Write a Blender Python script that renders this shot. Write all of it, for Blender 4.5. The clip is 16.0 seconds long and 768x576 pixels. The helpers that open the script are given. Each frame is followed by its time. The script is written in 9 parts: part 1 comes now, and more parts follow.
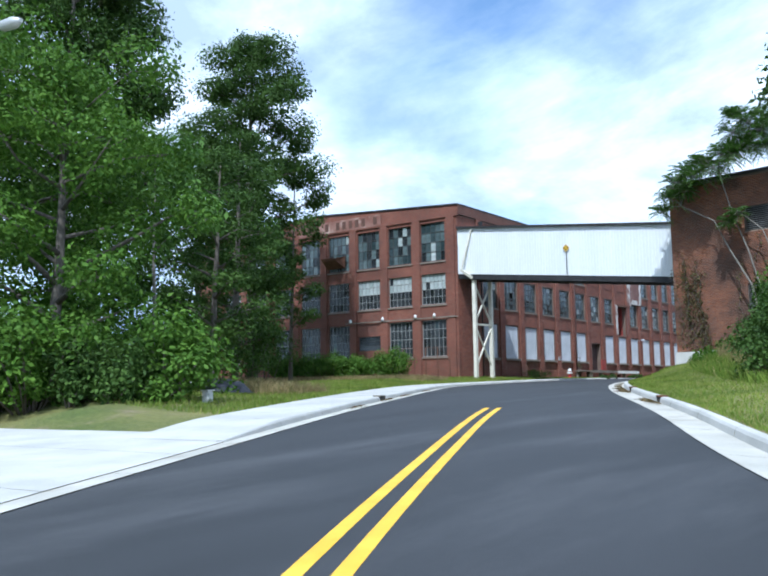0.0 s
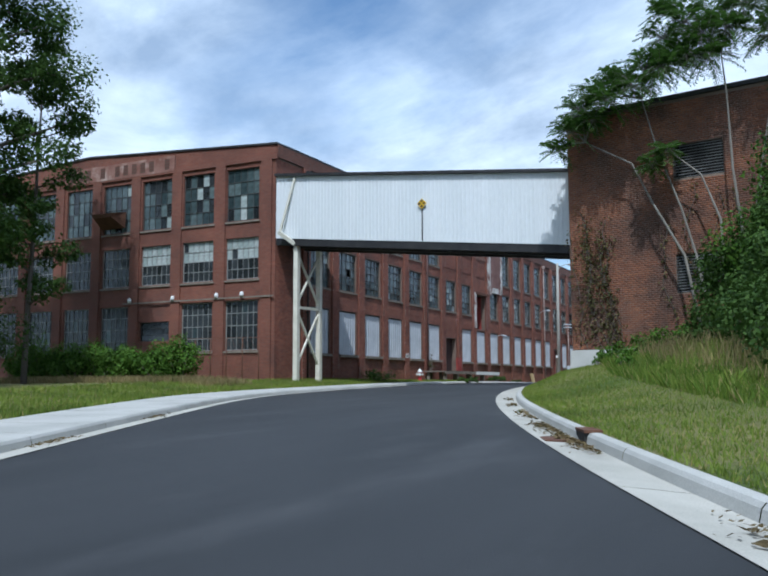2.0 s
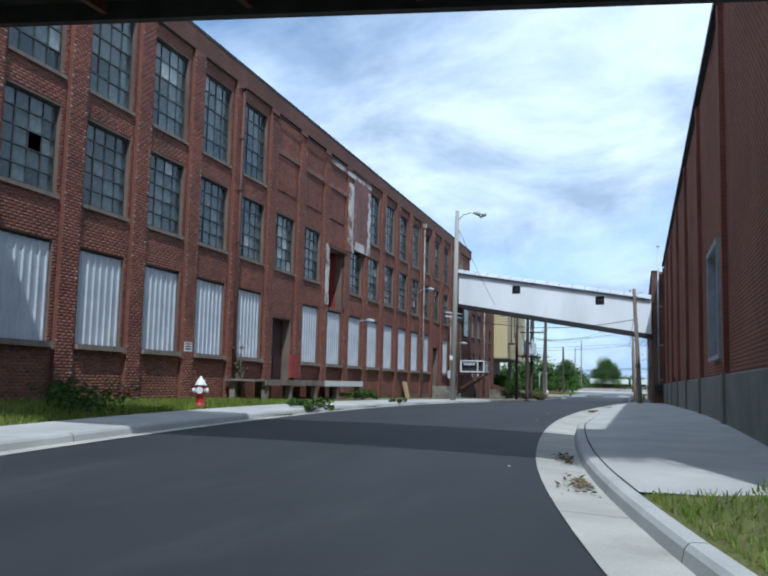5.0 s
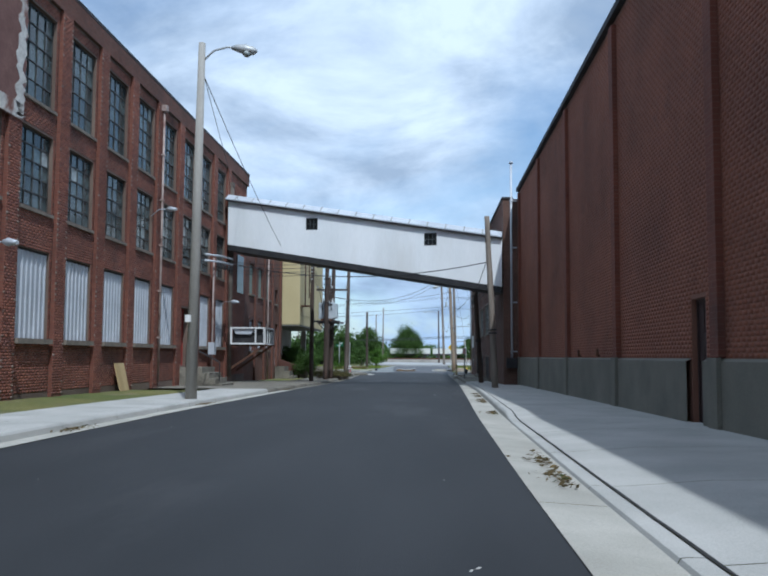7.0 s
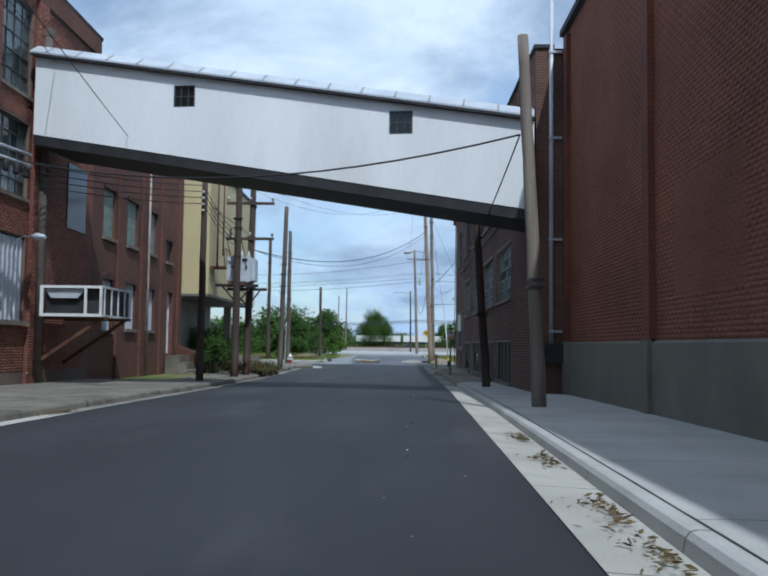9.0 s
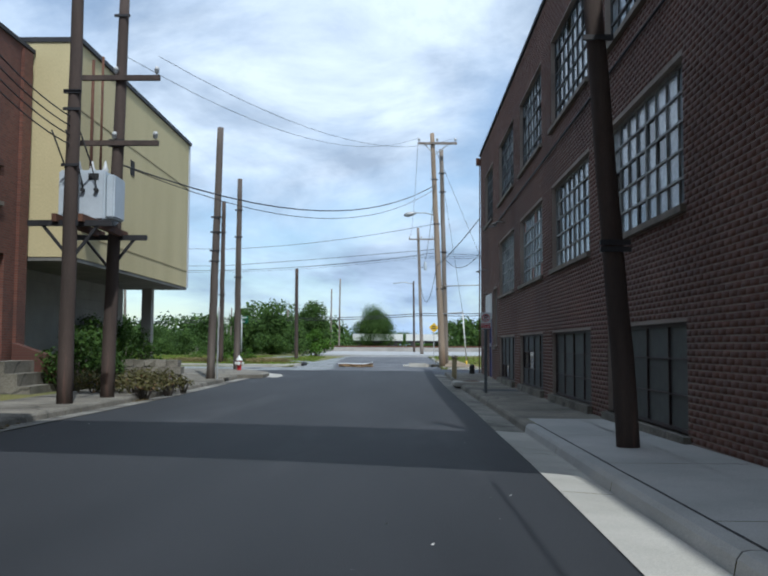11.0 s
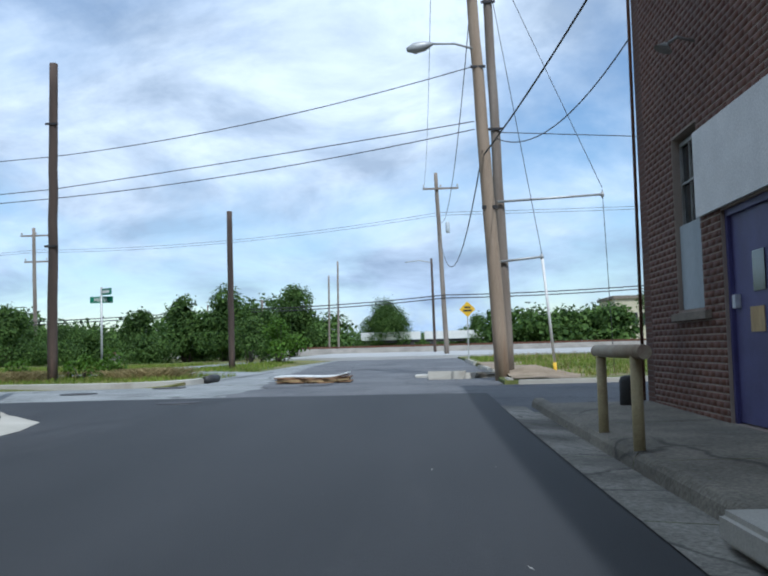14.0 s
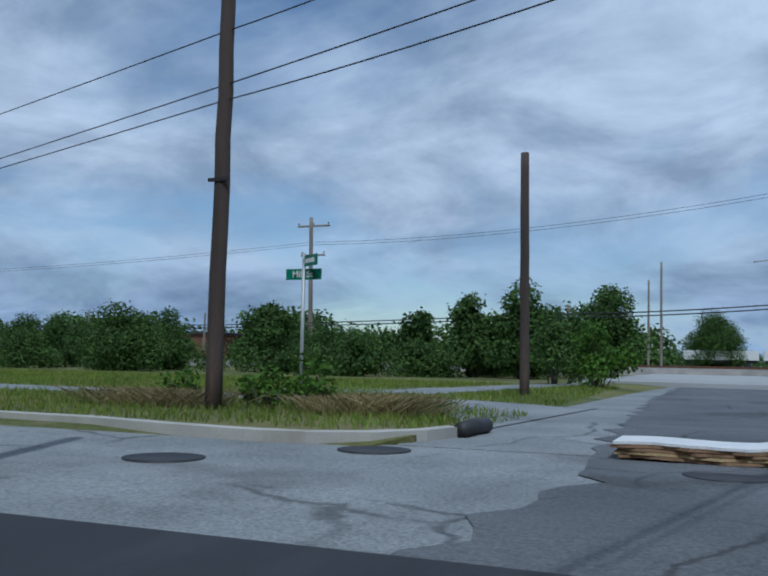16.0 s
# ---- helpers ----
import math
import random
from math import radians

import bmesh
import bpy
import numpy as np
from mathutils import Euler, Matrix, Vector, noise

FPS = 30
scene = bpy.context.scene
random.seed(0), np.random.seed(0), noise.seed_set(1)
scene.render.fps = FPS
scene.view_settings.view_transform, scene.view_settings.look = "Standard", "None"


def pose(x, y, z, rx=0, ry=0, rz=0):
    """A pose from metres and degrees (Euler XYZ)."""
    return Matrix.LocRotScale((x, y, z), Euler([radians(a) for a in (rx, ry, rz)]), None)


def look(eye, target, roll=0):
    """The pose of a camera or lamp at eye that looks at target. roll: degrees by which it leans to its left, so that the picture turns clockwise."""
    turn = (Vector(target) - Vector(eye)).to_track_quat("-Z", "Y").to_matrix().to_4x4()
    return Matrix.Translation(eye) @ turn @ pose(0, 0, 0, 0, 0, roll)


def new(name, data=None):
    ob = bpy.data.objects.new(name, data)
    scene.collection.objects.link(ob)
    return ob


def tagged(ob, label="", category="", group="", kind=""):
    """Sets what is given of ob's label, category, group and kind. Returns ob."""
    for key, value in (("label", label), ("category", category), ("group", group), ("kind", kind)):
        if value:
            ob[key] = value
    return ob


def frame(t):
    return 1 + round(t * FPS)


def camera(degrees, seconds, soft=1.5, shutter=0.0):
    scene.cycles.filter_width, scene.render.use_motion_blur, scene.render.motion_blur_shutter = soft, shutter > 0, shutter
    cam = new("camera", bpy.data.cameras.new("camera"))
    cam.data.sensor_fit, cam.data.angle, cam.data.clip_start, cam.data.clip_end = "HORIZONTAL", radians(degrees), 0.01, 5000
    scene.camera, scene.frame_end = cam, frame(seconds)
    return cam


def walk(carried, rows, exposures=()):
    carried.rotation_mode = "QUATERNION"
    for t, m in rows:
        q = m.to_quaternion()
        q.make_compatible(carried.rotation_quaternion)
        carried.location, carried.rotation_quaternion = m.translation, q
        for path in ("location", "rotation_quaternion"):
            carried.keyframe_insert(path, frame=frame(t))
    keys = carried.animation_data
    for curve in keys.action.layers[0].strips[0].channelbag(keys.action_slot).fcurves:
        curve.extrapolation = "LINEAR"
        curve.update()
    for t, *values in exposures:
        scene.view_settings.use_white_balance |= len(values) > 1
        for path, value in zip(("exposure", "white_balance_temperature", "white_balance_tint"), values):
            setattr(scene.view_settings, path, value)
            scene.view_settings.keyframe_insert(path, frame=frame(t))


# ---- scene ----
cam = camera(47.5, 16.0, soft=2.1)
PATH = [
    (0, (19.848, -3.136, -0.609), (18.662, -1.543, -0.374), -0.8),
    (0.5, (18.088, 0.217, -0.435), (17.056, 1.915, -0.205), -0.2),
    (1, (16.328, 3.811, -0.292), (15.42, 5.579, -0.07), -0.8),
    (1.5, (14.654, 7.421, -0.134), (13.76, 9.197, 0.086), -0.7),
    (2, (12.779, 11.344, -0.007), (11.885, 13.12, 0.213), -0.2),
    (2.5, (10.942, 15.268, 0.192), (10.056, 17.048, 0.406), 0.2),
    (3, (8.851, 19.708, 0.394), (7.984, 21.496, 0.617), 0.5),
    (3.2, (8.057, 21.47, 0.441), (7.198, 23.262, 0.665), 0.6),
    (5.3, (1.381, 41.15, 0.893), (0.899, 43.079, 1.111), 1.0),
    (5.5, (0.919, 43.235, 0.842), (0.488, 45.176, 1.06), 0.7),
    (6, (-0.019, 48.999, 1.095), (-0.321, 50.967, 1.286), 0.4),
    (6.5, (-0.415, 53.943, 1.175), (-0.616, 55.924, 1.362), 0.4),
    (7, (-0.676, 59.59, 1.257), (-0.775, 61.582, 1.413), 0.3),
    (7.5, (-0.746, 64.638, 1.266), (-0.799, 66.632, 1.412), 0.6),
    (8, (-0.642, 70.231, 1.152), (-0.672, 72.226, 1.288), 0.8),
    (8.5, (-0.595, 75.111, 1.151), (-0.622, 77.107, 1.283), 0.5),
    (9, (-0.534, 80.499, 1.101), (-0.567, 82.494, 1.232), 0.7),
    (9.2, (-0.515, 82.455, 1.079), (-0.549, 84.451, 1.208), 0.7),
    (11.3, (-0.288, 101.35, 0.905), (-0.33, 103.346, 1.037), 0.1),
    (11.5, (-0.305, 103.15, 0.837), (-0.348, 105.145, 0.968), 0.0),
    (12, (-0.277, 108.153, 0.754), (-0.307, 110.149, 0.884), 0.3),
    (12.5, (-0.2, 112.309, 0.744), (-0.215, 114.303, 0.891), -0.6),
    (13, (-0.075, 116.827, 0.721), (-0.085, 118.823, 0.846), -1.1),
    (13.5, (-0.015, 120.447, 0.669), (-0.044, 122.443, 0.791), -1.3),
    (14, (-0.033, 124.383, 0.63), (-0.113, 126.376, 0.768), -1.5),
    (14.5, (-0.24, 127.545, 0.662), (-0.379, 129.536, 0.789), -1.5),
    (15, (-0.697, 130.972, 0.691), (-0.965, 132.946, 0.871), -1.3),
    (15.5, (-1.562, 133.927, 0.799), (-2.003, 135.871, 0.97), -0.6),
    (16, (-2.477, 136.725, 0.777), (-3.226, 138.571, 0.946), 1.1),
]
EXPOSURES = [(0, 0.62, 5350, 8), (0.8, 0.17, 5330, 8), (1.5, 0.05, 5420, 7.5), (3, 0.15, 5350, 7), (6, -0.02, 5400, 7), (7.5, -0.14, 5420, 7), (9, -0.18, 5420, 7), (11.5, 0.03, 5700, 7.5), (12.5, 0.08, 5650, 7.5), (13.5, 0.07, 5550, 7.5), (14.5, -0.1, 5550, 8), (15, -0.26, 5450, 8), (15.5, -0.5, 5350, 7.5), (16, -0.76, 5200, 7)]
walk(cam, [(t, look(eye, target, roll)) for t, eye, target, roll in PATH], EXPOSURES)

# ---- daylight ----
world = bpy.data.worlds.new("world")
scene.world = world
world.use_nodes = True


def make_sky():
    nt = world.node_tree
    nt.nodes.clear()
    n, l = nt.nodes.new, nt.links.new
    out, bg = n("ShaderNodeOutputWorld"), n("ShaderNodeBackground")
    sky = n("ShaderNodeTexSky")
    sky.sky_type, sky.sun_disc = "NISHITA", False
    sky.sun_elevation, sky.sun_rotation = radians(54), radians(161)
    sky.air_density, sky.dust_density, sky.ozone_density = 1.0, 0.6, 1.5
    tc, sep = n("ShaderNodeTexCoord"), n("ShaderNodeSeparateXYZ")
    l(tc.outputs["Generated"], sep.inputs[0])
    # clouds lie on a flat layer overhead, so they thin out and crowd together towards the horizon
    zz = n("ShaderNodeMath"); zz.operation = "ABSOLUTE"
    l(sep.outputs["Z"], zz.inputs[0])
    add = n("ShaderNodeMath"); add.operation = "ADD"; add.inputs[1].default_value = 0.32
    l(zz.outputs[0], add.inputs[0])
    dx, dy = n("ShaderNodeMath"), n("ShaderNodeMath")
    dx.operation = dy.operation = "DIVIDE"
    l(sep.outputs["X"], dx.inputs[0]); l(add.outputs[0], dx.inputs[1])
    l(sep.outputs["Y"], dy.inputs[0]); l(add.outputs[0], dy.inputs[1])
    com = n("ShaderNodeCombineXYZ")
    l(dx.outputs[0], com.inputs[0]); l(dy.outputs[0], com.inputs[1])

    def cloud(scale, detail, rough, off):
        m = n("ShaderNodeMapping"); m.inputs["Location"].default_value = off
        l(com.outputs[0], m.inputs[0])
        t = n("ShaderNodeTexNoise")
        t.inputs["Scale"].default_value, t.inputs["Detail"].default_value, t.inputs["Roughness"].default_value = scale, detail, rough
        t.inputs["Distortion"].default_value = 0.35
        l(m.outputs[0], t.inputs["Vector"])
        return t.outputs["Fac"]

    def ramp(src, a, b, ca=(0, 0, 0, 1), cb=(1, 1, 1, 1)):
        r = n("ShaderNodeValToRGB")
        r.color_ramp.elements[0].position, r.color_ramp.elements[1].position = a, b
        r.color_ramp.elements[0].color, r.color_ramp.elements[1].color = ca, cb
        l(src, r.inputs[0])
        return r.outputs[0]

    cover = ramp(cloud(1.15, 9, 0.58, (3.1, 0.4, 0)), 0.34, 0.56)
    thick = ramp(cloud(2.3, 10, 0.58, (7.7, 2.2, 0)), 0.38, 0.60, SKY_CLOUD_DARK, SKY_CLOUD_LIGHT)
    tint = n("ShaderNodeMix"); tint.data_type = "RGBA"; tint.blend_type = "MULTIPLY"
    tint.inputs["Factor"].default_value = 1
    l(sky.outputs[0], tint.inputs["A"]); tint.inputs["B"].default_value = SKY_BLUE
    # far clouds show their blue-grey undersides, right round the horizon
    low = n("ShaderNodeMix"); low.data_type = "RGBA"; low.blend_type = "MULTIPLY"
    low.inputs["Factor"].default_value = 1
    l(thick, low.inputs["A"]); l(ramp(zz.outputs[0], 0.03, 0.17, SKY_LOW, (1, 1, 1, 1)), low.inputs["B"])
    mix = n("ShaderNodeMix"); mix.data_type = "RGBA"
    l(cover, mix.inputs["Factor"]); l(tint.outputs["Result"], mix.inputs["A"]); l(low.outputs["Result"], mix.inputs["B"])
    l(mix.outputs["Result"], bg.inputs["Color"])
    bg.inputs["Strength"].default_value = SKY_STRENGTH
    l(bg.outputs[0], out.inputs[0])


SKY_STRENGTH = 0.12
SKY_LOW = (0.60, 0.69, 0.80, 1)
SKY_BLUE = (1.15, 1.15, 1.1, 1)
SKY_CLOUD_DARK, SKY_CLOUD_LIGHT = (3.9, 4.55, 5.4, 1), (7.9, 8.5, 9.1, 1)
make_sky()
sun = new("sun", bpy.data.lights.new("sun", "SUN"))
sun.data.energy, sun.data.angle, sun.data.color = 3.4, radians(0.6), (1.0, 0.95, 0.88)
sun.matrix_world = look((24, -69, 100), (0, 0, 0))

# ---- helpers of this scene ----
PI = math.pi


def mat(name, build):
    m = bpy.data.materials.new(name)
    m.use_nodes = True
    nt = m.node_tree
    bsdf = nt.nodes["Principled BSDF"]
    build(nt, bsdf, nt.nodes.new, nt.links.new)
    return m


def coords(nt, n, l, scale=(1, 1, 1), obj=True):
    t, m = n("ShaderNodeTexCoord"), n("ShaderNodeMapping")
    m.inputs["Scale"].default_value = scale
    l(t.outputs["Object"], m.inputs[0])
    return m.outputs[0]


def noise_tex(n, l, vec, scale, detail=4, rough=0.55):
    t = n("ShaderNodeTexNoise")
    t.inputs["Scale"].default_value, t.inputs["Detail"].default_value, t.inputs["Roughness"].default_value = scale, detail, rough
    l(vec, t.inputs["Vector"])
    return t.outputs["Fac"]


def ramp2(n, l, src, a, b, ca, cb):
    r = n("ShaderNodeValToRGB")
    e = r.color_ramp.elements
    e[0].position, e[1].position, e[0].color, e[1].color = a, b, (*ca, 1), (*cb, 1)
    l(src, r.inputs[0])
    return r.outputs[0]


def mixc(n, l, fac, a, b, mode="MIX"):
    m = n("ShaderNodeMix")
    m.data_type, m.blend_type = "RGBA", mode
    for key, v in (("Factor", fac), ("A", a), ("B", b)):
        if isinstance(v, (int, float)):
            m.inputs[key].default_value = v
        elif isinstance(v, tuple):
            m.inputs[key].default_value = (*v, 1)
        else:
            l(v, m.inputs[key])
    return m.outputs["Result"]


def bumped(n, l, bsdf, height, strength=0.3, dist=0.02):
    b = n("ShaderNodeBump")
    b.inputs["Strength"].default_value, b.inputs["Distance"].default_value = strength, dist
    l(height, b.inputs["Height"])
    l(b.outputs[0], bsdf.inputs["Normal"])


def plain(name, c1, c2, scale=3.0, rough=0.7, metal=0.0, fine=40.0, bump=0.2, spot=None, spot_at=(0.55, 0.7), stretch=(1, 1, 1), cracks=0.0, grain=0.35):
    """Two tones at a coarse scale, a grain at a fine one, and if asked stains of a third tone."""
    def build(nt, b, n, l):
        v = coords(nt, n, l, stretch)
        col = ramp2(n, l, noise_tex(n, l, v, scale, 5), 0.35, 0.68, c1, c2)
        g = noise_tex(n, l, v, fine, 3)
        col = mixc(n, l, grain, col, ramp2(n, l, g, 0.3, 0.7, (0.35, 0.35, 0.35), (1, 1, 1)), "MULTIPLY")
        if spot:
            m = ramp2(n, l, noise_tex(n, l, v, scale * 0.6, 7, 0.65), spot_at[0], spot_at[1], (0, 0, 0), (1, 1, 1))
            col = mixc(n, l, m, col, spot)
        if cracks:
            # a wandering net of dark cracks, with a coarse speckle of stones
            w = n("ShaderNodeTexNoise")
            w.inputs["Scale"].default_value, w.inputs["Detail"].default_value = 1.3, 5
            l(v, w.inputs["Vector"])
            vor = n("ShaderNodeTexVoronoi")
            vor.feature = "DISTANCE_TO_EDGE"
            vor.inputs["Scale"].default_value = cracks
            l(mixc(n, l, 0.35, v, w.outputs["Color"]), vor.inputs["Vector"])
            line = ramp2(n, l, vor.outputs["Distance"], 0.004, 0.014, (0.45, 0.45, 0.45), (1, 1, 1))
            keep = ramp2(n, l, noise_tex(n, l, v, 0.35, 4), 0.45, 0.55, (0, 0, 0), (1, 1, 1))
            col = mixc(n, l, keep, col, mixc(n, l, 1.0, col, line, "MULTIPLY"))
            st = ramp2(n, l, noise_tex(n, l, v, 28, 4, 0.7), 0.36, 0.66, (0.62, 0.62, 0.62), (1.25, 1.25, 1.25))
            col = mixc(n, l, 1.0, col, st, "MULTIPLY")
        l(col, b.inputs["Base Color"])
        b.inputs["Roughness"].default_value, b.inputs["Metallic"].default_value = rough, metal
        bumped(n, l, b, g, bump, 0.01)
    return mat(name, build)


def brick(name, c1, c2, mortar, axis, bw=0.215, bh=0.075, joint=0.010, dirt=(0.06, 0.04, 0.035), dirt_at=(0.55, 0.8), patch=None, patch_at=(0.6, 0.7), bump=0.5):
    """Running-bond brick on an upright wall; axis is the wall's long direction."""
    def build(nt, b, n, l):
        t, sep, com = n("ShaderNodeTexCoord"), n("ShaderNodeSeparateXYZ"), n("ShaderNodeCombineXYZ")
        l(t.outputs["Object"], sep.inputs[0])
        l(sep.outputs["Y" if axis == "y" else "X"], com.inputs[0]); l(sep.outputs["Z"], com.inputs[1])
        br = n("ShaderNodeTexBrick")
        l(com.outputs[0], br.inputs["Vector"])
        for k, val in (("Color1", (*c1, 1)), ("Color2", (*c2, 1)), ("Mortar", (*mortar, 1)), ("Scale", 1.0), ("Mortar Size", joint), ("Mortar Smooth", 0.3), ("Bias", 0.0), ("Brick Width", bw), ("Row Height", bh)):
            br.inputs[k].default_value = val
        v = t.outputs["Object"]
        big = ramp2(n, l, noise_tex(n, l, v, 0.35, 6, 0.6), 0.3, 0.7, (0.62, 0.6, 0.6), (1.12, 1.06, 1.0))
        col = mixc(n, l, 1.0, br.outputs["Color"], big, "MULTIPLY")
        m = ramp2(n, l, noise_tex(n, l, v, 0.55, 8, 0.65), dirt_at[0], dirt_at[1], (0, 0, 0), (0.75, 0.75, 0.75))
        col = mixc(n, l, m, col, dirt)
        if patch:
            m = ramp2(n, l, noise_tex(n, l, v, 0.8, 9, 0.7), patch_at[0], patch_at[1], (0, 0, 0), (0.6, 0.6, 0.6))
            col = mixc(n, l, m, col, patch)
        g = noise_tex(n, l, v, 55, 3)
        col = mixc(n, l, 0.3, col, ramp2(n, l, g, 0.3, 0.7, (0.4, 0.4, 0.4), (1, 1, 1)), "MULTIPLY")
        l(col, b.inputs["Base Color"])
        b.inputs["Roughness"].default_value = 0.88
        h = mixc(n, l, 0.75, ramp2(n, l, g, 0.3, 0.7, (0, 0, 0), (1, 1, 1)), ramp2(n, l, br.outputs["Fac"], 0.0, 1.0, (1, 1, 1), (0, 0, 0)))
        bumped(n, l, b, h, bump, 0.012)
    return mat(name, build)


def glass(name, c1, c2, rough=0.12, through_amount=0.25):
    """Old factory glass: dusty, tinted, glossy, each pane a little different."""
    def build(nt, b, n, l):
        o = n("ShaderNodeObjectInfo")
        col = ramp2(n, l, o.outputs["Random"], 0.1, 0.9, c1, c2)
        v = coords(nt, n, l)
        dust = ramp2(n, l, noise_tex(n, l, v, 5, 6), 0.35, 0.75, (0.55, 0.55, 0.55), (1, 1, 1))
        l(mixc(n, l, 1.0, col, dust, "MULTIPLY"), b.inputs["Base Color"])
        b.inputs["Roughness"].default_value = rough
        b.inputs["Transmission Weight"].default_value = through_amount
        b.inputs["IOR"].default_value = 1.5
        bumped(n, l, b, noise_tex(n, l, v, 1.6, 2), 0.06, 0.02)
    return mat(name, build)


def put_bm(bm, name, material, parent=None, smooth=False):
    me = bpy.data.meshes.new(name)
    bm.to_mesh(me)
    bm.free()
    if smooth:
        for p in me.polygons:
            p.use_smooth = True
    for m in material if isinstance(material, (list, tuple)) else (material,):
        me.materials.append(m)
    ob = new(name, me)
    if parent:
        ob.parent = parent
    return ob


def part(name, bm, material, parent, label="", smooth=False):
    ob = put_bm(bm, name, material, parent, smooth)
    if label:
        ob["label"] = label
    return ob


def thing(name, label, category, at=(0, 0, 0), group="", kind="", rz=0):
    e = new(name)
    e.empty_display_size = 0.2
    e.matrix_basis = pose(*at, 0, 0, rz)
    return tagged(e, label, category, group, kind)


def again(mesh_of, name, parent, m):
    """Another object on the same mesh."""
    o = new(name, mesh_of.data)
    o.parent = parent
    o.matrix_basis = m
    return o


def box(bm, x0, x1, y0, y1, z0, z1, mi=0):
    v = [bm.verts.new((x, y, z)) for z in (z0, z1) for y in (y0, y1) for x in (x0, x1)]
    for q in ((0, 2, 3, 1), (4, 5, 7, 6), (0, 1, 5, 4), (2, 6, 7, 3), (0, 4, 6, 2), (1, 3, 7, 5)):
        f = bm.faces.new([v[i] for i in q])
        f.material_index = mi
    return v


def hexa(bm, low, high, mi=0):
    """A solid from four low and four high corners, both going round the same way."""
    a, b = [bm.verts.new(p) for p in low], [bm.verts.new(p) for p in high]
    fs = [bm.faces.new(a[::-1]), bm.faces.new(b)]
    for i in range(4):
        fs.append(bm.faces.new((a[i], a[(i + 1) % 4], b[(i + 1) % 4], b[i])))
    for f in fs:
        f.material_index = mi
    return fs


def tube(bm, pts, radii, seg=8, cap=True, mi=0):
    """A round bar along points; radii one number or one for each point."""
    if isinstance(radii, (int, float)):
        radii = [radii] * len(pts)
    pts = [Vector(p) for p in pts]
    rings = []
    for i, p in enumerate(pts):
        d = (pts[min(i + 1, len(pts) - 1)] - pts[max(i - 1, 0)]).normalized()
        up = Vector((0, 0, 1)) if abs(d.z) < 0.9 else Vector((1, 0, 0))
        a = d.cross(up).normalized()
        b = d.cross(a)
        rings.append([bm.verts.new(p + radii[i] * (math.cos(2 * PI * k / seg) * a + math.sin(2 * PI * k / seg) * b)) for k in range(seg)])
    for r0, r1 in zip(rings, rings[1:]):
        for k in range(seg):
            f = bm.faces.new((r0[k], r1[k], r1[(k + 1) % seg], r0[(k + 1) % seg]))
            f.smooth = True
            f.material_index = mi
    if cap:
        bm.faces.new(rings[0]).material_index = mi
        bm.faces.new(rings[-1][::-1]).material_index = mi


def lathe(bm, prof, seg=14, centre=(0, 0), mi=0):
    """A turned solid from (radius, height) pairs."""
    rings = [[bm.verts.new((centre[0] + r * math.cos(2 * PI * k / seg), centre[1] + r * math.sin(2 * PI * k / seg), z)) for k in range(seg)] for r, z in prof]
    for r0, r1 in zip(rings, rings[1:]):
        for k in range(seg):
            f = bm.faces.new((r0[k], r0[(k + 1) % seg], r1[(k + 1) % seg], r1[k]))
            f.smooth = True
            f.material_index = mi
    bm.faces.new(rings[0][::-1]).material_index = mi
    bm.faces.new(rings[-1]).material_index = mi


def smooth_table(rows, width=3.0):
    ys, vs = np.array(rows, float).T
    grid = np.arange(ys[0] - 20, ys[-1] + 20, 0.5)
    v = np.interp(grid, ys, vs)
    k = np.exp(-0.5 * (np.arange(-24, 25) * 0.5 / width) ** 2)
    pad = np.pad(v, 24, "reflect", reflect_type="odd")
    v = np.convolve(pad, k / k.sum(), "valid")
    return lambda y: float(np.interp(y, grid, v))


# the road's edges (x) and its height, by y
road_left = smooth_table([(-60, 52.5), (-40, 37.5), (-15, 21.5), (0.9, 12.8), (2.25, 12.2), (4.4, 11.2), (8.6, 9.06), (10.6, 8.05), (13.5, 6.6), (15.9, 5.6), (18.3, 4.5), (21.2, 3.05), (23.5, 1.9), (26.7, 0.3), (31.4, -2.2), (34, -3.4), (37.2, -4.5), (41, -5.1), (47, -5.45), (53, -5.65), (60, -5.85), (70, -6.2), (80, -6.4), (92, -6.3), (107, -6.2), (115, -6.3), (127, -6.4), (140, -6.3), (170, -6.3)])
road_right = smooth_table([(-60, 60), (-40, 45), (-15, 29), (4.6, 18.0), (8.3, 16.2), (9.6, 15.65), (11.7, 14.7), (13.4, 13.85), (16.3, 12.4), (19.1, 10.95), (22.2, 9.5), (24.9, 8.3), (28.2, 6.95), (31.1, 5.8), (35.5, 4.25), (39.3, 3.05), (43.5, 1.95), (47.9, 1.1), (48.8, 0.97), (50.6, 0.77), (54.8, 0.43), (60, 0.25), (68, 0.27), (78, 0.42), (87, 0.64), (95, 0.82), (102, 0.98), (107, 1.12), (118, 1.26), (125, 1.23), (137, 1.2), (170, 1.2)], 1.6)
road_z = smooth_table([(-60, -3.9), (-20, -2.5), (-3, -1.74), (3.8, -1.42), (7.4, -1.27), (11.3, -1.12), (15.3, -0.94), (19.7, -0.75), (30, -0.5), (42, -0.27), (50, -0.05), (60, 0.08), (70, 0.05), (82, -0.05), (100, -0.2), (112, -0.36), (122, -0.43), (132, -0.4), (145, -0.2), (165, 0.0), (400, 0.1), (3000, 0.1)], 5.0)
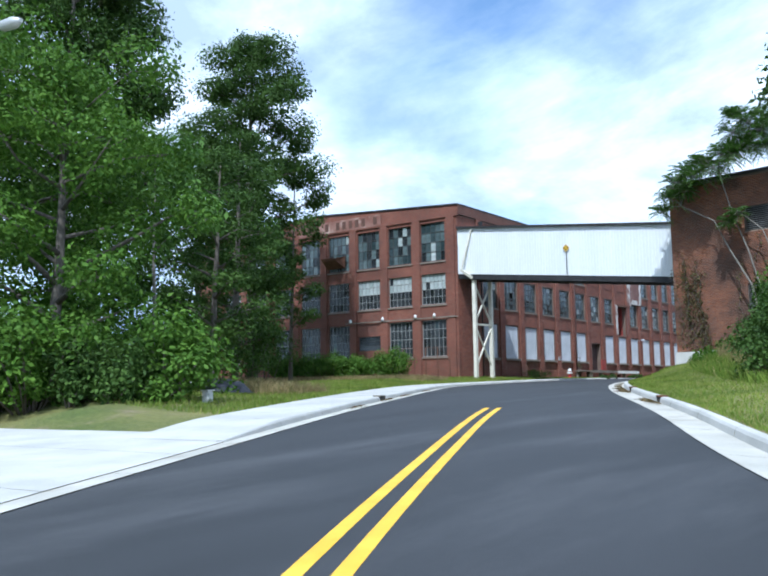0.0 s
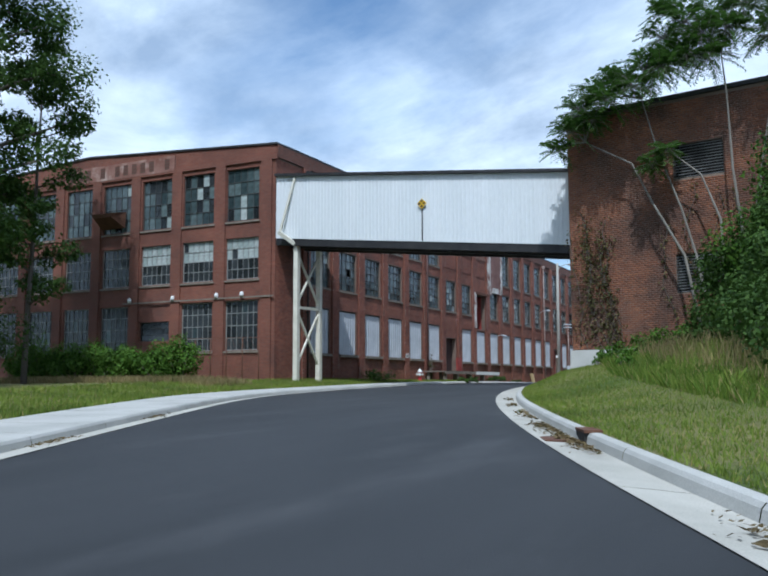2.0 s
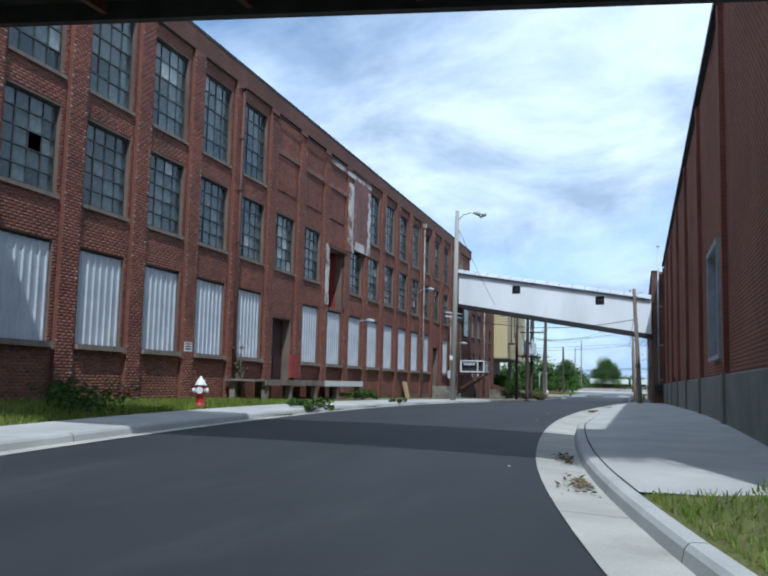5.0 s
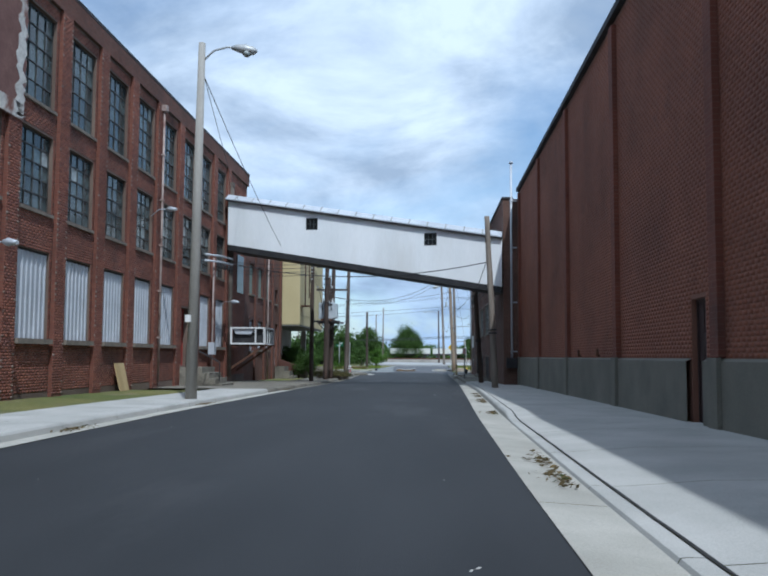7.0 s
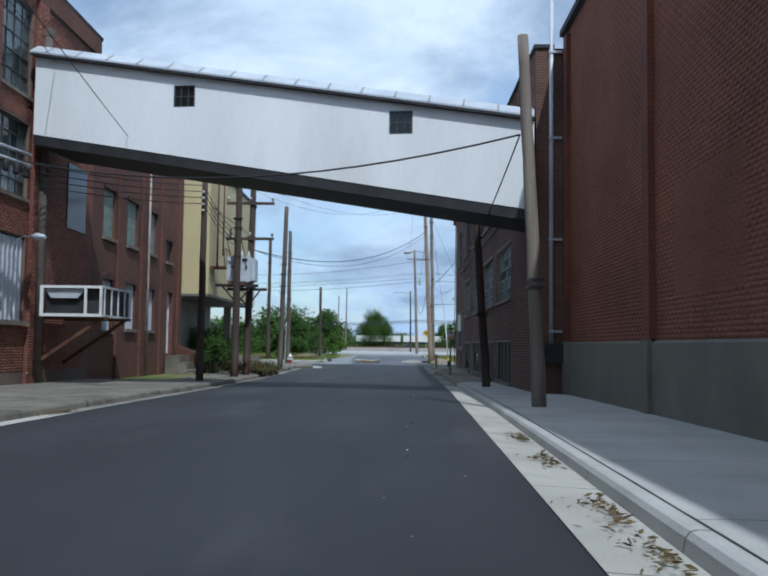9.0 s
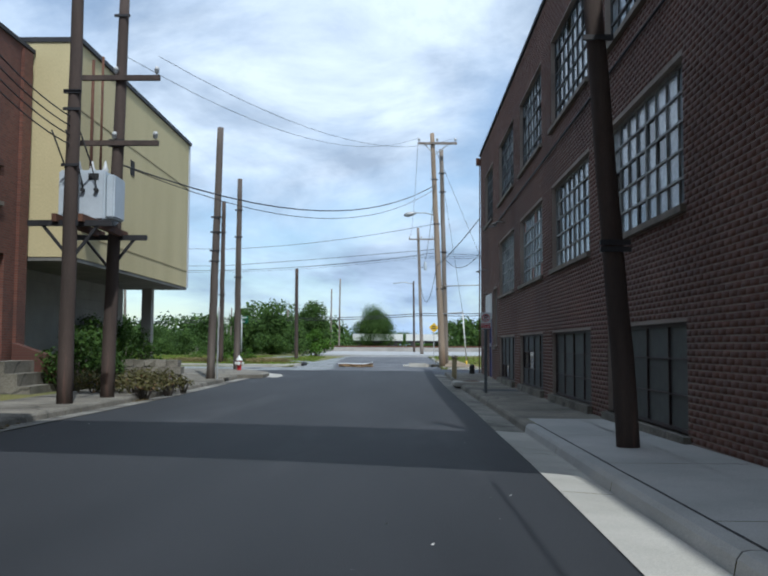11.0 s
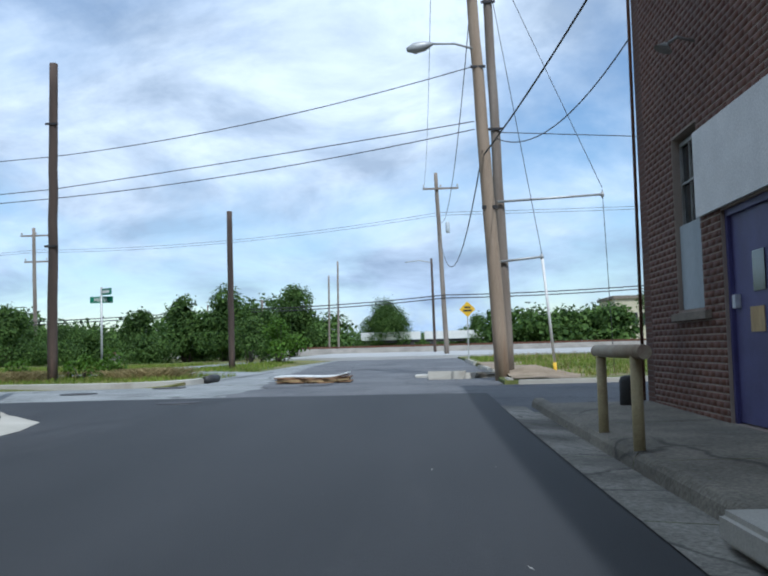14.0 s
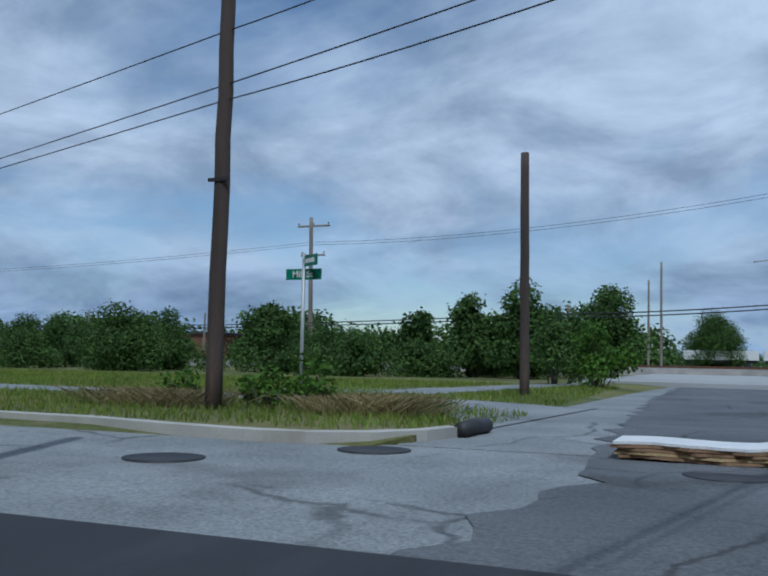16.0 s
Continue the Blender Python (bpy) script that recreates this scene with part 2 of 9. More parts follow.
WALL_L, WALL_R, WALL_R2 = -11.68, 4.05, 3.2


def span(a, b, step):
    k = max(1, int(round((b - a) / step)))
    return [a + (b - a) * i / k for i in range(k + 1)]


def strip(bm, ys, profile, mi=0):
    """A band along the road: profile(y) gives (x, z) pairs from side to side."""
    rows = [[bm.verts.new((x, y, z)) for x, z in profile(y)] for y in ys]
    for a, b in zip(rows, rows[1:]):
        for i in range(len(a) - 1):
            f = bm.faces.new((a[i], a[i + 1], b[i + 1], b[i]))
            f.material_index = mi
            f.smooth = False
    return rows


def wall_grid(bm, us, vs, solid, place, thick):
    """An upright wall of cells; place(u, v, w) gives the point w metres behind the face. Openings go through."""
    verts = {}

    def vert(i, j, k):
        if (i, j, k) not in verts:
            verts[i, j, k] = bm.verts.new(place(us[i], vs[j], thick * k))
        return verts[i, j, k]

    nu, nv = len(us) - 1, len(vs) - 1
    full = [[solid((us[i] + us[i + 1]) / 2, (vs[j] + vs[j + 1]) / 2) for j in range(nv)] for i in range(nu)]
    for i in range(nu):
        for j in range(nv):
            if not full[i][j]:
                continue
            bm.faces.new((vert(i, j, 0), vert(i + 1, j, 0), vert(i + 1, j + 1, 0), vert(i, j + 1, 0)))
            bm.faces.new((vert(i, j, 1), vert(i, j + 1, 1), vert(i + 1, j + 1, 1), vert(i + 1, j, 1)))
            for di, dj, a, b in ((-1, 0, (0, 0), (0, 1)), (1, 0, (1, 0), (1, 1)), (0, -1, (0, 0), (1, 0)), (0, 1, (0, 1), (1, 1))):
                ii, jj = i + di, j + dj
                if 0 <= ii < nu and 0 <= jj < nv and full[ii][jj]:
                    continue
                bm.faces.new((vert(i + a[0], j + a[1], 0), vert(i + b[0], j + b[1], 0), vert(i + b[0], j + b[1], 1), vert(i + a[0], j + a[1], 1)))
    bmesh.ops.recalc_face_normals(bm, faces=bm.faces)


def holes_wall(bm, u0, u1, v0, v1, holes, place, thick):
    us = sorted({u0, u1, *[h[0] for h in holes], *[h[1] for h in holes]})
    vs = sorted({v0, v1, *[h[2] for h in holes], *[h[3] for h in holes]})
    us, vs = [u for u in us if u0 <= u <= u1], [v for v in vs if v0 <= v <= v1]
    wall_grid(bm, us, vs, lambda u, v: not any(h[0] < u < h[1] and h[2] < v < h[3] for h in holes), place, thick)


# ---- materials ----
M_ASPHALT = plain("new_asphalt", (0.019, 0.021, 0.024), (0.032, 0.034, 0.038), 0.7, 0.75, fine=160, bump=0.5, spot=(0.056, 0.057, 0.061), spot_at=(0.56, 0.74), stretch=(1, 0.2, 1))
M_OLD_ASPHALT = plain("old_asphalt", (0.105, 0.11, 0.118), (0.17, 0.175, 0.182), 0.5, 0.85, fine=90, bump=0.6, spot=(0.065, 0.066, 0.07), spot_at=(0.58, 0.66), cracks=0.55)
M_PALE_ASPHALT = plain("bleached_asphalt", (0.22, 0.235, 0.235), (0.33, 0.345, 0.34), 0.6, 0.9, fine=60, bump=0.6, spot=(0.16, 0.165, 0.165), spot_at=(0.56, 0.68), cracks=0.4)
M_WALK = plain("pale_concrete", (0.42, 0.415, 0.385), (0.55, 0.54, 0.505), 0.7, 0.85, fine=70, bump=0.25, spot=(0.36, 0.345, 0.30), spot_at=(0.60, 0.78))
M_GUTTER = plain("gutter_concrete", (0.40, 0.385, 0.335), (0.54, 0.52, 0.46), 0.8, 0.88, fine=70, bump=0.25, spot=(0.26, 0.23, 0.18), spot_at=(0.58, 0.74))
M_OLD_WALK = plain("old_concrete", (0.165, 0.15, 0.118), (0.29, 0.265, 0.212), 0.9, 0.92, fine=50, bump=0.5, spot=(0.085, 0.076, 0.058), spot_at=(0.52, 0.70), cracks=0.5)
M_WORN_GUTTER = plain("worn_gutter_concrete", (0.19, 0.18, 0.155), (0.36, 0.34, 0.29), 1.1, 0.92, fine=50, bump=0.5, spot=(0.075, 0.068, 0.055), spot_at=(0.50, 0.66), cracks=0.8)
M_PLINTH = plain("plinth_concrete", (0.17, 0.165, 0.135), (0.24, 0.23, 0.19), 0.6, 0.9, fine=45, bump=0.35, spot=(0.11, 0.105, 0.09), spot_at=(0.55, 0.75))
M_YELLOW = plain("road_yellow", (0.72, 0.40, 0.02), (0.85, 0.52, 0.04), 2.0, 0.7, fine=120, bump=0.3)
M_TAR = plain("tar_joint", (0.02, 0.02, 0.02), (0.035, 0.033, 0.03), 3, 0.8)


def grass_ground(nt, b, n, l):
    v = coords(nt, n, l)
    lush = ramp2(n, l, noise_tex(n, l, v, 0.22, 6), 0.34, 0.62, (0.085, 0.125, 0.024), (0.22, 0.205, 0.075))
    fine = ramp2(n, l, noise_tex(n, l, v, 9, 6, 0.7), 0.3, 0.75, (0.45, 0.5, 0.4), (1.25, 1.2, 1.0))
    col = mixc(n, l, 1.0, lush, fine, "MULTIPLY")
    dirt = ramp2(n, l, noise_tex(n, l, v, 0.45, 7, 0.65), 0.56, 0.68, (0, 0, 0), (1, 1, 1))
    col = mixc(n, l, dirt, col, (0.24, 0.19, 0.12))
    l(col, b.inputs["Base Color"])
    b.inputs["Roughness"].default_value = 0.95
    bumped(n, l, b, noise_tex(n, l, v, 14, 6, 0.7), 0.9, 0.06)


M_GROUND = mat("grass_and_dirt", grass_ground)
M_BRICK_L = brick("mill_brick_long", (0.135, 0.047, 0.032), (0.19, 0.072, 0.046), (0.15, 0.105, 0.082), "y", patch=(0.28, 0.20, 0.16), patch_at=(0.66, 0.78))
M_BRICK_LX = brick("mill_brick_end", (0.185, 0.060, 0.040), (0.24, 0.088, 0.055), (0.17, 0.11, 0.085), "x")
M_BRICK_DK = brick("mill_brick_dark", (0.10, 0.036, 0.026), (0.13, 0.05, 0.034), (0.10, 0.065, 0.05), "y")
M_BRICK_R = brick("warehouse_brick_long", (0.20, 0.066, 0.042), (0.24, 0.08, 0.05), (0.25, 0.12, 0.085), "y", bw=0.30, bh=0.10, joint=0.008)
M_BRICK_R2X = brick("factory_brick_end", (0.125, 0.060, 0.045), (0.175, 0.082, 0.058), (0.21, 0.165, 0.13), "x", dirt=(0.05, 0.03, 0.027))
M_MORTAR_R = plain("warehouse_mortar", (0.24, 0.115, 0.078), (0.30, 0.150, 0.104), 0.6, 0.95, fine=60)
M_MORTAR_RX = plain("end_wall_mortar", (0.17, 0.125, 0.095), (0.26, 0.20, 0.155), 0.5, 0.95, fine=60, spot=(0.07, 0.05, 0.04), spot_at=(0.45, 0.62))
M_MORTAR_R2 = plain("factory_mortar", (0.30, 0.24, 0.20), (0.40, 0.335, 0.275), 0.6, 0.95, fine=60, spot=(0.09, 0.07, 0.06))
M_MORTAR_L = plain("mill_mortar", (0.13, 0.09, 0.07), (0.21, 0.155, 0.12), 0.5, 0.95, fine=60)
M_SHEET = plain("galvanised_sheet", (0.50, 0.53, 0.57), (0.62, 0.65, 0.69), 1.2, 0.5, 0.15, fine=30, bump=0.05)
M_WHITE_SHEET = plain("white_sheet_metal", (0.66, 0.69, 0.70), (0.76, 0.78, 0.79), 0.5, 0.5, 0.0, fine=25, bump=0.05, spot=(0.50, 0.52, 0.52), spot_at=(0.60, 0.85), stretch=(1, 1, 0.15), grain=0.16)
M_WHITE_WALL = plain("white_painted_cladding", (0.74, 0.76, 0.76), (0.84, 0.85, 0.85), 0.5, 0.6, fine=14, bump=0.04, spot=(0.62, 0.61, 0.58), spot_at=(0.58, 0.85), stretch=(1, 1, 0.22), grain=0.07)
M_DARK_METAL = plain("dark_steel", (0.025, 0.025, 0.028), (0.05, 0.048, 0.048), 2, 0.6, 0.3)
M_RUST = plain("rusty_steel", (0.10, 0.045, 0.028), (0.17, 0.08, 0.045), 3, 0.85, 0.2)
M_CREAM = plain("cream_painted_steel", (0.66, 0.63, 0.52), (0.78, 0.75, 0.64), 2.0, 0.6, spot=(0.30, 0.17, 0.09), spot_at=(0.66, 0.76))
M_ROOF = plain("roof_felt", (0.03, 0.03, 0.033), (0.06, 0.06, 0.062), 1.5, 0.9)
M_SILL = plain("stone_sill", (0.17, 0.145, 0.115), (0.26, 0.22, 0.175), 3, 0.9)
M_FRAME = plain("window_steel", (0.05, 0.052, 0.05), (0.10, 0.10, 0.095), 5, 0.6, 0.2)
M_FRAME_PALE = plain("pale_window_steel", (0.22, 0.225, 0.21), (0.34, 0.345, 0.325), 5, 0.6)
M_GLASS = glass("mill_glass", (0.055, 0.085, 0.09), (0.20, 0.265, 0.265))
M_GLASS_MILK = glass("milky_glass", (0.42, 0.50, 0.48), (0.62, 0.68, 0.66), 0.35, 0.1)
# pale tones: dust, plus the sky's reflection put into the base colour
M_GLASS_R = glass("sky_toned_factory_glass", (0.24, 0.29, 0.32), (0.70, 0.76, 0.78), 0.16, 0.1)
M_GLASS_DK = glass("dark_glass", (0.025, 0.03, 0.033), (0.07, 0.08, 0.085), 0.12, 0.2)
M_DOOR_DK = plain("dark_painted_door", (0.035, 0.022, 0.022), (0.06, 0.035, 0.032), 3, 0.6)
M_RED_PAINT = plain("faded_red_paint", (0.24, 0.03, 0.025), (0.33, 0.055, 0.04), 2, 0.6, spot=(0.14, 0.05, 0.04))
M_YEL_WALL = plain("yellow_stucco", (0.56, 0.47, 0.25), (0.66, 0.56, 0.31), 0.4, 0.85, fine=50, bump=0.2, spot=(0.46, 0.39, 0.22), spot_at=(0.6, 0.8), stretch=(1, 1, 0.3))
M_GREY_WALL = plain("grey_painted_block", (0.30, 0.29, 0.25), (0.40, 0.385, 0.34), 0.6, 0.85)
M_WHITE = plain("white_paint", (0.72, 0.72, 0.70), (0.82, 0.82, 0.80), 2.5, 0.6, spot=(0.5, 0.48, 0.44), spot_at=(0.65, 0.8))
# near-black colour that paints in the darkness of recesses, vents, drains and holes
M_UNLIT_HOLLOW = plain("unlit_hollow", (0.02, 0.02, 0.02), (0.035, 0.033, 0.03), 1, 0.9)


# ---- ground, road, pavements ----
def kerb_right(y):
    return road_right(y) + 0.55 - 0.11 * min(1, max(0, (y - 99) / 8))


def kerb_left(y):
    return road_left(y) - 0.46


def walk_width(y):
    """The west pavement from the kerb's back to its far edge, across x; the road runs slantwise at first."""
    return 1.75 + 0.55 * min(1, max(0, (46 - y) / 12))


def verge(x, y):
    """The height of the open ground beside the road."""
    base = road_z(y)
    if y < 136:
        dr, dl = x - kerb_right(y) - 0.16, kerb_left(y) - 0.16 - x
        if dr >= 0:
            if y > 47.2:
                return base - 0.04
            k = min(1.0, dr / 7.0)
            q = min(1, max(0, (y - 20) / 20))
            rise = (0.2 + 1.05 * q * q * (3 - 2 * q)) * k * k * (3 - 2 * k) * (1 - min(1, max(0, (y - 45.2) / 2.0))) + 0.4 * min(1, dr / 1.3) * max(0, 1 - max(0, x - 4.7) / 3.4) * min(1, max(0, (y - 36.5) / 6)) * (y < 45.2)
            return base + 0.105 + rise + 0.02 * min(dr, 9)
        if dl >= 0:
            w = walk_width(y) - 0.2
            if y < 7.2 + 0.25 * max(0, dl - 2) and dl < 14:
                return base - 0.02
            if dl < w or y > 92:
                return base + 0.03
            k = min(1.0, (dl - w) / 5)
            return base + 0.105 + 0.3 * k * k * (3 - 2 * k) * min(1, max(0, (34 - abs(y - 30)) / 15))
    if y > 148 and x < 0:
        d = -6.2 + 0.05 * max(0, min(25, y - 150)) - x
        return base - 0.015 + 0.085 * min(1, max(0, d) / (0.3 if y < 149.5 else 1.6))
    if (136 <= y <= 146.8 and x < -6) or (136 <= y <= 143.89 and x > 1):
        return base - 0.12
    return base + 0.07


def build_ground():
    bm = bmesh.new()
    ys = sorted(span(-80, 150, 1.5) + [143.88, 143.95]) + span(153, 260, 6)[0:] + [300, 380, 500, 800, 1400, 2600]
    outs = [0.0, 0.6, 1.5, 1.62, 2.2, 3.2, 4.4, 6, 8, 11, 15, 22, 35, 60, 120, 300, 900, 2600]

    def profile(y):
        xl, xr = (kerb_left(y) - 0.165, kerb_right(y) + 0.165) if y < 146 else (-6.2 + 0.05 * max(0, min(25, y - 150)), 2.0)
        low = road_z(y) - 0.28
        left = [(xl - d, verge(xl - d, y)) for d in outs][::-1]
        right = [(xr + d, verge(xr + d, y)) for d in outs]
        return left + [(xl + 0.01, low), ((xl + xr) / 2, low), (xr - 0.01, low)] + right

    strip(bm, ys, profile)
    ob = put_bm(bm, "ground", M_GROUND)
    return tagged(ob, "rough grass and bare dirt ground", "ground", kind="structure")


build_ground()


def flat_band(name, label, material, ys, left, right, dz, cells=8, crown=0.0, category="road"):
    bm = bmesh.new()

    def profile(y):
        a, b, z = left(y), right(y), road_z(y) + dz
        return [(a + (b - a) * k / cells, z + crown * (1 - (2 * k / cells - 1) ** 2)) for k in range(cells + 1)]

    strip(bm, ys, profile)
    ob = put_bm(bm, name, material)
    return tagged(ob, label, category, kind="structure")



def new_left(y):
    """The new asphalt's west edge; it spreads round the corner into the side street."""
    k = min(1, max(0, (y - 136.4) / 2.2))
    return road_left(y) - 6.5 * k * k * (3 - 2 * k)


flat_band("road", "freshly laid dark asphalt road", M_ASPHALT, span(-60, 141.1, 1.2), new_left, road_right, 0.0, 8, 0.03)
old_table = smooth_table([(139, -5.2), (140.3, -4.7), (141.2, -4.1), (143.4, -4.03), (144.4, -3.65), (145.7, -3.93), (149.3, -4.15), (160.4, -4.56), (175, -4.6)], 0.3)


def old_edge(y):
    return old_table(y) + 0.10 * math.sin(5.1 * y) + 0.07 * math.sin(11.7 * y + 1) + 0.05 * math.sin(23 * y)


flat_band("side_street_east", "cracked worn asphalt side street beside the factory", M_OLD_ASPHALT, span(137.0, 143.9, 0.9), lambda y: 0.8, lambda y: 70, -0.014, 30)
flat_band("road_old", "worn grey asphalt road with patches", M_OLD_ASPHALT, span(141.0, 180, 0.4), old_edge, lambda y: 1.55 if y < 143.9 else 1.97, -0.010, 8, 0.0)
flat_band("side_street", "bleached cracked asphalt side street", M_PALE_ASPHALT, span(136.2, 146.6, 1.3), lambda y: -75, lambda y: 1.6 if y > 139.6 else -6.0, -0.022, 40, 0.0)
flat_band("road_shoulder", "bleached cracked asphalt beside the road", M_PALE_ASPHALT, span(146.6, 180, 2), lambda y: -6.3, lambda y: 1.9, -0.018, 4)


def yellow_line(shift):
    bm = bmesh.new()
    mid = smooth_table([(-60, 56), (-40, 41.2), (-15, 25), (0.4, 16.74), (1.3, 16.28), (3.1, 15.38), (7.0, 13.45), (8.4, 12.76), (10.2, 11.87), (13.4, 10.4), (18, 8.4)], 1.5)
    strip(bm, span(-50, 13.4, 0.8), lambda y: [(mid(y) + shift - 0.065, road_z(y) + 0.033), (mid(y) + shift + 0.065, road_z(y) + 0.033)])
    tagged(put_bm(bm, "road_marking", M_YELLOW), "yellow painted centre line on the asphalt", "road marking", "centre lines", "structure")


yellow_line(-0.15)
yellow_line(0.15)


def pieces(name, material, parent, ys, profile, label=""):
    """Slabs laid end to end with open joints, each an object of its own."""
    for a, b in zip(ys, ys[1:]):
        bm = bmesh.new()
        strip(bm, span(a + 0.008, b - 0.008, 0.9), profile)
        part(name, bm, material, parent)


gut = thing("gutter", "pale concrete gutter along the asphalt", "gutter", kind="structure")
for side, y0, y1 in (("r", -36, 112.4), ("l", -36, 66), ("l", 66, 96), ("v", 96, 134), ("w", 112.4, 138)):
    f = (lambda y: [(road_right(y) - 0.03, road_z(y) + 0.012), (kerb_right(y), road_z(y) - 0.02)]) if side in "rw" else (lambda y: [(kerb_left(y), road_z(y) - 0.02), (road_left(y) + 0.03, road_z(y) + 0.012)])
    pieces("gutter_slab", M_WORN_GUTTER if side in "vw" else M_GUTTER, gut, span(y0, y1, 3.0), f)

kerb = thing("kerb", "rounded pale concrete kerb", "kerb", kind="structure")


def kerb_profile(edge, s, drop=None):
    def prof(y):
        x, z = edge(y), road_z(y)
        h = 0.115 if drop is None else 0.115 * drop(y)
        p = [(x, z - 0.03), (x + s * 0.02, z + h * 0.6), (x + s * 0.05, z + h * 0.93), (x + s * 0.09, z + h), (x + s * 0.17, z + h), (x + s * 0.172, z - 0.1)]
        return p if s > 0 else p[::-1]
    return prof


def east_drop(y):
    """The east kerb dips to the gutter before the warehouse."""
    return max(0.12, 1 - min(1, max(0, (y - 57.4) / 1.4)) * min(1, max(0, (78.6 - y) / 1.2)))


pieces("kerb_stone", M_WALK, kerb, span(-36, 112.5, 3.0), kerb_profile(kerb_right, 1, east_drop))
pieces("kerb_stone", M_OLD_WALK, kerb, span(112.5, 138, 3.0), kerb_profile(kerb_right, 1))
pieces("kerb_stone", M_WALK, kerb, span(6.2, 93, 2.7), kerb_profile(kerb_left, -1, lambda y: min(1, max(0.02, (y - 6.2) / 2.4))))
pieces("kerb_stone", M_OLD_WALK, kerb, span(93, 134, 3.0), kerb_profile(kerb_left, -1))


def slabs(parent, material, y0, y1, step, left, right, dz):
    pieces("slab", material, parent, span(y0, y1, step), lambda y: [(left(y) + (right(y) - left(y)) * k / 3, road_z(y) + dz) for k in range(4)])


walk_l = thing("pavement_west", "pale concrete pavement slabs", "pavement", kind="structure")
pieces("slab", M_WALK, walk_l, [6.2, 9.0], lambda y: [(kerb_left(y) - walk_width(y) + (walk_width(y) - 0.172) * k / 3, road_z(y) - 0.006 + 0.119 * min(1, max(0, (y - 6.2) / 2.4))) for k in range(4)])
slabs(walk_l, M_WALK, 9, 66, 1.6, lambda y: kerb_left(y) - walk_width(y), lambda y: kerb_left(y) - 0.172, 0.113)
slabs(walk_l, M_WALK, 66, 93.6, 1.6, lambda y: kerb_left(y) - 1.75 - 0.35 * min(1, (y - 66) / 8), lambda y: kerb_left(y) - 0.172, 0.113)
slabs(walk_l, M_OLD_WALK, 93.6, 112, 3.0, lambda y: -11.7, lambda y: kerb_left(y) - 0.172, 0.112)
slabs(walk_l, M_OLD_WALK, 112, 134, 2.2, lambda y: kerb_left(y) - 2.3, lambda y: kerb_left(y) - 0.172, 0.11)
walk_r = thing("pavement_east", "smooth pale concrete pavement slabs", "pavement", kind="structure")


def east_slab(y):
    a, b, z = kerb_right(y) + 0.19, 4.3 if y < 104.4 else 3.2, road_z(y) + 0.116
    low = 0.1 * (1 - east_drop(y))
    return [(a, z - low), (a + 0.3, z - 0.75 * low), (a + 0.9, z - 0.2 * low), (a + (b - a) * 0.6, z), (b, z)]


pieces("slab", M_WALK, walk_r, span(46.4, 113.6, 3.0), east_slab)
for y in span(46.4, 112.4, 6.0)[:-1]:
    bm = bmesh.new()
    strip(bm, span(y, y + 6.0, 0.6), lambda y: [(kerb_right(y) + 0.170 + 0.003 * math.sin(5 * y), east_slab(y)[0][1] - 0.004), (kerb_right(y) + 0.193 + 0.003 * math.sin(3.1 * y), east_slab(y)[0][1] + 0.002)])
    part("expansion_joint", bm, M_TAR, walk_r, "black expansion joint behind the kerb")
slabs(walk_r, M_OLD_WALK, 113.6, 137, 3.0, lambda y: kerb_right(y) + 0.178, lambda y: 3.2, 0.112)
apron = thing("driveway", "pale concrete driveway apron meeting the road", "driveway", kind="structure")
slabs(apron, M_WALK, -36, 7.6, 3.0, lambda y: kerb_left(y) - 12, lambda y: kerb_left(y) + 0.01, -0.01)

# ---- the long brick mill ----
mill = thing("mill_building", "three-storey red-brick mill with boarded ground-floor windows", "mill building")
BAY, BAY0 = 3.12, 73.0
ROWS = {1: (1.70, 4.18), 2: (5.35, 7.57), 3: (8.42, 11.1)}


def bay(i):
    return BAY0 + BAY * i


holes = []
for i in range(-7, 11):
    y = bay(i)
    if i == -1:
        holes.append((y + 0.05, y + 1.9, 0.85, 3.36))
    elif i == 8:
        holes.append((y + 0.05, y + 1.75, 0.75, 3.4))
    else:
        holes.append((y, y + 2.0, *ROWS[1]))
    holes.append((y + 0.02, y + 2.0, 4.32, 7.08) if i == 1 else (y, y + 2.0, *ROWS[2]))
    if not -1 <= i <= 2:
        holes.append((y, y + 2.0, *ROWS[3]))
bm = bmesh.new()
holes_wall(bm, 48.18, 111.79, -0.5, 12.2, holes, lambda u, v, w: (WALL_L - w, u, v), 0.42)
part("wall", bm, M_MORTAR_L, mill)

# end block and end wall
END_Y = 47.75
end_holes, end_cols = [], []
for c in range(8):
    x1 = -12.7 - 2.86 * c
    end_cols.append(x1)
    end_holes += [(x1 - 2.05, x1, 2.35, 3.4) if c == 2 else (x1 - 2.05, x1, 1.75, 4.3), (x1 - 2.05, x1, 5.4, 7.55), (x1 - 2.05, x1, 8.45, 11.2)]
bm = bmesh.new()
holes_wall(bm, -38, WALL_L, -0.6, 11.5, end_holes, lambda u, v, w: (u, END_Y + w, v), 0.42)
part("end_wall", bm, M_BRICK_LX, mill)
bm = bmesh.new()
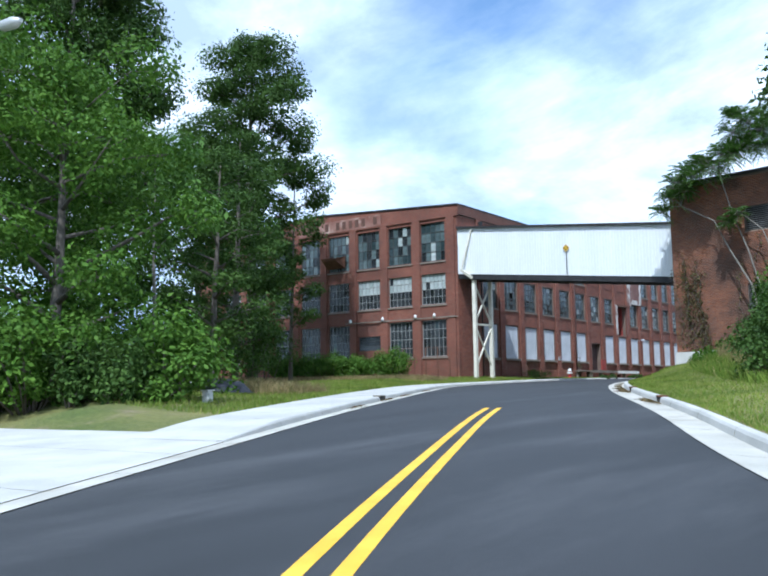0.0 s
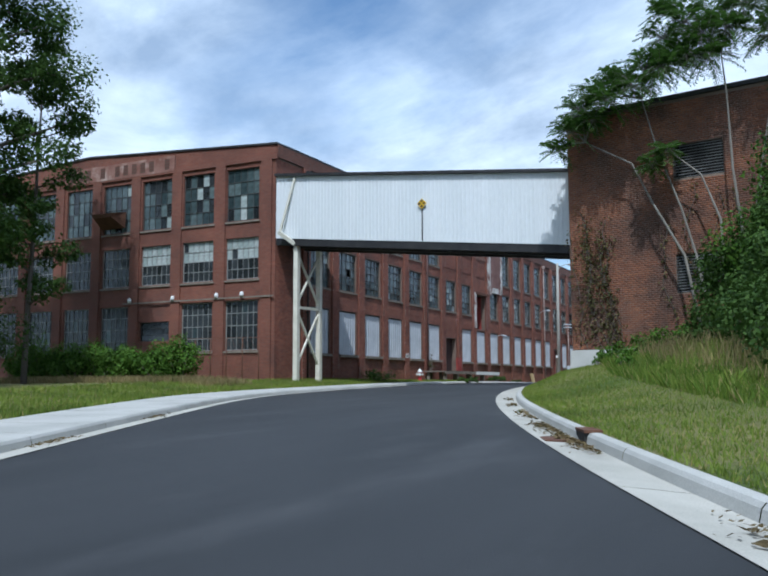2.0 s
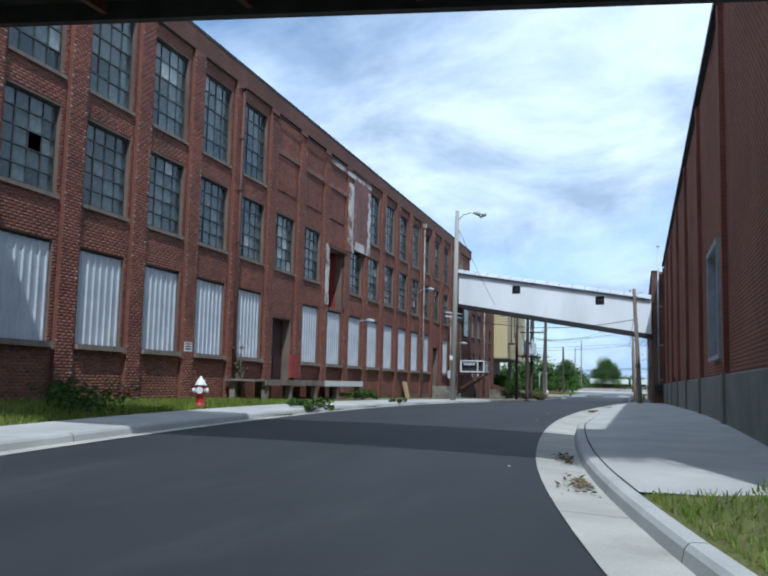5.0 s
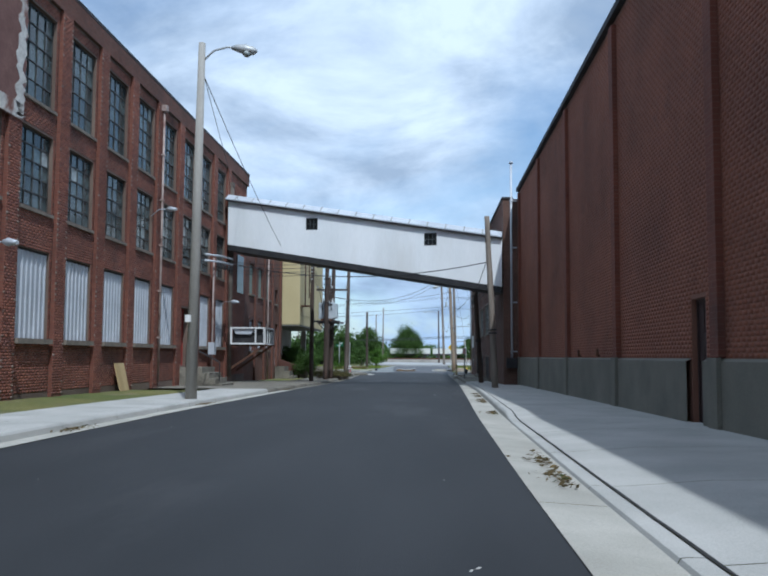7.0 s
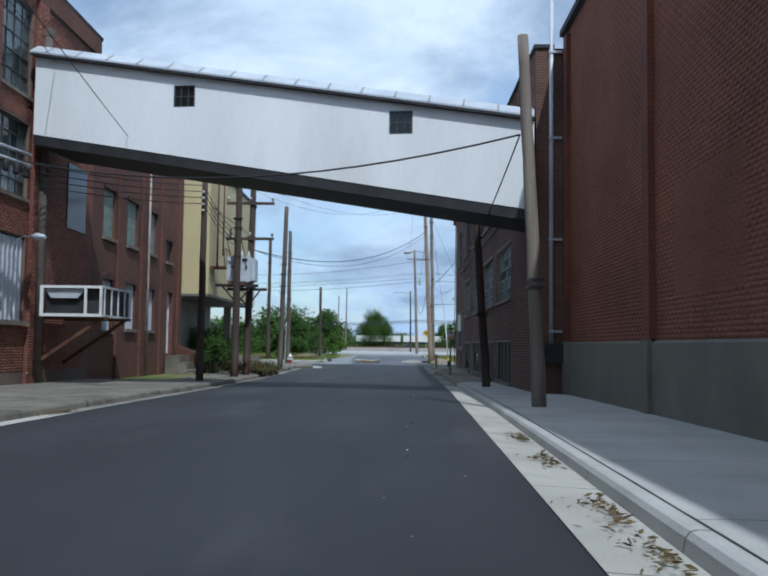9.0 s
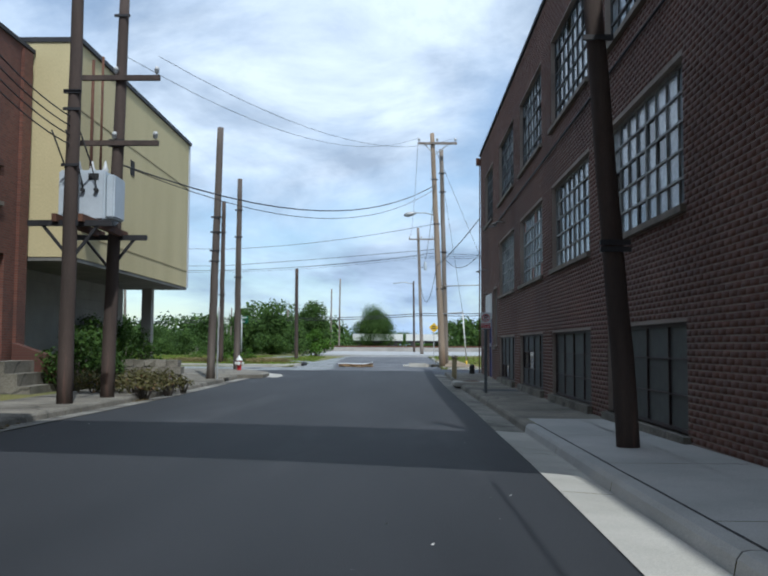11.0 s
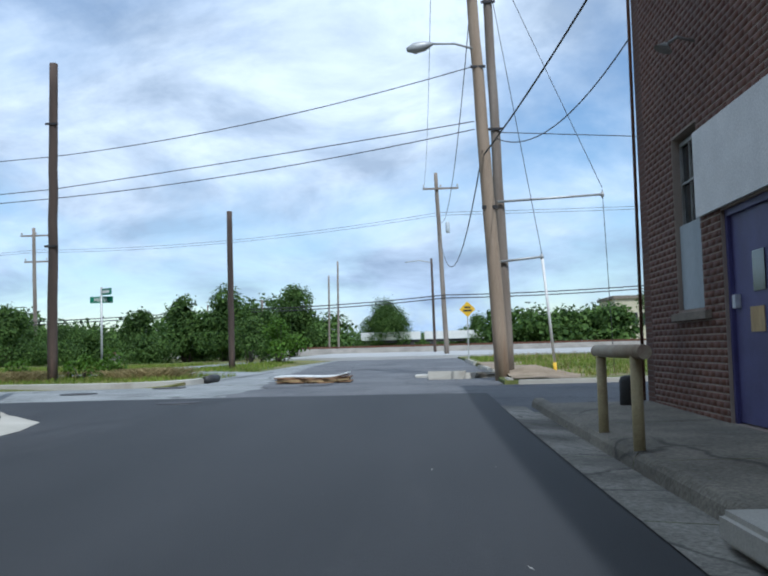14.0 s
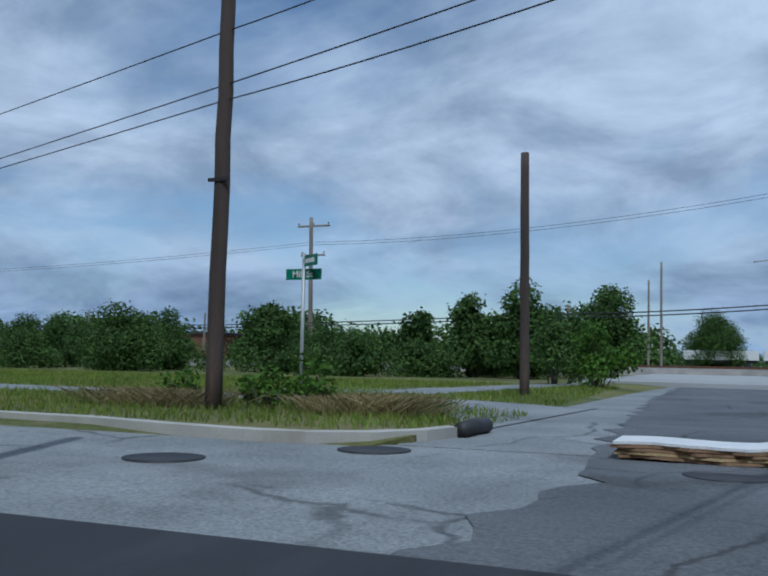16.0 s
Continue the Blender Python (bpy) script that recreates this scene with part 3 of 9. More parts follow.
for xa, xb, za, zb in ((WALL_L, -24.5, 12.2, 13.0), (-24.5, -38, 13.0, 12.2)):
    hexa(bm, [(xa, END_Y, 11.5), (xb, END_Y, 11.5), (xb, END_Y + 0.42, 11.5), (xa, END_Y + 0.42, 11.5)], [(xa, END_Y, za), (xb, END_Y, zb), (xb, END_Y + 0.42, zb), (xa, END_Y + 0.42, za)])
bmesh.ops.recalc_face_normals(bm, faces=bm.faces)
part("gable", bm, M_BRICK_LX, mill)
bm = bmesh.new()
for xa, xb, za, zb in ((WALL_L + 0.1, -24.5, 12.22, 13.02), (-24.5, -38, 13.02, 12.22)):
    hexa(bm, [(xa, END_Y - 0.08, za), (xb, END_Y - 0.08, zb), (xb, END_Y + 0.5, zb), (xa, END_Y + 0.5, za)], [(xa, END_Y - 0.08, za + 0.09), (xb, END_Y - 0.08, zb + 0.09), (xb, END_Y + 0.5, zb + 0.09), (xa, END_Y + 0.5, za + 0.09)])
box(bm, -12.2, WALL_L + 0.12, END_Y + 0.51, 112.0, 12.2, 12.32)
bmesh.ops.recalc_face_normals(bm, faces=bm.faces)
part("coping", bm, M_ROOF, mill)
bm = bmesh.new()
box(bm, -38, -12.1, END_Y + 0.42, 111.7, 11.3, 11.45)
part("roof", bm, M_ROOF, mill)
bm = bmesh.new()
box(bm, -38.4, -38, END_Y, 111.79, -0.6, 11.45)
box(bm, -38, WALL_L - 0.42, 111.4, 111.79, -0.6, 12.1)
part("back_wall", bm, M_BRICK_L, mill)

# ---- east warehouse ----
ware = thing("warehouse", "tall brown-brick warehouse with a grey concrete plinth", "warehouse")
bm = bmesh.new()
WH = [(59.4, 62.35, 1.6, 4.4), (74.65, 75.45, 0.1, 2.3)]
holes_wall(bm, 44.97, 104.4, -0.5, 9.75, WH, lambda u, v, w: (WALL_R + w, u, v), 0.4)
part("wall", bm, M_MORTAR_R, ware)
bm = bmesh.new()
EDX, EDY = 20.4, -3.65
ex = Vector((EDX, EDY, 0)).normalized()
ey = Vector((-ex.y, ex.x, 0))


def east_end(u, w, z):
    p = Vector((4.05, 44.95, 0)) + ex * u + ey * w
    return (p.x, p.y, z)


VENTS = [(4.18, 5.97, 7.45, 8.72), (4.15, 5.62, 3.25, 4.65), (10.6, 12.3, 7.45, 8.72)]
holes_wall(bm, 0.0, 24.0, -0.5, 10.45, VENTS, lambda u, v, w: east_end(u, w, v), 0.4)
part("end_wall", bm, M_MORTAR_RX, ware)
bm = bmesh.new()
hexa(bm, [east_end(-0.1, -0.1, 10.46), east_end(24, -0.1, 10.46), east_end(24, 0.6, 10.46), east_end(-0.1, 0.6, 10.46)], [east_end(-0.1, -0.1, 10.62), east_end(24, -0.1, 10.62), east_end(24, 0.6, 10.62), east_end(-0.1, 0.6, 10.62)])
box(bm, 3.9, 4.5, 45.7, 104.5, 9.76, 9.93)
part("coping", bm, M_ROOF, ware)
bm = bmesh.new()
box(bm, 4.4, 27, 45.8, 104.3, 9.3, 9.45)
part("roof", bm, M_ROOF, ware)
bm = bmesh.new()
box(bm, 27, 27.4, 40.9, 104.4, -0.5, 9.4)
box(bm, 4.45, 27, 104.0, 104.39, -0.5, 9.4)
part("back_wall", bm, M_BRICK_R, ware)
for y0, y1 in ((46.5, 74.6), (75.5, 104.45)):
    bm = bmesh.new()
    strip(bm, span(y0, y1, 3.0), lambda y: [(4.06, 1.25), (3.95, 1.2), (3.95, -0.4)][::-1])
    part("plinth", bm, M_PLINTH, ware)
for y in (58.6, 66.3, 73.9, 81.4, 88.9, 96.3, 103.9):
    bm = bmesh.new()
    box(bm, 3.93, 4.06, y - 0.2, y + 0.2, 1.27, 9.6)
    part("pilaster", bm, M_BRICK_R, ware)
    bm = bmesh.new()
    box(bm, 3.88, 3.96, y - 0.24, y + 0.24, -0.3, 1.26)
    part("pilaster_base", bm, M_PLINTH, ware)

# ---- factory block past the far bridge, east side ----
fac = thing("factory_building", "dark brick factory with tall many-paned windows", "factory building")
R2_Y0, R2_Y1, R2_H = 104.6, 136.7, 9.35
FW = []
for k in range(4):
    y = 125.75 - 5.42 * k
    FW += [(y, y + 4.02, 2.76, 4.62, "mid"), (y, y + 4.02, 6.05, 8.1, "up"), (y, y + 4.1, -0.12, 1.28, "low")]
FD = [(130.7, 131.85, 1.0, 3.1, "slim"), (132.45, 133.75, -0.25, 2.0, "door"), (134.42, 135.4, 1.0, 3.15, "slim"), (131.9, 134.9, 5.9, 8.0, "up")]
bm = bmesh.new()
holes_wall(bm, R2_Y0, R2_Y1, -0.7, R2_H, [h[:4] for h in FW + FD], lambda u, v, w: (WALL_R2 + w, u, v), 0.38)
part("wall", bm, M_MORTAR_R2, fac)
bm = bmesh.new()
box(bm, WALL_R2 + 0.004, 27, R2_Y0 - 0.38, R2_Y0, -0.6, R2_H)
part("end_wall", bm, M_BRICK_R2X, fac)
bm = bmesh.new()
box(bm, WALL_R2 + 0.004, 27, R2_Y1, R2_Y1 + 0.38, -0.6, R2_H)
part("end_wall", bm, M_BRICK_R2X, fac)
bm = bmesh.new()
box(bm, WALL_R2 - 0.06, WALL_R2 + 0.5, R2_Y0 - 0.44, R2_Y1 + 0.44, R2_H, R2_H + 0.1)
part("coping", bm, M_ROOF, fac)
bm = bmesh.new()
box(bm, WALL_R2 + 0.38, 27, R2_Y0, R2_Y1, R2_H - 0.35, R2_H - 0.2)
part("roof", bm, M_ROOF, fac)

# ---- brick block past the far bridge, west side ----
blk = thing("brick_workshop", "two-storey brick workshop with arched lintels and metal-sheeted windows", "workshop")
BH = [(113.0, 114.35, 5.1, 6.95), (115.9, 117.3, 5.1, 6.95), (118.9, 120.2, 5.1, 6.95), (121.9, 123.0, 5.0, 6.0), (113.2, 114.3, 1.55, 3.5), (115.95, 117.2, 1.65, 3.5), (118.8, 120.1, 1.65, 3.48), (122.35, 123.4, 0.55, 3.55)]
bm = bmesh.new()
holes_wall(bm, 111.8, 124.9, -0.6, 9.9, BH, lambda u, v, w: (WALL_L - w, u, v), 0.38)
part("wall", bm, M_BRICK_L, blk)
bm = bmesh.new()
box(bm, -30, WALL_L - 0.4, 124.5, 124.89, -0.6, 9.9)
part("end_wall", bm, M_BRICK_LX, blk)
bm = bmesh.new()
box(bm, -30, WALL_L + 0.06, 111.81, 124.95, 9.9, 10.02)
part("roof", bm, M_ROOF, blk)

# ---- yellow building with an overhanging upper floor ----
yel = thing("yellow_building", "pale yellow stucco building with an overhanging upper floor", "building")
bm = bmesh.new()
box(bm, -30, -10.28, 125.0, 139.1, 3.62, 10.3)
part("upper_floor", bm, M_YEL_WALL, yel)
bm = bmesh.new()
box(bm, -30, -10.2, 124.96, 139.2, 10.3, 10.45)
part("roof_edge", bm, M_DARK_METAL, yel)
bm = bmesh.new()
box(bm, -30, -13.0, 125.0, 138.3, -0.5, 3.5)
part("ground_floor", bm, M_GREY_WALL, yel)
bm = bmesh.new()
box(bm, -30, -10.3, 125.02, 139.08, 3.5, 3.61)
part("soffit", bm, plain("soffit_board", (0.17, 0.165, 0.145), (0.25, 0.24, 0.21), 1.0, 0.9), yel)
for y in (138.35,):
    bm = bmesh.new()
    box(bm, -12.1, -11.66, y - 0.22, y + 0.22, -0.45, 3.5)
    part("column", bm, M_GREY_WALL, yel)

# ---- near covered bridge ----
br1 = thing("covered_bridge", "white corrugated-metal covered bridge between the mill and the warehouse", "covered bridge")
B1A, B1B = Vector((-11.6, 47.68, 0)), Vector((4.04, 46.02, 0))
b1d = (B1B - B1A).normalized()
b1n = Vector((-b1d.y, b1d.x, 0))
B1L = (B1B - B1A).length


def bridge1(u, w, z):
    p = B1A + b1d * u + b1n * w
    return (p.x, p.y, z)


def b1_low(u):
    return 7.33 - 0.111 * u


def b1_top(u):
    return 10.5 - 0.121 * u


def ribbed(bm, length, low, top, place, w, pitch=0.2, proud=0.012):
    """Upright folded sheet: flat pans with narrow raised ribs."""
    us = []
    u = 0.0
    while u < length:
        us += [(u, 0), (u + pitch * 0.62, 0), (u + pitch * 0.72, proud), (u + pitch * 0.90, proud)]
        u += pitch
    us = [(min(a, length), b) for a, b in us] + [(length, 0)]
    rows = [(bm.verts.new(place(a, w - b, low(a))), bm.verts.new(place(a, w - b, top(a)))) for a, b in us]
    for (a, b), (c, d) in zip(rows, rows[1:]):
        bm.faces.new((a, c, d, b))


bm = bmesh.new()
ribbed(bm, B1L, b1_low, b1_top, bridge1, 0.0)
part("front_cladding", bm, M_WHITE_SHEET, br1)
bm = bmesh.new()
ribbed(bm, B1L, b1_low, b1_top, lambda u, w, z: bridge1(u, 2.5 - w, z), 0.0, 0.4)
part("rear_cladding", bm, M_WHITE_SHEET, br1)
bm = bmesh.new()
hexa(bm, [bridge1(0, -0.18, b1_top(0)), bridge1(B1L, -0.18, b1_top(B1L)), bridge1(B1L, 2.7, b1_top(B1L)), bridge1(0, 2.7, b1_top(0))], [bridge1(0, -0.18, b1_top(0) + 0.13), bridge1(B1L, -0.18, b1_top(B1L) + 0.13), bridge1(B1L, 2.7, b1_top(B1L) + 0.13), bridge1(0, 2.7, b1_top(0) + 0.13)])
bmesh.ops.recalc_face_normals(bm, faces=bm.faces)
part("roof", bm, M_DARK_METAL, br1)
bm = bmesh.new()
hexa(bm, [bridge1(0, 0.05, b1_low(0) - 0.05), bridge1(B1L, 0.05, b1_low(B1L) - 0.05), bridge1(B1L, 2.45, b1_low(B1L) - 0.05), bridge1(0, 2.45, b1_low(0) - 0.05)], [bridge1(0, 0.05, b1_low(0) + 0.05), bridge1(B1L, 0.05, b1_low(B1L) + 0.05), bridge1(B1L, 2.45, b1_low(B1L) + 0.05), bridge1(0, 2.45, b1_low(0) + 0.05)])
bmesh.ops.recalc_face_normals(bm, faces=bm.faces)
part("deck", bm, M_DARK_METAL, br1)
for w in (0.1, 1.25, 2.4):
    bm = bmesh.new()
    hexa(bm, [bridge1(0, w - 0.08, b1_low(0) - 0.34), bridge1(B1L, w - 0.08, b1_low(B1L) - 0.34), bridge1(B1L, w + 0.08, b1_low(B1L) - 0.34), bridge1(0, w + 0.08, b1_low(0) - 0.34)], [bridge1(0, w - 0.08, b1_low(0) - 0.05), bridge1(B1L, w - 0.08, b1_low(B1L) - 0.05), bridge1(B1L, w + 0.08, b1_low(B1L) - 0.05), bridge1(0, w + 0.08, b1_low(0) - 0.05)])
    bmesh.ops.recalc_face_normals(bm, faces=bm.faces)
    part("girder", bm, M_DARK_METAL, br1)

# ---- far covered bridge ----
br2 = thing("covered_bridge", "smooth white-clad covered bridge sloping down across the street", "covered bridge")
B2A, B2B = Vector((-11.45, 105.95, 0)), Vector((3.12, 104.0, 0))
b2d = (B2B - B2A).normalized()
b2n = Vector((-b2d.y, b2d.x, 0))
B2L = (B2B - B2A).length


def bridge2(u, w, z):
    p = B2A + b2d * u + b2n * w
    return (p.x, p.y, z)


def b2_low(u):
    return 7.24 + (4.80 - 7.24) * u / B2L


def b2_top(u):
    return 9.66 + (7.32 - 9.66) * u / B2L


def b2_box(bm, u0, u1, w0, w1, low, top):
    q = ((u0, w0), (u1, w0), (u1, w1), (u0, w1))
    hexa(bm, [bridge2(u, w, low(u)) for u, w in q], [bridge2(u, w, top(u)) for u, w in q])
    bmesh.ops.recalc_face_normals(bm, faces=bm.faces)


B2W = [(4.35, 5.0, 7.93, 8.57), (10.7, 11.36, 6.98, 7.64)]
bm = bmesh.new()
us = sorted({0, B2L, *[w[0] for w in B2W], *[w[1] for w in B2W]})
for a, b in zip(us, us[1:]):
    hit = [w for w in B2W if w[0] <= a and b <= w[1]]
    if hit:
        _, _, z0, z1 = hit[0]
        b2_box(bm, a, b, 0, 0.12, b2_low, lambda u: z0)
        b2_box(bm, a, b, 0, 0.12, lambda u: z1, b2_top)
    else:
        b2_box(bm, a, b, 0, 0.12, b2_low, b2_top)
part("front_cladding", bm, M_WHITE_WALL, br2)
bm = bmesh.new()
b2_box(bm, 0, B2L, 2.5, 2.62, b2_low, b2_top)
part("rear_cladding", bm, M_WHITE_WALL, br2)
bm = bmesh.new()
b2_box(bm, 0, B2L, 0.13, 2.49, lambda u: b2_low(u) - 0.02, lambda u: b2_low(u) + 0.1)
b2_box(bm, 0, B2L, 0.02, 2.6, lambda u: b2_low(u) - 0.3, lambda u: b2_low(u) - 0.02)
part("deck", bm, M_DARK_METAL, br2)
bm = bmesh.new()
lo = [bridge2(u, w, b2_top(u)) for u, w in ((-0.1, -0.2), (B2L, -0.2), (B2L, 2.8), (-0.1, 2.8))]
mid = [bridge2(u, w, b2_top(u) + 0.05) for u, w in ((-0.1, -0.2), (B2L, -0.2), (B2L, 2.8), (-0.1, 2.8))]
hexa(bm, lo, mid)
hexa(bm, [Vector(p) + Vector((0, 0, 0.002)) for p in mid], [bridge2(u, w, b2_top(u) + 0.34) for u, w in ((-0.1, 0.25), (B2L, 0.25), (B2L, 2.35), (-0.1, 2.35))])
bmesh.ops.recalc_face_normals(bm, faces=bm.faces)
b2roof = part("roof", bm, M_SHEET, br2, "pale sheet-metal roof with standing seams")
for k in range(int(B2L / 0.95)):
    u = 0.4 + 0.95 * k
    bm = bmesh.new()
    hexa(bm, [bridge2(u, -0.2, b2_top(u) + 0.04), bridge2(u + 0.05, -0.2, b2_top(u + 0.05) + 0.04), bridge2(u + 0.05, 0.27, b2_top(u + 0.05) + 0.33), bridge2(u, 0.27, b2_top(u) + 0.33)],
         [bridge2(u, -0.21, b2_top(u) + 0.062), bridge2(u + 0.05, -0.21, b2_top(u + 0.05) + 0.062), bridge2(u + 0.05, 0.26, b2_top(u + 0.05) + 0.35), bridge2(u, 0.26, b2_top(u) + 0.35)])
    bmesh.ops.recalc_face_normals(bm, faces=bm.faces)
    part("seam", bm, M_FRAME_PALE, b2roof)
bm = bmesh.new()
b2_box(bm, -0.08, B2L, -0.19, 0.0, lambda u: b2_top(u) - 0.07, lambda u: b2_top(u) - 0.003)
part("eaves_board", bm, M_DARK_METAL, br2)

# ---- windows, made once for each pattern and reused ----
def upright(x, y, z, side):
    """The pose of a flat piece on a wall: side e faces east, w west, s south."""
    return pose(x, y, z, 0, 0, {"e": 90, "w": -90, "s": 0}[side])


class WindowKind:
    """A steel factory window; its outline starts at local (0, 0, 0) and it faces local -y."""

    def __init__(self, w, h, cols, rows, frame, glasses, heavy=(), bar=0.028, sill=None):
        self.w, self.h, self.glasses, self.rows, self.cols = w, h, glasses, rows, cols
        bm = bmesh.new()
        ub, vb = [(0, 0.05)], [(0, 0.05)]
        for c in range(1, cols):
            t = bar * (1.9 if c in heavy else 0.6)
            ub.append((w * c / cols - t / 2, w * c / cols + t / 2))
        for r in range(1, rows):
            vb.append((h * r / rows - bar / 2, h * r / rows + bar / 2))
        ub.append((w - 0.05, w))
        vb.append((h - 0.05, h))
        wall_grid(bm, [q for b in ub for q in b], [q for b in vb for q in b], lambda u, v: any(a < u < b for a, b in ub) or any(a < v < b for a, b in vb), lambda u, v, k: (u, k - 0.025, v), 0.03)
        self.frame = bpy.data.meshes.new("window_frame")
        bm.to_mesh(self.frame)
        bm.free()
        self.frame.materials.append(frame)
        self.panes = []
        for g in glasses:
            bm = bmesh.new()
            box(bm, 0.004, w / cols - 0.004, 0.006, 0.012, 0.004, h / rows - 0.004)
            me = bpy.data.meshes.new("pane")
            bm.to_mesh(me)
            bm.free()
            me.materials.append(g)
            self.panes.append(me)
        self.sill = None
        if sill:
            bm = bmesh.new()
            hexa(bm, [(-0.08, -0.2, -0.13), (w + 0.08, -0.2, -0.13), (w + 0.08, 0.1, -0.13), (-0.08, 0.1, -0.13)], [(-0.08, -0.2, -0.04), (w + 0.08, -0.2, -0.04), (w + 0.08, 0.1, 0.0), (-0.08, 0.1, 0.0)])
            self.sill = bpy.data.meshes.new("sill")
            bm.to_mesh(self.sill)
            bm.free()
            self.sill.materials.append(sill)

    def place(self, parent, m, choose, label=""):
        ob = new("window", self.frame)
        ob.parent = parent
        ob.matrix_basis = m
        if label:
            ob["label"] = label
        for r in range(self.rows):
            for c in range(self.cols):
                k = choose(c, r)
                if k is None:
                    continue
                p = new("pane", self.panes[k])
                p.parent = ob
                p.matrix_basis = pose(self.w * c / self.cols, 0, self.h * r / self.rows, random.uniform(-0.5, 0.5), 0, random.uniform(-0.5, 0.5))
        if self.sill:
            s = new("sill", self.sill)
            s.parent = ob
        return ob


rnd = random.Random(11)
K2 = WindowKind(2.0, ROWS[2][1] - ROWS[2][0], 4, 5, M_FRAME, (M_GLASS, M_GLASS_MILK), (), 0.035, M_SILL)
K3 = WindowKind(2.0, ROWS[3][1] - ROWS[3][0], 4, 5, M_FRAME, (M_GLASS, M_GLASS_MILK), (), 0.035, M_SILL)
SET_BACK = 0.13


def mill_pane(c, r):
    q = rnd.random()
    return None if q < 0.01 else 1 if q < 0.06 else 0


for i in range(-7, 11):
    y = bay(i)
    if i != 1:
        K2.place(mill, upright(WALL_L - SET_BACK, y, ROWS[2][0], "e"), mill_pane)
    if not -1 <= i <= 2:
        K3.place(mill, upright(WALL_L - SET_BACK, y, ROWS[3][0], "e"), mill_pane)

KE0 = WindowKind(2.05, 1.05, 1, 3, M_FRAME, (M_GLASS_DK,), (), 0.02, None)
KE1 = WindowKind(2.05, 2.55, 6, 4, M_FRAME_PALE, (M_GLASS_DK, M_GLASS), (), 0.04, M_SILL)
KE2 = WindowKind(2.05, 2.15, 6, 4, M_FRAME_PALE, (M_GLASS_DK, M_GLASS_MILK), (), 0.03, M_SILL)
KE3 = WindowKind(2.05, 2.75, 5, 4, M_FRAME, (M_GLASS, M_GLASS_MILK, M_GLASS_DK), (), 0.03, M_SILL)
for c, x1 in enumerate(end_cols):
    if c == 2:
        KE0.place(mill, upright(x1 - 2.05, END_Y + SET_BACK, 2.35, "s"), lambda a, b: 0)
    else:
        KE1.place(mill, upright(x1 - 2.05, END_Y + SET_BACK, 1.75, "s"), lambda a, b: 0 if rnd.random() < 0.9 else 1)
    milk = c < 3
    KE2.place(mill, upright(x1 - 2.05, END_Y + SET_BACK, 5.4, "s"), lambda a, b: (1 if b >= 2 and rnd.random() < 0.9 else 0) if milk else 0)
    KE3.place(mill, upright(x1 - 2.05, END_Y + SET_BACK, 8.45, "s"), lambda a, b: 1 if rnd.random() < 0.12 else 2 if rnd.random() < 0.3 else 0)

# ---- sheeted ground-floor windows ----
bm = bmesh.new()
ribbed(bm, 2.0, lambda u: 0.0, lambda u: 2.42, lambda u, w, z: (u, w, z), 0.0, 0.285, 0.035)
sheet_first = part("sheet_panel", bm, M_SHEET, mill)
sheet_first.matrix_basis = upright(WALL_L - 0.1, bay(-7), 1.7, "e")
bm = bmesh.new()
box(bm, -0.08, 2.08, -0.16, 0.1, -0.14, 0.0)
sill_first = part("sill", bm, M_SILL, mill)
sill_first.matrix_basis = upright(WALL_L, bay(-7), 1.69, "e")
for i in range(-6, 11):
    if i not in (-1, 8):
        again(sheet_first, "sheet_panel", mill, upright(WALL_L - 0.1, bay(i), 1.7, "e"))
        again(sill_first, "sill", mill, upright(WALL_L, bay(i), 1.69, "e"))
# dark strip standing for the shade in the gap above each sheet
bm = bmesh.new()
box(bm, -0.02, 2.02, -0.01, 0.01, 2.415, 2.48)
first = part("sheet_trim", bm, M_DARK_METAL, mill)
first.matrix_basis = upright(WALL_L - 0.08, bay(-7), 1.7, "e")
for i in range(-6, 11):
    if i not in (-1, 8):
        again(first, "sheet_trim", mill, upright(WALL_L - 0.08, bay(i), 1.7, "e"))

# ---- pilasters, bands, brick infill ----
bm = bmesh.new()
box(bm, -0.36, 0.36, -0.11, 0.0, -0.45, 11.55)
pil = part("pilaster", bm, M_BRICK_LX, mill)
pil.matrix_basis = upright(WALL_L, bay(-7) - 0.56, 0, "e")
for i in range(-6, 12):
    again(pil, "pilaster", mill, upright(WALL_L, bay(i) - 0.56, 0, "e"))
bm = bmesh.new()
box(bm, WALL_L, WALL_L + 0.11, END_Y + 0.02, 111.9, 11.55, 12.2)
part("cornice", bm, M_BRICK_L, mill)
for c in range(9):
    bm = bmesh.new()
    x = -12.2 - 2.9 * c
    box(bm, x - 0.32, x + 0.32, END_Y - 0.1, END_Y, -0.5, 11.45)
    part("pilaster", bm, M_BRICK_LX, mill)
bm = bmesh.new()
box(bm, -37.9, WALL_L + 0.11, END_Y - 0.1, END_Y, 11.45, 11.75)
part("cornice", bm, M_BRICK_LX, mill)
M_INFILL = brick("infill_brick", (0.21, 0.08, 0.055), (0.27, 0.12, 0.085), (0.26, 0.19, 0.15), "y", patch=(0.34, 0.27, 0.22), patch_at=(0.55, 0.7))
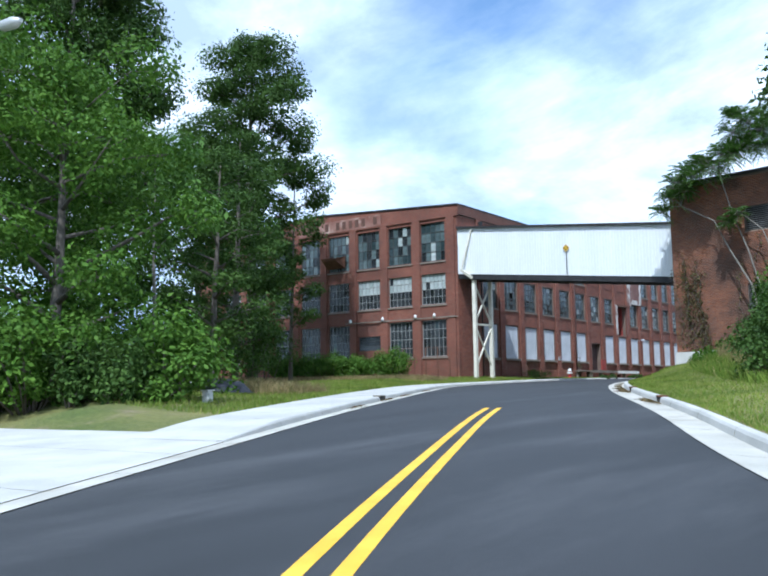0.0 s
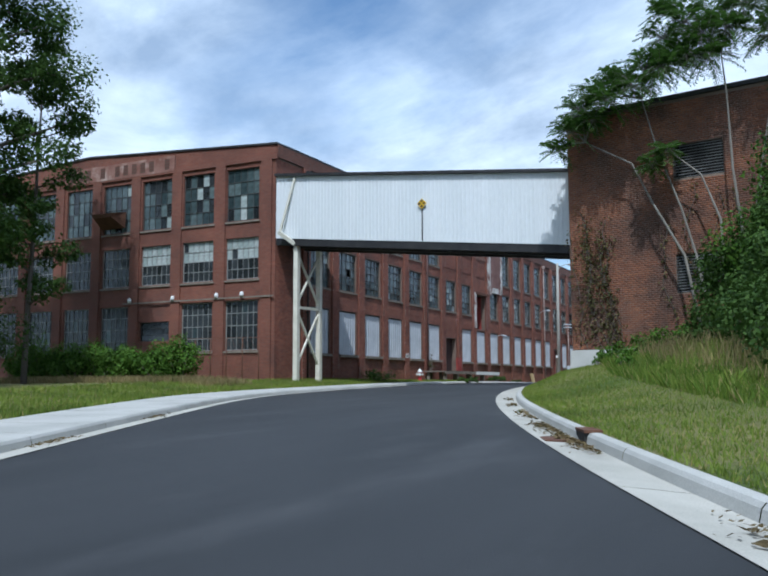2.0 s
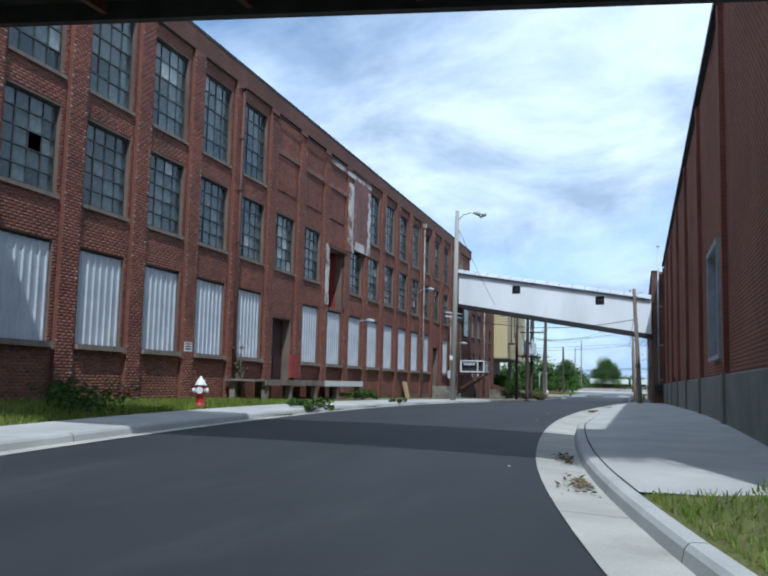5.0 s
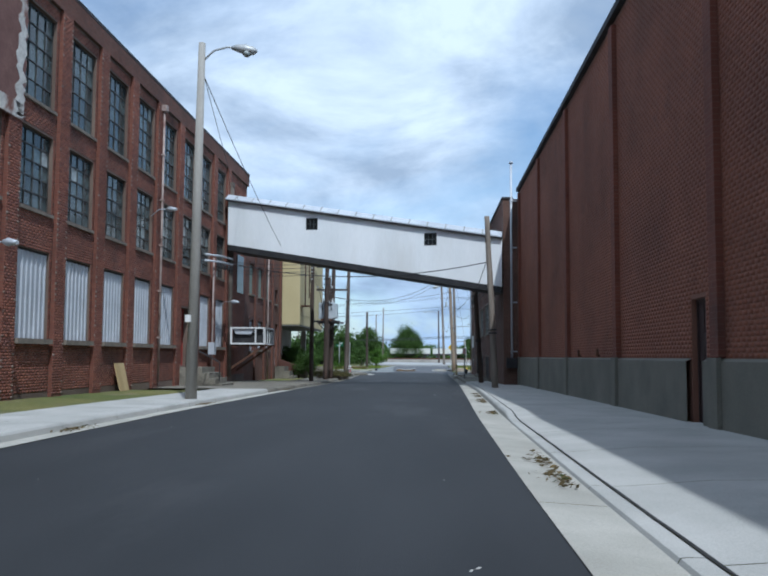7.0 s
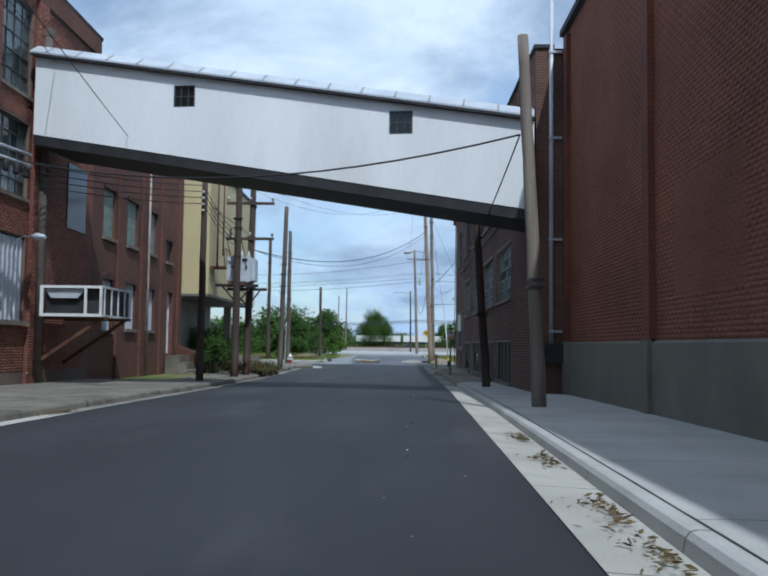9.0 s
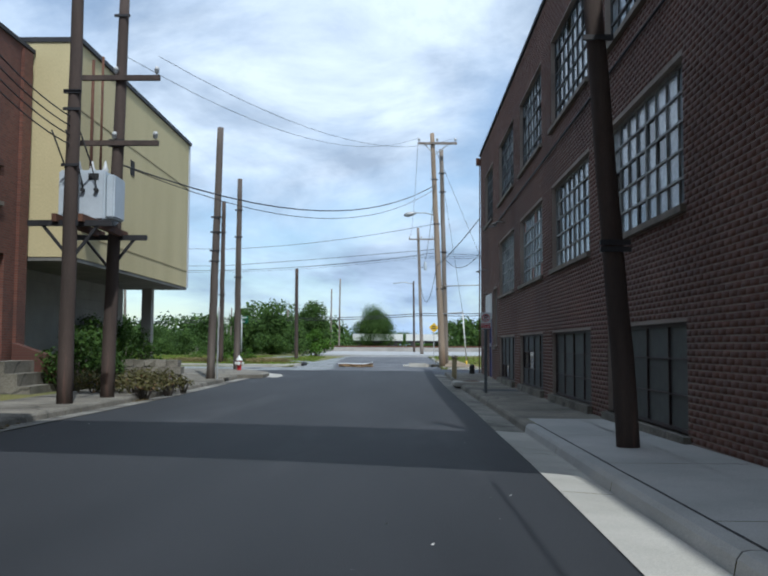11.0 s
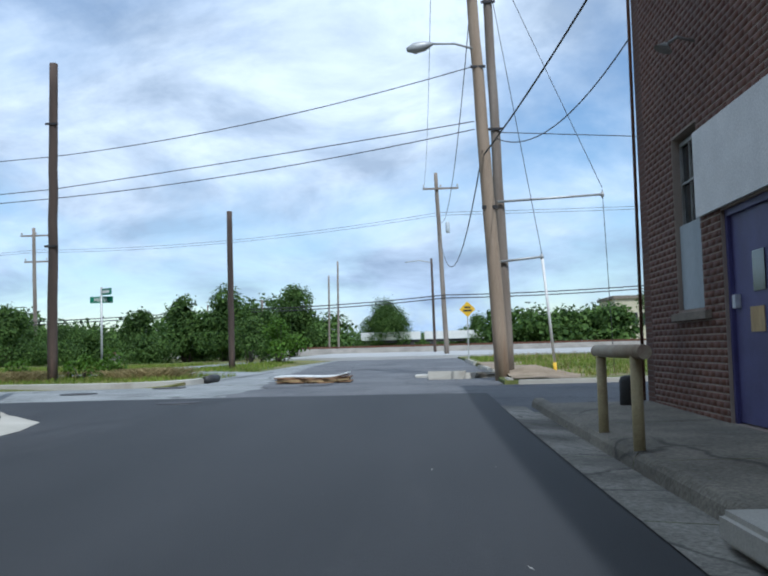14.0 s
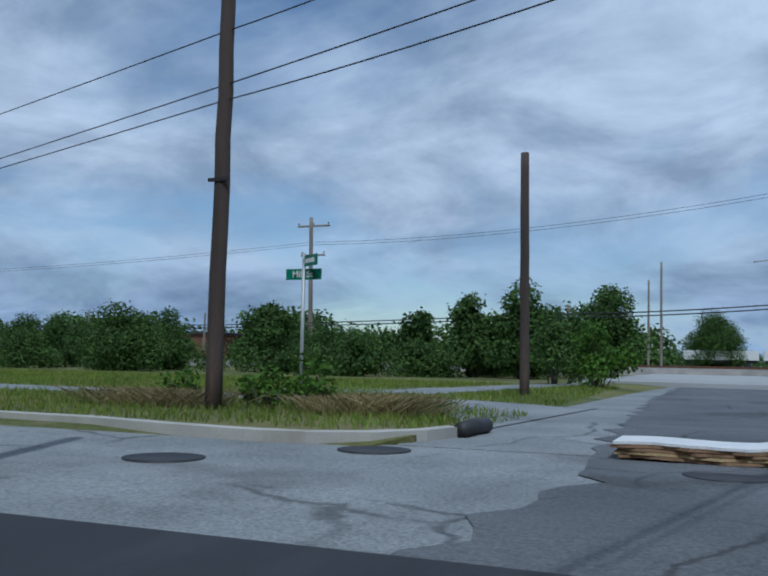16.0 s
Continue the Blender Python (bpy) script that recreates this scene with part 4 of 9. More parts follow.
for i in (-1, 0, 1):
    bm = bmesh.new()
    y = bay(i)
    box(bm, WALL_L + 0.002, WALL_L + 0.03, y + 0.02, y + 1.98, 8.5, 9.95)
    box(bm, WALL_L + 0.002, WALL_L + 0.10, y - 0.15, y + 2.15, 9.95, 10.15)
    box(bm, WALL_L + 0.002, WALL_L + 0.06, y - 0.1, y + 2.1, 10.15, 11.4)
    part("brick_infill", bm, M_INFILL, mill)
M_PLASTER = plain("flaking_white_plaster", (0.55, 0.52, 0.47), (0.75, 0.72, 0.66), 1.5, 0.9, fine=12, bump=0.6, spot=(0.20, 0.09, 0.065), spot_at=(0.50, 0.60))
M_PINK = plain("pink_render", (0.17, 0.082, 0.066), (0.25, 0.13, 0.105), 1.0, 0.9, fine=14, bump=0.5, spot=(0.5, 0.42, 0.37), spot_at=(0.57, 0.7))


def ragged_slab(y0, y1, z0, z1, x0, x1, seed, amp):
    """A slab of render whose edge has broken away unevenly."""
    r = random.Random(seed)
    bm = bmesh.new()
    n = 26
    edge = [(y0 + r.uniform(-amp, amp), y1 + r.uniform(-amp, amp), z0 + (z1 - z0) * k / n) for k in range(n + 1)]
    rows = [[bm.verts.new(p) for p in ((x0, a, z), (x1, a, z), (x1, b, z), (x0, b, z))] for a, b, z in edge]
    for p, q in zip(rows, rows[1:]):
        for k in range(4):
            bm.faces.new((p[k], p[(k + 1) % 4], q[(k + 1) % 4], q[k]))
    bm.faces.new(rows[0]); bm.faces.new(rows[-1][::-1])
    bmesh.ops.recalc_face_normals(bm, faces=bm.faces)
    return bm


part("render_patch", ragged_slab(78.5, 79.5, 7.3, 10.75, WALL_L + 0.1, WALL_L + 0.135, 3, 0.12), M_PLASTER, mill, "flaking white plaster strip")
part("render_patch", ragged_slab(79.3, 82.2, 7.5, 11.35, WALL_L + 0.1, WALL_L + 0.14, 4, 0.06), M_PINK, mill, "pinkish render with white stains")
part("render_patch", ragged_slab(81.72, 82.12, 7.6, 10.9, WALL_L + 0.142, WALL_L + 0.15, 11, 0.14), M_PLASTER, mill, "lime stain down the edge of the render")
part("render_patch", ragged_slab(79.6, 82.0, 7.52, 7.95, WALL_L + 0.142, WALL_L + 0.15, 12, 0.3), M_PLASTER, mill, "lime stain along the foot of the render")
part("render_patch", ragged_slab(76.2, 82.0, 11.08, 11.3, WALL_L + 0.142, WALL_L + 0.15, 13, 0.5), M_PLASTER, mill, "lime stain under the roof edge")
part("render_patch", ragged_slab(75.5, 75.95, 4.4, 7.2, WALL_L + 0.112, WALL_L + 0.13, 5, 0.05), M_PLASTER, mill, "peeling white paint beside the loading door")
part("render_patch", ragged_slab(78.15, 78.4, 4.4, 7.1, WALL_L + 0.112, WALL_L + 0.13, 6, 0.05), M_PINK, mill)
bm = bmesh.new()
tube(bm, [(WALL_L + 0.16, 68.9, 11.35), (WALL_L + 0.16, 76, 11.3), (WALL_L + 0.16, 82.2, 11.5)], 0.03)
part("conduit", bm, M_DARK_METAL, mill)

# iron chute box, ledge and pale caps on the end wall
bm = bmesh.new()
hexa(bm, [(-23.1, END_Y - 1.0, 9.2), (-21.8, END_Y - 1.0, 9.2), (-21.6, END_Y - 0.11, 8.7), (-23.3, END_Y - 0.11, 8.7)], [(-23.2, END_Y - 1.1, 9.4), (-21.7, END_Y - 1.1, 9.4), (-21.55, END_Y - 0.11, 9.6), (-23.4, END_Y - 0.11, 9.6)])
bmesh.ops.recalc_face_normals(bm, faces=bm.faces)
part("iron_canopy", bm, M_RUST, mill, "rusty iron canopy box below a window")
bm = bmesh.new()
box(bm, -21.6, WALL_L, END_Y - 0.16, END_Y - 0.101, 4.4, 4.48)
part("ledge", bm, M_SILL, mill)
for x in (-18.1, -15.2, -13.6, -21.1):
    bm = bmesh.new()
    lathe(bm, [(0.09, 4.48), (0.11, 4.56), (0.10, 4.68), (0.04, 4.74)], 10, (x, END_Y - 0.15))
    part("cap", bm, M_WHITE, mill, "small pale cap on the ledge")
# painted name band on the end wall, worn beyond reading
bm = bmesh.new()
box(bm, -26.3, -18.2, END_Y - 0.113, END_Y - 0.002, 11.55, 12.42)
part("painted_band", bm, plain("worn_white_wash", (0.20, 0.085, 0.06), (0.30, 0.17, 0.135), 1.5, 0.9, spot=(0.42, 0.32, 0.27), spot_at=(0.52, 0.66)), mill, "worn whitewash band with faded lettering")
x = -25.9
while x < -18.7:
    bm = bmesh.new()
    box(bm, x, x + 0.34, END_Y - 0.120, END_Y - 0.114, 11.68, 12.28)
    part("faded_letter_bar", bm, M_BRICK_DK, mill)
    x += 0.62 if rnd.random() < 0.85 else 1.1

# loading doorway, doors, dock
bm = bmesh.new()
box(bm, WALL_L - 1.6, WALL_L - 1.5, bay(1) - 0.2, bay(1) + 2.2, 4.2, 7.3)
box(bm, WALL_L - 1.5, WALL_L - 0.43, bay(1) - 0.1, bay(1), 4.2, 7.3)
box(bm, WALL_L - 1.5, WALL_L - 0.43, bay(1) + 2.02, bay(1) + 2.1, 4.2, 7.3)
box(bm, WALL_L - 1.5, WALL_L - 0.43, bay(1), bay(1) + 2.02, 4.2, 4.31)
part("doorway_recess", bm, M_UNLIT_HOLLOW, mill)
bm = bmesh.new()
box(bm, WALL_L - 0.9, WALL_L - 0.3, bay(1) + 1.9, bay(1) + 1.99, 4.33, 7.05)
part("loading_door", bm, M_RED_PAINT, mill, "dark red loading door leaf standing open")
bm = bmesh.new()
box(bm, WALL_L - 0.85, WALL_L - 0.8, bay(1) + 0.05, bay(1) + 1.85, 4.33, 7.05)
part("loading_door", bm, M_DOOR_DK, mill)
bm = bmesh.new()
box(bm, WALL_L - 0.02, WALL_L + 0.16, bay(1) - 0.3, bay(1) + 2.4, 7.08, 7.26)
part("lintel", bm, M_RUST, mill)


def door(parent, m, w, h, material, label, panel_rows=2):
    ob = new("door")
    ob.parent = parent
    ob.matrix_basis = m
    ob["label"] = label
    bm = bmesh.new()
    box(bm, 0.05, w - 0.05, 0.0, 0.05, 0.02, h - 0.05)
    part("leaf", bm, material, ob)
    for z0, z1 in [(h * k / panel_rows + 0.14, h * (k + 1) / panel_rows - 0.12) for k in range(panel_rows)]:
        for x0, x1 in ((0.14, w / 2 - 0.05), (w / 2 + 0.05, w - 0.14)):
            bm = bmesh.new()
            box(bm, x0, x1, -0.012, 0.0, z0, z1)
            part("raised_panel", bm, material, ob)
    bm = bmesh.new()
    box(bm, 0, 0.05, -0.03, 0.07, 0, h)
    box(bm, w - 0.05, w, -0.03, 0.07, 0, h)
    box(bm, 0.05, w - 0.05, -0.03, 0.07, h - 0.05, h)
    part("frame", bm, material, ob)
    bm = bmesh.new()
    tube(bm, [(w - 0.14, -0.05, h * 0.45), (w - 0.14, -0.05, h * 0.45 + 0.12)], 0.014)
    part("handle", bm, M_DARK_METAL, ob)
    return ob


door(mill, upright(WALL_L - 0.36, bay(-1) + 0.06, 0.87, "e"), 1.82, 2.48, M_DOOR_DK, "dark brown steel door in a deep recess")
door(mill, upright(WALL_L - 0.36, bay(8) + 0.06, 0.77, "e"), 1.68, 2.62, M_RED_PAINT, "faded red wooden door")
bm = bmesh.new()
box(bm, WALL_L + 0.01, WALL_L + 0.13, 71.75, 72.65, 1.0, 1.95)
part("red_board", bm, M_RED_PAINT, mill, "faded red board fixed to the wall")
bm = bmesh.new()
box(bm, WALL_L + 0.112, WALL_L + 0.125, 62.82, 63.32, 1.72, 2.02)
notice = part("notice", bm, M_WHITE, mill, "small white notice with red and black lines")
M_INK = plain("black_ink", (0.02, 0.02, 0.02), (0.04, 0.04, 0.04), 4, 0.6)
M_SIGN_RED = plain("sign_red", (0.50, 0.03, 0.03), (0.58, 0.05, 0.05), 3, 0.5)
for k, (a, b) in enumerate(((0.08, 0.42), (0.1, 0.4), (0.06, 0.44))):
    bm = bmesh.new()
    box(bm, WALL_L + 0.126, WALL_L + 0.129, 62.82 + a, 62.82 + b, 1.78 + 0.08 * k, 1.82 + 0.08 * k)
    part("notice_line", bm, M_SIGN_RED if k == 2 else M_INK, notice)
bm = bmesh.new()
box(bm, WALL_L - 0.40, WALL_L - 0.385, bay(-1) + 0.25, bay(-1) + 0.75, 1.95, 2.6)
part("notice", bm, M_WHITE, mill)


def pipe(parent, y, z0, z1, x=WALL_L + 0.2, r=0.05, material=None, head=True):
    bm = bmesh.new()
    tube(bm, [(x, y, z0), (x, y, z1)], r)
    if head:
        box(bm, x - 0.13, x + 0.13, y - 0.13, y + 0.13, z1 - 0.05, z1 + 0.2)
    for k in range(1, 6):
        z = z0 + (z1 - z0) * k / 6
        box(bm, x - 0.09, x + 0.07, y - 0.075, y + 0.075, z - 0.03, z + 0.03)
    part("downpipe", bm, material or M_RUST, parent)


M_PIPE_PALE = plain("weathered_pipe", (0.30, 0.22, 0.19), (0.48, 0.40, 0.36), 2, 0.7, spot=(0.18, 0.09, 0.07))
pipe(mill, 66.2, 0.1, 11.4, material=plain("painted_brown_pipe", (0.09, 0.045, 0.035), (0.13, 0.06, 0.05), 2, 0.7))
pipe(mill, 94.35, 0.1, 11.3, r=0.045, material=M_PIPE_PALE)
pipe(mill, 50.6, 0.1, 11.2, material=M_DARK_METAL)
pipe(mill, 106.9, 0.1, 10.6, r=0.13, material=plain("grey_brown_duct", (0.10, 0.085, 0.07), (0.16, 0.135, 0.11), 2, 0.8))


def wall_lamp(y, z, reach=0.7):
    bm = bmesh.new()
    tube(bm, [(WALL_L, y, z - 0.25), (WALL_L + 0.3, y, z), (WALL_L + reach, y - 0.15, z)], 0.02)
    part("lamp_arm", bm, M_SHEET, mill)
    bm = bmesh.new()
    tube(bm, [(WALL_L + reach - 0.05, y - 0.12, z), (WALL_L + reach + 0.12, y - 0.2, z - 0.02), (WALL_L + reach + 0.42, y - 0.35, z - 0.05)], [0.05, 0.11, 0.05])
    part("lamp_head", bm, M_SHEET, mill)


wall_lamp(93.6, 7.05)
wall_lamp(80.4, 4.0)
wall_lamp(105.3, 4.1)

M_PLANK = plain("weathered_plank", (0.16, 0.13, 0.105), (0.27, 0.235, 0.20), 2, 0.9, stretch=(1, 1, 1))
dock = thing("loading_dock", "weathered timber loading dock on posts beside the mill", "loading dock")
for k in range(8):
    bm = bmesh.new()
    x = -11.5 + 0.19 * k
    box(bm, x, x + 0.18, 65.6, 76.4, 0.83, 0.9)
    part("plank", bm, M_PLANK, dock)
bm = bmesh.new()
box(bm, -10.0, -9.95, 65.6, 71.4, 0.70, 0.9)
part("fascia", bm, M_PLANK, dock)
bm = bmesh.new()
box(bm, -10.0, -9.94, 71.4, 76.45, 0.68, 0.91)
part("fascia", bm, M_WHITE, dock, "pale painted fascia board")
for y in (65.9, 68.0, 70.6, 73.2, 76.1):
    for x in (-10.1, -11.3):
        bm = bmesh.new()
        box(bm, x - 0.1, x + 0.1, y - 0.1, y + 0.1, -0.2, 0.83)
        part("post", bm, M_PLANK, dock)

st = thing("door_steps", "worn concrete steps up to the red door with a pipe handrail", "steps")
for k in range(4):
    bm = bmesh.new()
    box(bm, WALL_L + 0.11, WALL_L + 0.11 + 1.9 - 0.3 * k, 97.7, 100.0, -0.25 + 0.245 * k, -0.005 + 0.245 * k)
    part("step", bm, M_OLD_WALK, st)
bm = bmesh.new()
tube(bm, [(-9.8, 97.75, 0.1), (-9.8, 97.75, 0.95), (-11.3, 97.75, 1.75), (-11.3, 97.75, 0.7)], 0.025)
part("handrail", bm, M_DARK_METAL, st)
bm = bmesh.new()
hexa(bm, [(-11.35, 89.6, 0.02), (-11.35, 90.5, 0.02), (-11.31, 90.5, 0.0), (-11.31, 89.6, 0.0)], [(-11.58, 89.6, 0.95), (-11.58, 90.5, 0.95), (-11.54, 90.5, 0.97), (-11.54, 89.6, 0.97)])
bmesh.ops.recalc_face_normals(bm, faces=bm.faces)
M_PLY = plain("plywood", (0.42, 0.30, 0.14), (0.55, 0.41, 0.21), 2, 0.8, stretch=(1, 1, 0.2))
tagged(put_bm(bm, "plywood_board", M_PLY), "tan plywood board leaning against the mill wall", "board")

# service mast with meter on the wall
mast = thing("service_mast", "electrical service mast with meter box and insulators on the wall", "electrical mast")
bm = bmesh.new()
tube(bm, [(-11.35, 102.6, -0.1), (-11.35, 102.6, 6.1)], 0.05)
part("conduit", bm, M_PIPE_PALE, mast)
for k, z in enumerate((6.2, 5.9)):
    bm = bmesh.new()
    tube(bm, [(-11.55, 101.6, z), (-11.0, 102.4, z), (-10.8, 104.3, z + 0.05)], 0.05)
    part("bracket", bm, M_SHEET, mast)
for k in range(5):
    bm = bmesh.new()
    lathe(bm, [(0.05, 5.55), (0.10, 5.62), (0.06, 5.7), (0.10, 5.78), (0.04, 5.86)], 8, (-11.0 + 0.06 * k, 102.0 + 0.5 * k))
    part("insulator", bm, M_DARK_METAL, mast)
bm = bmesh.new()
box(bm, -11.5, -11.2, 102.4, 102.8, 1.3, 1.9)
part("meter_box", bm, M_SHEET, mast)

# ---- fittings of the two bridges ----
def beam(bm, a, b, r):
    """A square bar from a to b."""
    a, b = Vector(a), Vector(b)
    d = (b - a).normalized()
    s = d.cross(Vector((0, 1, 0.01))).normalized() * r
    t = d.cross(s).normalized() * r
    hexa(bm, [a + s + t, a - s + t, a - s - t, a + s - t], [b + s + t, b - s + t, b - s - t, b + s - t])
    bmesh.ops.recalc_face_normals(bm, faces=bm.faces)


tower = thing("bridge_trestle", "cream-painted steel trestle with cross bracing under the bridge", "trestle")
TX = ((-10.45, 47.85), (-10.3, 49.75))
for x, y in TX:
    bm = bmesh.new()
    beam(bm, (x, y, -0.1), (x, y, 6.84), 0.12)
    part("post", bm, M_CREAM, tower)
for a, b in ((0, 1),):
    (xa, ya), (xb, yb) = TX[a], TX[b]
    for z0, z1 in ((0.9, 3.7), (3.95, 6.6)):
        for p, q in (((xa, ya, z0), (xb, yb, z1)), ((xb, yb, z0), (xa, ya, z1))):
            bm = bmesh.new()
            beam(bm, p, q, 0.045)
            part("brace", bm, M_CREAM, tower)
    bm = bmesh.new()
    beam(bm, (xa, ya, 3.82), (xb, yb, 3.82), 0.07)
    part("rail", bm, M_CREAM, tower)
bm = bmesh.new()
beam(bm, bridge1(0.5, -0.3, 7.5), bridge1(1.25, -0.06, 10.3), 0.05)
beam(bm, bridge1(0.5, -0.4, 7.55), bridge1(1.15, 0.1, 6.95), 0.09)
part("prop", bm, M_CREAM, tower)
for u in (0.35, 3.0, 5.6, 8.2, 10.8, 13.4):
    bm = bmesh.new()
    hexa(bm, [bridge1(u, 0.1, b1_low(u) - 0.25), bridge1(u + 0.1, 0.1, b1_low(u) - 0.25), bridge1(u + 0.1, 2.4, b1_low(u) - 0.25), bridge1(u, 2.4, b1_low(u) - 0.25)], [bridge1(u, 0.1, b1_low(u) - 0.06), bridge1(u + 0.1, 0.1, b1_low(u) - 0.06), bridge1(u + 0.1, 2.4, b1_low(u) - 0.06), bridge1(u, 2.4, b1_low(u) - 0.06)])
    bmesh.ops.recalc_face_normals(bm, faces=bm.faces)
    part("cross_beam", bm, M_RUST, br1)
M_SIGN_YEL = plain("sign_yellow", (0.75, 0.45, 0.01), (0.85, 0.55, 0.02), 3, 0.5)
hz = thing("hazard_marker", "small black and yellow diamond clearance sign on a rod", "sign")
bm = bmesh.new()
c = Vector(bridge1(8.57, -0.1, 8.1))
for s in (0.24,):
    q = [c + b1d * (dx * s) + Vector((0, 0, dz * s)) for dx, dz in ((0, -1), (1, 0), (0, 1), (-1, 0))]
    hexa(bm, [p - b1n * 0.01 for p in q], [p + b1n * 0.01 for p in q])
bmesh.ops.recalc_face_normals(bm, faces=bm.faces)
part("plate", bm, M_SIGN_YEL, hz)
for dx, dz in ((0, 0.12), (0, -0.12), (0.12, 0), (-0.12, 0)):
    bm = bmesh.new()
    e = c + b1d * dx + Vector((0, 0, dz)) - b1n * 0.013
    q = [e + b1d * (a * 0.075) + Vector((0, 0, b * 0.075)) for a, b in ((0, -1), (1, 0), (0, 1), (-1, 0))]
    hexa(bm, [p - b1n * 0.004 for p in q], [p + b1n * 0.004 for p in q])
    bmesh.ops.recalc_face_normals(bm, faces=bm.faces)
    part("black_mark", bm, M_INK, hz)
bm = bmesh.new()
tube(bm, [tuple(c + b1n * 0.03), tuple(c + b1n * 0.03 - Vector((0, 0, 1.68)))], 0.03)
part("rod", bm, M_DARK_METAL, hz)
for u0, u1, z0, z1 in B2W:
    bm = bmesh.new()
    for a, b in ((u0, u0 + 0.04), (u1 - 0.04, u1), *[(u0 + (u1 - u0) * j / 3 - 0.012, u0 + (u1 - u0) * j / 3 + 0.012) for j in (1, 2)]):
        b2_box(bm, a, b, 0.03, 0.08, lambda u: z0, lambda u: z1)
    for a, b in ((z0, z0 + 0.04), (z1 - 0.04, z1), ((z0 + z1) / 2 - 0.012, (z0 + z1) / 2 + 0.012)):
        b2_box(bm, u0, u1, 0.035, 0.075, lambda u: a, lambda u: b)
    wf = part("window_frame", bm, M_FRAME, br2)
    bm = bmesh.new()
    b2_box(bm, u0, u1, 0.055, 0.06, lambda u: z0, lambda u: z1)
    part("pane", bm, M_GLASS_DK, wf)

# ---- openings of the east side ----
bm = bmesh.new()
for y0, y1, z0, z1 in ((59.4, 59.52, 1.6, 4.4), (62.23, 62.35, 1.6, 4.4), (59.52, 62.23, 4.28, 4.4), (59.52, 62.23, 1.6, 1.7)):
    box(bm, 3.9, 4.3, y0, y1, z0, z1)
wwin = part("window_frame", bm, plain("grey_painted_surround", (0.30, 0.32, 0.34), (0.40, 0.42, 0.44), 2, 0.7, spot=(0.22, 0.22, 0.22)), ware, "grey painted deep window surround")
bm = bmesh.new()
box(bm, 4.26, 4.29, 59.52, 62.23, 1.7, 4.28)
part("shutter", bm, plain("blue_grey_sheet", (0.20, 0.23, 0.27), (0.28, 0.31, 0.35), 1.5, 0.5, 0.2), wwin, "blue-grey sheet closing the opening")
door(ware, upright(WALL_R + 0.12, 75.45, 0.1, "w"), 0.8, 2.2, M_DOOR_DK, "narrow dark brown door", 3)
M_LOUVRE = plain("dull_louvre_steel", (0.10, 0.10, 0.10), (0.20, 0.20, 0.195), 2, 0.6, 0.2)
for n, (u0, u1, z0, z1) in enumerate(VENTS):
    vent = new("louvre_vent")
    vent.parent = ware
    k, z = 0, z0 + 0.06
    while z < z1 - 0.02:
        bm = bmesh.new()
        hexa(bm, [east_end(u0, 0.03, z - 0.035), east_end(u1, 0.03, z - 0.035), east_end(u1, 0.14, z + 0.02), east_end(u0, 0.14, z + 0.02)], [east_end(u0, 0.03, z - 0.022), east_end(u1, 0.03, z - 0.022), east_end(u1, 0.14, z + 0.033), east_end(u0, 0.14, z + 0.033)])
        bmesh.ops.recalc_face_normals(bm, faces=bm.faces)
        part("slat", bm, M_LOUVRE, vent)
        z += 0.105
    bm = bmesh.new()
    hexa(bm, [east_end(u0, 0.3, z0), east_end(u1, 0.3, z0), east_end(u1, 0.34, z0), east_end(u0, 0.34, z0)], [east_end(u0, 0.3, z1), east_end(u1, 0.3, z1), east_end(u1, 0.34, z1), east_end(u0, 0.34, z1)])
    bmesh.ops.recalc_face_normals(bm, faces=bm.faces)
    part("backing", bm, M_UNLIT_HOLLOW, vent)
bm = bmesh.new()
hexa(bm, [east_end(-0.05, -0.35, -0.6), east_end(1.6, -0.2, -0.6), east_end(1.6, 0.1, -0.6), east_end(-0.05, 0.1, -0.6)], [east_end(-0.02, -0.12, 1.28), east_end(1.6, -0.08, 1.28), east_end(1.6, 0.05, 1.28), east_end(-0.02, 0.05, 1.28)])
hexa(bm, [east_end(1.6, -0.06, -0.6), east_end(23, -0.06, -0.6), east_end(23, 0.1, -0.6), east_end(1.6, 0.1, -0.6)], [east_end(1.6, -0.06, 1.3), east_end(23, -0.06, 1.3), east_end(23, 0.05, 1.3), east_end(1.6, 0.05, 1.3)])
bmesh.ops.recalc_face_normals(bm, faces=bm.faces)
part("footing", bm, M_WALK, ware, "pale concrete footing")
bm = bmesh.new()
tube(bm, [(3.62, 104.2, 1.2), (3.62, 104.2, 11.2)], 0.06)
tube(bm, [(3.62, 104.2, 11.2), (3.62, 104.2, 11.28)], 0.11)
for z in (1.5, 4, 6.8, 9.2):
    box(bm, 3.54, 3.9, 104.12, 104.22, z, z + 0.06)
part("vent_pipe", bm, M_SHEET, ware)
bm = bmesh.new()
box(bm, 3.32, 3.9, 103.9, 104.2, 0.7, 1.2)
part("junction_box", bm, M_DARK_METAL, ware)
for i, (a, b) in enumerate(((86.2, 1.02), (83.3, 1.15))):
    bm = bmesh.new()
    tube(bm, [(3.95, a, 1.3), (3.88, a, 1.3), (3.88, a, 1.48)], 0.035)
    part("pipe_stub", bm, M_RUST, ware)

